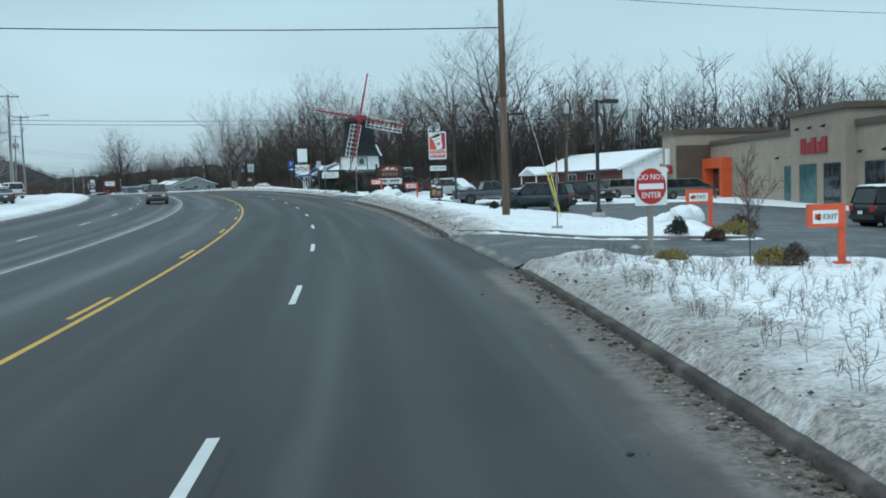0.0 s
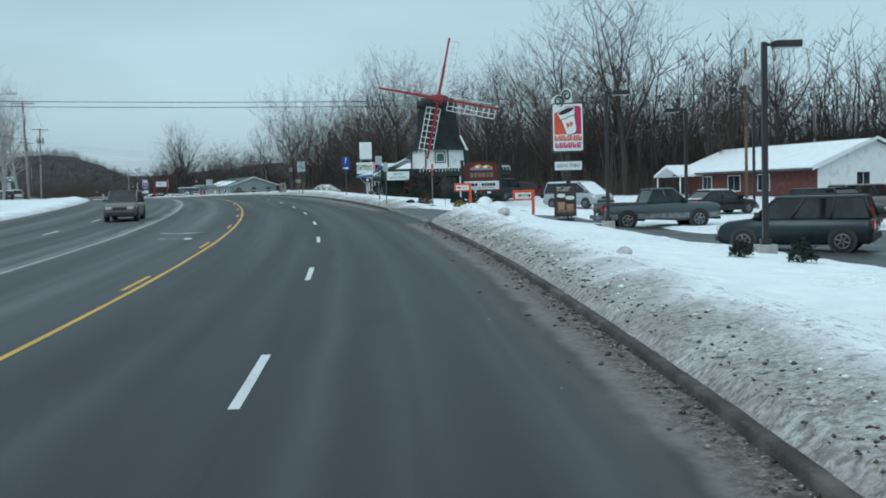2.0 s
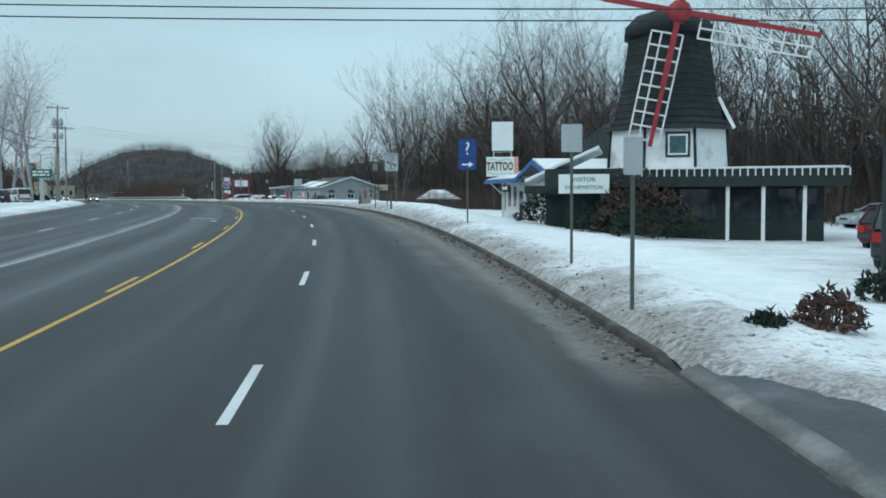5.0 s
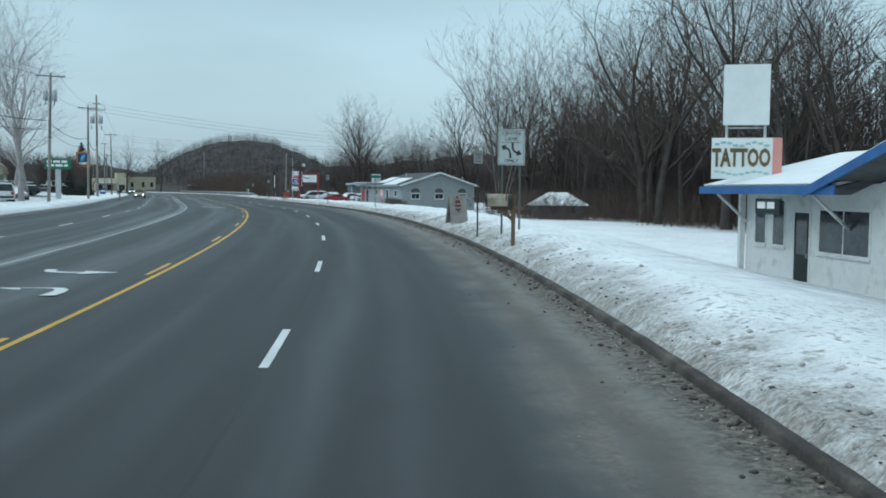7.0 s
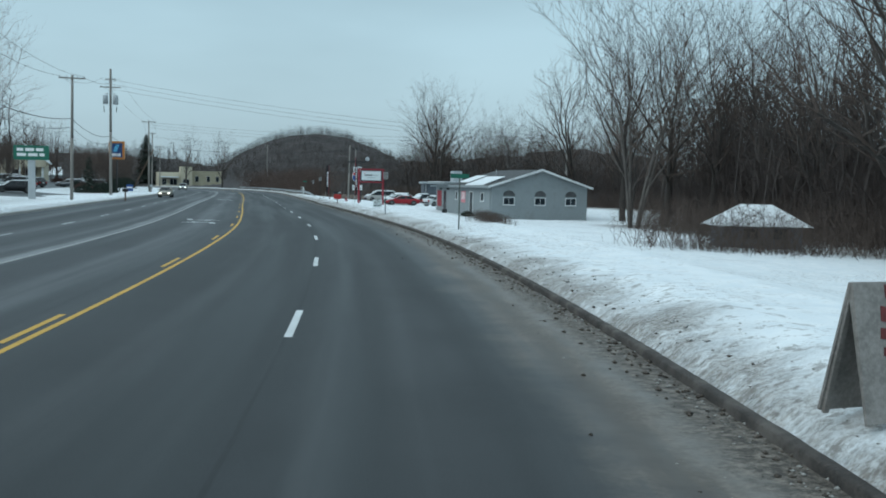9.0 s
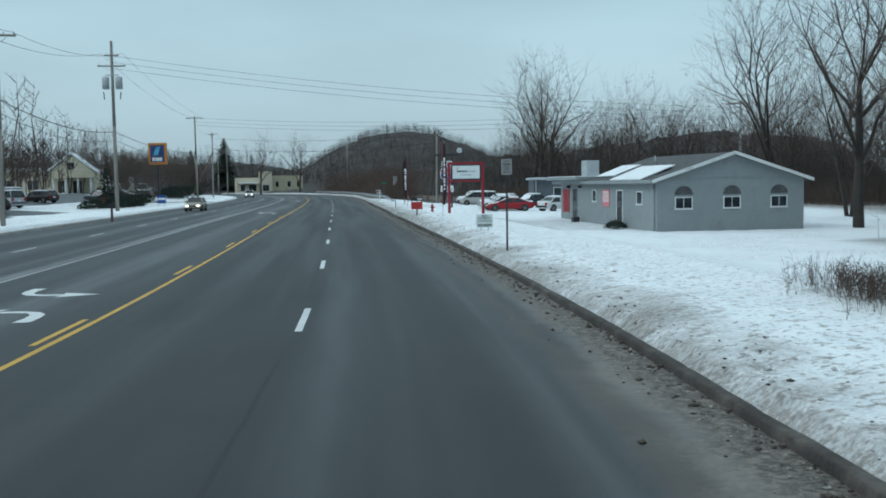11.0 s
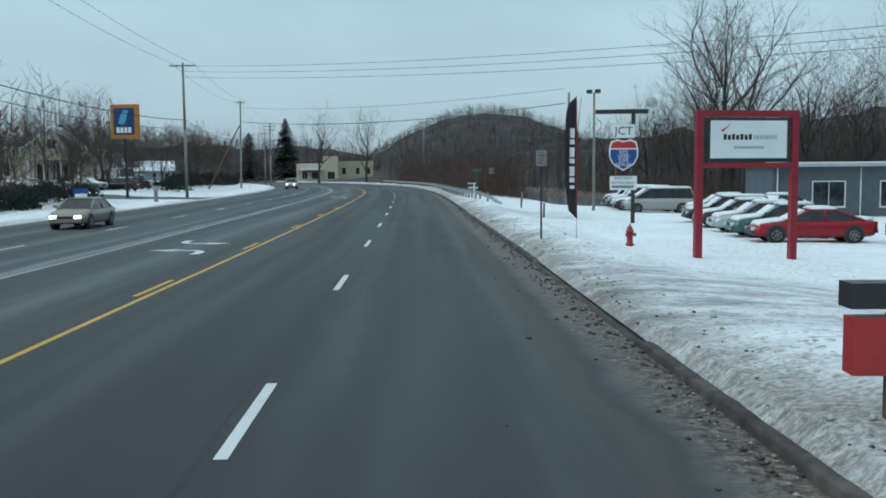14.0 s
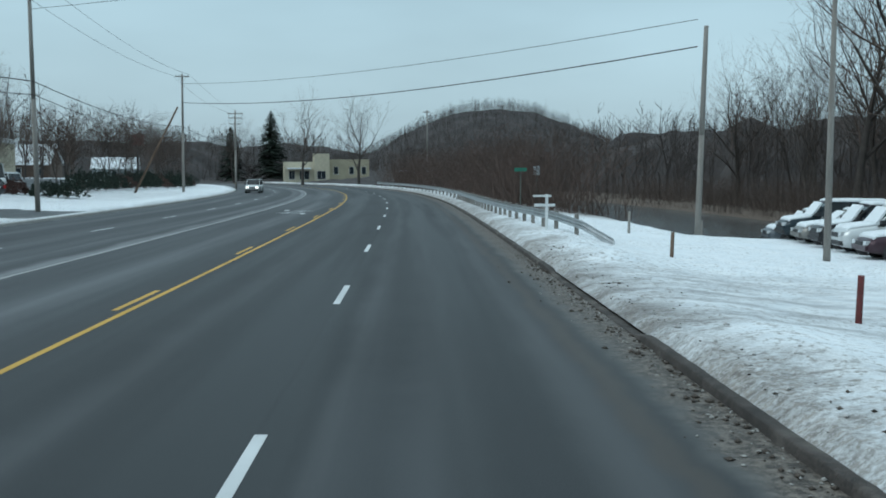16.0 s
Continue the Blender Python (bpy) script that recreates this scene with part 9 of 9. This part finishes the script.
ob = thing("bank", pose(-299.6, 493.1, -0.4, 0, 0, 42), "pale yellow flat-roofed building at the bend", "building")
part("wall", boxes((0, 13.5, 0, 14, -3, 6.6)), M["cream"], ob)
part("wall", boxes((13.5, 27.5, 0.6, 14, -3, 7.4)), surf("ochre_wall", (0.40, 0.36, 0.26), 0.1, 0.9, scale=1, bump=0.1), ob, "ochre wall")
part("wall", boxes((9.5, 14.5, -0.8, 6, -3, 9.2)), M["cream"], ob)
part("awning_snow", boxes((1.0, 8.5, -2.6, 0.0, 4.2, 4.7)), M["cleansnow"], ob, "snow on the awning")
for x0, x1 in ((1.6, 3.4), (5.0, 8.0), (10.6, 13.2)):
    window(ob, x0, x1, 1.0, 3.6, -0.8 if x0 > 9 else 0.0, "white", "glass", 1, False)
for x0 in (16.0, 21.0, 25.0):
    window(ob, x0, x0 + 1.4, 2.6, 5.0, 0.6, "white", "glass", 0, False)

ob = thing("green_road_sign", put(-98.6, 215.6, 0, 28), "dark green panel sign on a wide pale pylon", "sign")
part("pylon", boxes((-0.32, 0.32, -0.08, 0.08, -0.4, 4.6)), M["transformer"], ob, bevel=0.02)
bm = bmesh.new()
flat_sign(bm, 3.2, 1.35, 3.75, -0.09, 0.1, 0.02)
p = part("sign_panel", bm, M["green"], ob)
bm = bmesh.new()
lines_of_bars(bm, -1.3, 1.2, 4.85, 2, -0.112, 0.28, 0.2, 3)
part("writing", bm, M["letterwhite"], p)

ob = thing("pole_sign", put(-224.5, 369.0, 0, 30), "red square sign on a tall pole", "sign")
part("pole", rods(((0, 0, -0.5), (0, 0, 7.0), 0.18, 0.18, 8)), M["darkmetal"], ob)
part("panel", boxes((-1.1, 1.1, -0.3, 0.3, 6.5, 8.3)), M["postred"], ob, "red panel", bevel=0.05)
ob = thing("notice_sign", put(-131.6, 269.6, 0, 36), "small blue and white yard sign", "sign")
for x in (-0.35, 0.35):
    part("leg", rods(((x, 0, -0.3), (x, 0, 0.5), 0.03, 0.03, 6)), M["steel"], ob)
part("panel", boxes((-0.5, 0.5, -0.03, 0.03, 0.3, 1.35)), M["blue"], ob)
part("panel_band", boxes((-0.42, 0.42, -0.036, -0.031, 0.75, 1.0)), M["letterwhite"], ob)
ob = thing("mailbox", put(-135.6, 279.9, 0, 36), "grey mailbox on a thick post across the road", "mailbox")
part("post", boxes((-0.13, 0.13, -0.13, 0.13, -0.3, 1.0)), M["woodgrey"], ob)
part("box", boxes((-0.2, 0.2, -0.28, 0.28, 1.0, 1.35)), M["steel"], ob, bevel=0.05)
ob = thing("mailbox", put(-100.5, 231.0, 0, 36), "dark mailbox on a wooden post across the road", "mailbox")
part("post", boxes((-0.08, 0.08, -0.08, 0.08, -0.3, 1.0)), M["wood"], ob)
part("box", boxes((-0.3, 0.3, -0.2, 0.2, 1.0, 1.35)), M["darkmetal"], ob, bevel=0.05)

# hedges and shrubs along the far verge
rnd = random.Random(77)
HEDGE = [(-178.5 - 2.0 * k + rnd.uniform(-0.5, 0.5), 321.5 + 2.75 * k + rnd.uniform(-0.5, 0.5), rnd.uniform(1.6, 2.1), rnd.uniform(1.7, 2.3)) for k in range(19)]
HEDGE += [(-168.2, 310.2, 1.4, 1.35), (-166.3, 311.0, 1.5, 1.5)]
HEDGE += [(*xy(s_, -23.5 - rnd.uniform(0, 2)), rnd.uniform(1.0, 1.4), rnd.uniform(0.9, 1.3)) for s_ in (281, 283.5, 286, 288, 290.5, 293, 295.5)]
HEDGE += [(*xy(s_, o_), rnd.uniform(1.2, 1.6), rnd.uniform(1.1, 1.5)) for s_, o_ in ((306, -27.5), (307.5, -29.5), (309, -26.5), (312, -28.5), (314, -26.0), (316, -30.0), (312.5, -31.0))]
BROWN = len(HEDGE)
HEDGE += [(-170.5 - 1.9 * k, 309.0 - 0.7 * k + rnd.uniform(-0.3, 0.3), rnd.uniform(1.1, 1.4), rnd.uniform(1.1, 1.4)) for k in range(6)]
for k, (x, y, r, h) in enumerate(HEDGE):
    mat = "rust" if k % 6 == 5 or k >= BROWN else "needle"
    bush(put(x, y), r, h, mat, "clipped dark evergreen shrub in the snow" if mat == "needle" else "rust-brown clipped shrub in the snow", 200 + k, n=380, leaf=0.13)

# trees across the road
FROST = bare_tree(97, 18, mat="barklight", girth=0.018)
for part_ in FROST.children:
    part_.data.materials[0] = M["frost"]
for k, (x, y, sc) in enumerate(((-85.0, 193.0, 1.0), (-91.0, 201.0, 0.9), (-82.0, 183.0, 0.85), (-97.0, 206.0, 0.85), (-74.0, 168.0, 0.7))):
    m = put(x, y, 0, 71 * k) @ Matrix.Scale(sc, 4)
    ob = FROST if k == 0 else copy_thing(FROST, m)
    ob.matrix_basis = m
    tagged(ob, "leafless tree pale with frost across the road", "tree", "frosted trees across the road")
ob = bare_tree(131, 21, stems=2, girth=0.036)
ob.matrix_basis = put(-24.2, 199.0, 0, 40)
tagged(ob, "massive twin-trunked leafless tree at the wood's edge", "tree", "trees at the wood's edge")
PROTO.append(bare_tree(83, 7.5, stems=3, mat="bark", girth=0.014))
for k, (s_, o_, sc, kind) in enumerate(((150, -30, 0.75, 3), (158, -36, 0.9, 4), (168, -33, 0.8, 3), (176, -40, 0.95, 5), (186, -34, 0.7, 4), (302, -27, 0.85, 6), (316, -28, 1.0, 6), (330, -32, 0.95, 6), (344, -30, 1.0, 6), (352, -36, 1.1, 6), (276, -34, 0.9, 6), (292, -42, 1.2, 6), (262, -48, 0.8, 1), (366, -38, 1.1, 6), (374, -33, 1.2, 6), (389, -31, 1.3, 6), (397, -30, 1.2, 6), (417, -28, 1.2, 6), (429, -27, 1.2, 6), (240, -44, 0.7, 0), (225, -52, 0.8, 2), (120, -48, 0.7, 1), (200, -60, 0.85, 3), (390, -44, 0.8, 1), (405, -52, 0.8, 5))):
    x, y = xy(s_, o_)
    plant(kind, x, y, sc, 57 * k, group="bare trees across the road")
for x, y, sc, kind in ((-232, 421, 1.0, 0), (-222, 428, 0.95, 2), (-285, 455, 0.9, 4), (-300, 440, 1.0, 1)):
    plant(kind, x, y, sc, 31 * kind, group="bare trees across the road")
for k, (s_, o_, sc, kind) in enumerate(((292, 58, 0.95, 0), (246, 35, 0.95, 0), (240, 38, 1.0, 2), (252, 44, 0.95, 4), (234, 40, 1.0, 1), (311, 44, 0.9, 4), (326, 35, 0.88, 2), (326, 47, 0.88, 4), (342, 36, 1.1, 0), (336, 36, 1.15, 2), (346, 40, 1.0, 1), (218.7, 30.2, 1.28, 3), (178.5, 29.5, 1.1, 0), (169, 30, 1.05, 2), (160, 33, 1.1, 1), (121, 33, 1.1, 1), (117, 38, 1.1, 2))):
    x, y = xy(s_, o_)
    plant(kind, x, y, sc, 83 * k + 11)


def conifer(m, h, seed, label):
    rnd = random.Random(seed)
    ob = thing("conifer", m, label, "tree", "dark conifers")
    part("trunk", rods(((0, 0, -0.5), (0, 0, h * 0.9), h * 0.014, 0.03, 8)), M["bark"], ob)
    verts, faces = [], []
    for k in range(int(48 * h)):
        f = (k / (48 * h)) ** 0.8
        z = h * (0.1 + 0.9 * f)
        r = h * 0.27 * (1 - f) ** 0.6 * rnd.uniform(0.45, 1.2) + 0.1
        a = rnd.uniform(0, 6.28)
        p, q = Vector((0, 0, z)), Vector((r * math.cos(a), r * math.sin(a), z - r * 0.28))
        side = Vector((-math.sin(a), math.cos(a), 0)) * r * 0.3
        b = len(verts)
        verts += [p, q - side * 0.4, q, q + side * 0.4, p.lerp(q, 0.6) + Vector((0, 0, -0.25 - 0.1 * r))]
        faces += [(b, b + 1, b + 2), (b, b + 2, b + 3), (b + 1, b + 4, b + 2), (b + 2, b + 4, b + 3)]
    c = new("foliage", mesh_of("foliage", verts, faces, M["needle"]))
    c.parent = ob


conifer(pose(-318.0, 508.0, -1.0), 25, 3, "tall dark conifer beyond the bend")
conifer(pose(-334.0, 505.0, -1.0), 20, 4, "dark conifer beyond the bend")
conifer(put(-133.0, 262.0), 5.5, 6, "small dark conifer beside the store lot")
utility_pole(put(-196.5, 416.0), 17.0, ((0.4, 1.6),), 0, "woodgrey", 0.18)
ob = thing("hut", pose(-204.0, 418.0, -0.4, 0, 0, 33), "dark red hut with a flat snowy roof", "hut")
part("wall", boxes((0, 6.0, 0, 4.0, -1.5, 3.0)), M["brownwall"], ob)
part("roof", boxes((-0.5, 6.4, -0.6, 4.4, 3.0, 3.2)), M["roofdark"], ob)
part("roof_snow", boxes((-0.45, 6.35, -0.55, 4.35, 3.2, 3.42)), M["cleansnow"], ob, "snow on the flat roof", bevel=0.05)
door(ob, 1.0, 2.0, -0.4, 1.9, 0.0, "darkgreen")
window(ob, 3.4, 4.8, 1.0, 2.2, 0.0, "white", "glass", 0, False)

# cars across the road
LEFT_CARS = "cars parked across the road"
tpl = []
for form, paint, col, label in (("suv", "white", (0.62, 0.64, 0.64), "white sport utility car parked on a cleared lot"), ("sedan", "steelgrey", (0.085, 0.10, 0.115), "grey-blue saloon car parked on a cleared lot"), ("wagon", "black", (0.012, 0.012, 0.014), "black estate car parked on a cleared lot"), ("van", "silver", (0.36, 0.40, 0.42), "silver minivan parked on a cleared lot")):
    tpl.append((form, paint, col, label))
made = {}
for k, (s_, o_, kind, turn) in enumerate(((88, -24.5, 1, 20), (95, -25.5, 2, 20), (104, -27, 3, 200), (113, -26, 0, 20), (205, -25.0, 0, 15), (212, -26.0, 3, 15), (219, -25.5, 1, 195), (196, -27, 2, 15), (286, -36, 1, 60), (292, -38, 0, 60), (299, -36, 2, 60), (322, -34, 1, 70), (343, -35, 1, 250), (276, -33, 3, 60), (350, -33, 2, 70), (357, -34, 0, 70), (265, -31, 2, 110))):
    m = at(s_, o_, 0, 90 + turn)
    if kind in made:
        copy_thing(made[kind], m)
    else:
        form, paint, col, label = tpl[kind]
        made[kind] = car(m, form, paint, col, label, snow=0.06, group=LEFT_CARS)
car(put(-174.0, 309.0, 0, -28), "panelvan", "white", (0.62, 0.64, 0.64), "white delivery van across the road", group=LEFT_CARS, category="van")
# traffic on the far lanes, at rest
TRAFFIC = "cars on the far lanes"
car(at(82.0, -10.4, 0, 270), "suv", "taupe", (0.16, 0.15, 0.135), "taupe sport utility car in the far lane", group=TRAFFIC)
car(at(279.0, -14.2, 0, 270), "sedan", "sand", (0.30, 0.27, 0.22), "beige saloon car with lit headlamps in the far lane", lit_lamps=True, group=TRAFFIC)
car(pose(-180.5, 349.5, 0, 0, 0, 306), "suv", "white", (0.62, 0.64, 0.64), "white sport utility car with lit headlamps in the far lane", lit_lamps=True, group=TRAFFIC)

# ---- dry weeds, clods and grit along the verge ----
rnd = random.Random(19)


def weeds(name, n, place, tall, label, mat="weed"):
    verts, faces = [], []
    for _ in range(n):
        s_, o_ = place()
        if bare(s_, o_) > 0.2:
            continue
        x, y = xy(s_, o_)
        p = Vector((x, y, snowtop(s_, o_) - 0.03))
        for _ in range(rnd.randrange(2, 5)):
            h = tall * rnd.uniform(0.35, 1.1)
            tip = p + Vector((rnd.gauss(0, 0.25) * h, rnd.gauss(0, 0.25) * h, h))
            twigs(verts, faces, p, tip, 0.003, 0.0015)
            for _ in range(3):
                a = p.lerp(tip, rnd.uniform(0.4, 1.0))
                twigs(verts, faces, a, a + Vector((rnd.gauss(0, 0.09), rnd.gauss(0, 0.09), rnd.uniform(0.02, 0.16))), 0.003, 0.0018)
    tagged(new(name, mesh_of(name, verts, faces, M[mat])), label, "weeds", "", "stuff")


weeds("dry_weeds", 520, lambda: (rnd.uniform(-6, 12), 5.9 + 9 * rnd.random() ** 1.6), 0.32, "dry brown weed stalks standing in the snow")
weeds("dry_weeds", 330, lambda: (rnd.gauss(190.4, 1.1), 9.7 + rnd.gauss(0, 0.5)), 0.55, "dry brown weed stalks standing in the snow", "twig")


def clods(name, n, place, size, mat, label):
    verts, faces = [], []
    for _ in range(n):
        s_, o_ = place()
        if o_ > KERB and bare(s_, o_) > 0.2:
            continue
        x, y = xy(s_, o_)
        r = size * rnd.uniform(0.25, 1.05) ** 3 + 0.010
        z = (snowtop(s_, o_) if o_ > KERB else 0.0) + r * 0.25
        b = len(verts)
        for dx, dy, dz in ((1, 0, 0), (0, 1, 0), (-1, 0, 0), (0, -1, 0), (0, 0, 0.8), (0, 0, -0.7)):
            verts.append(Vector((x + r * dx * rnd.uniform(0.6, 1.4), y + r * dy * rnd.uniform(0.6, 1.4), z + r * dz * rnd.uniform(0.5, 1.0))))
        for k in range(4):
            faces += [(b + k, b + (k + 1) % 4, b + 4), (b + (k + 1) % 4, b + k, b + 5)]
    tagged(new(name, mesh_of(name, verts, faces, M[mat], True)), label, "dirt", "", "stuff")


GAPS = ((12.5, 25.0), (67.0, 84.5))


def gutter():
    while True:
        s_ = rnd.uniform(-12, 300)
        if not any(a < s_ < b for a, b in GAPS):
            return s_, 5.0 - abs(rnd.gauss(0, 0.2 if rnd.random() < 0.92 else 0.6))


clods("gravel", 3200, gutter, 0.022, "concrete", "pale gravel chips in the gutter")
clods("dirt_clods", 4600, gutter, 0.04, "clod", "dark clods of dirt in the gutter")
clods("dirt_clods", 1000, lambda: (gutter()[0], 5.25 + abs(rnd.gauss(0, 0.4))), 0.028, "clod", "dark clods of dirt in the bank")
clods("dirt_clods", 700, lambda: (rnd.uniform(25, 67), 5.3 + abs(rnd.gauss(0, 0.4))), 0.026, "clod", "brown clods in the ploughed bank")
clods("snow_lumps", 380, lambda: (rnd.uniform(25, 67), 5.6 + abs(rnd.gauss(0, 1.0))), 0.05, "cleansnow", "white lumps of ploughed snow on the bank")
clods("snow_lumps", 1200, lambda: (gutter()[0], 5.45 + abs(rnd.gauss(0, 0.5))), 0.05, "dirtysnow", "grey lumps of ploughed snow on the bank")


# ---- the lie of the land: everything follows the road's climb ----
bpy.context.view_layer.update()
for ob in list(scene.collection.objects):
    if ob.parent or ob.type in ("CAMERA", "LIGHT") or ob.name.startswith(("field", "hill", "wooded_rise")):
        continue
    if ob.type == "CURVE":
        pts = ob.data.splines[0].points
        for p, dz in zip(pts, grade([p.co.x for p in pts], [p.co.y for p in pts])):
            p.co.z += dz
    elif ob.type == "MESH" and ob.matrix_world.translation.length < 1e-6:
        co = np.empty(len(ob.data.vertices) * 3)
        ob.data.vertices.foreach_get("co", co)
        co[2::3] += grade(co[0::3], co[1::3])
        ob.data.vertices.foreach_set("co", co)
        ob.data.update()
    else:
        c = ob.matrix_world.translation if ob.name != "restaurant" else ob.matrix_world @ Vector((20, 0, 0))
        ob.location.z += float(grade([c.x], [c.y])[0])
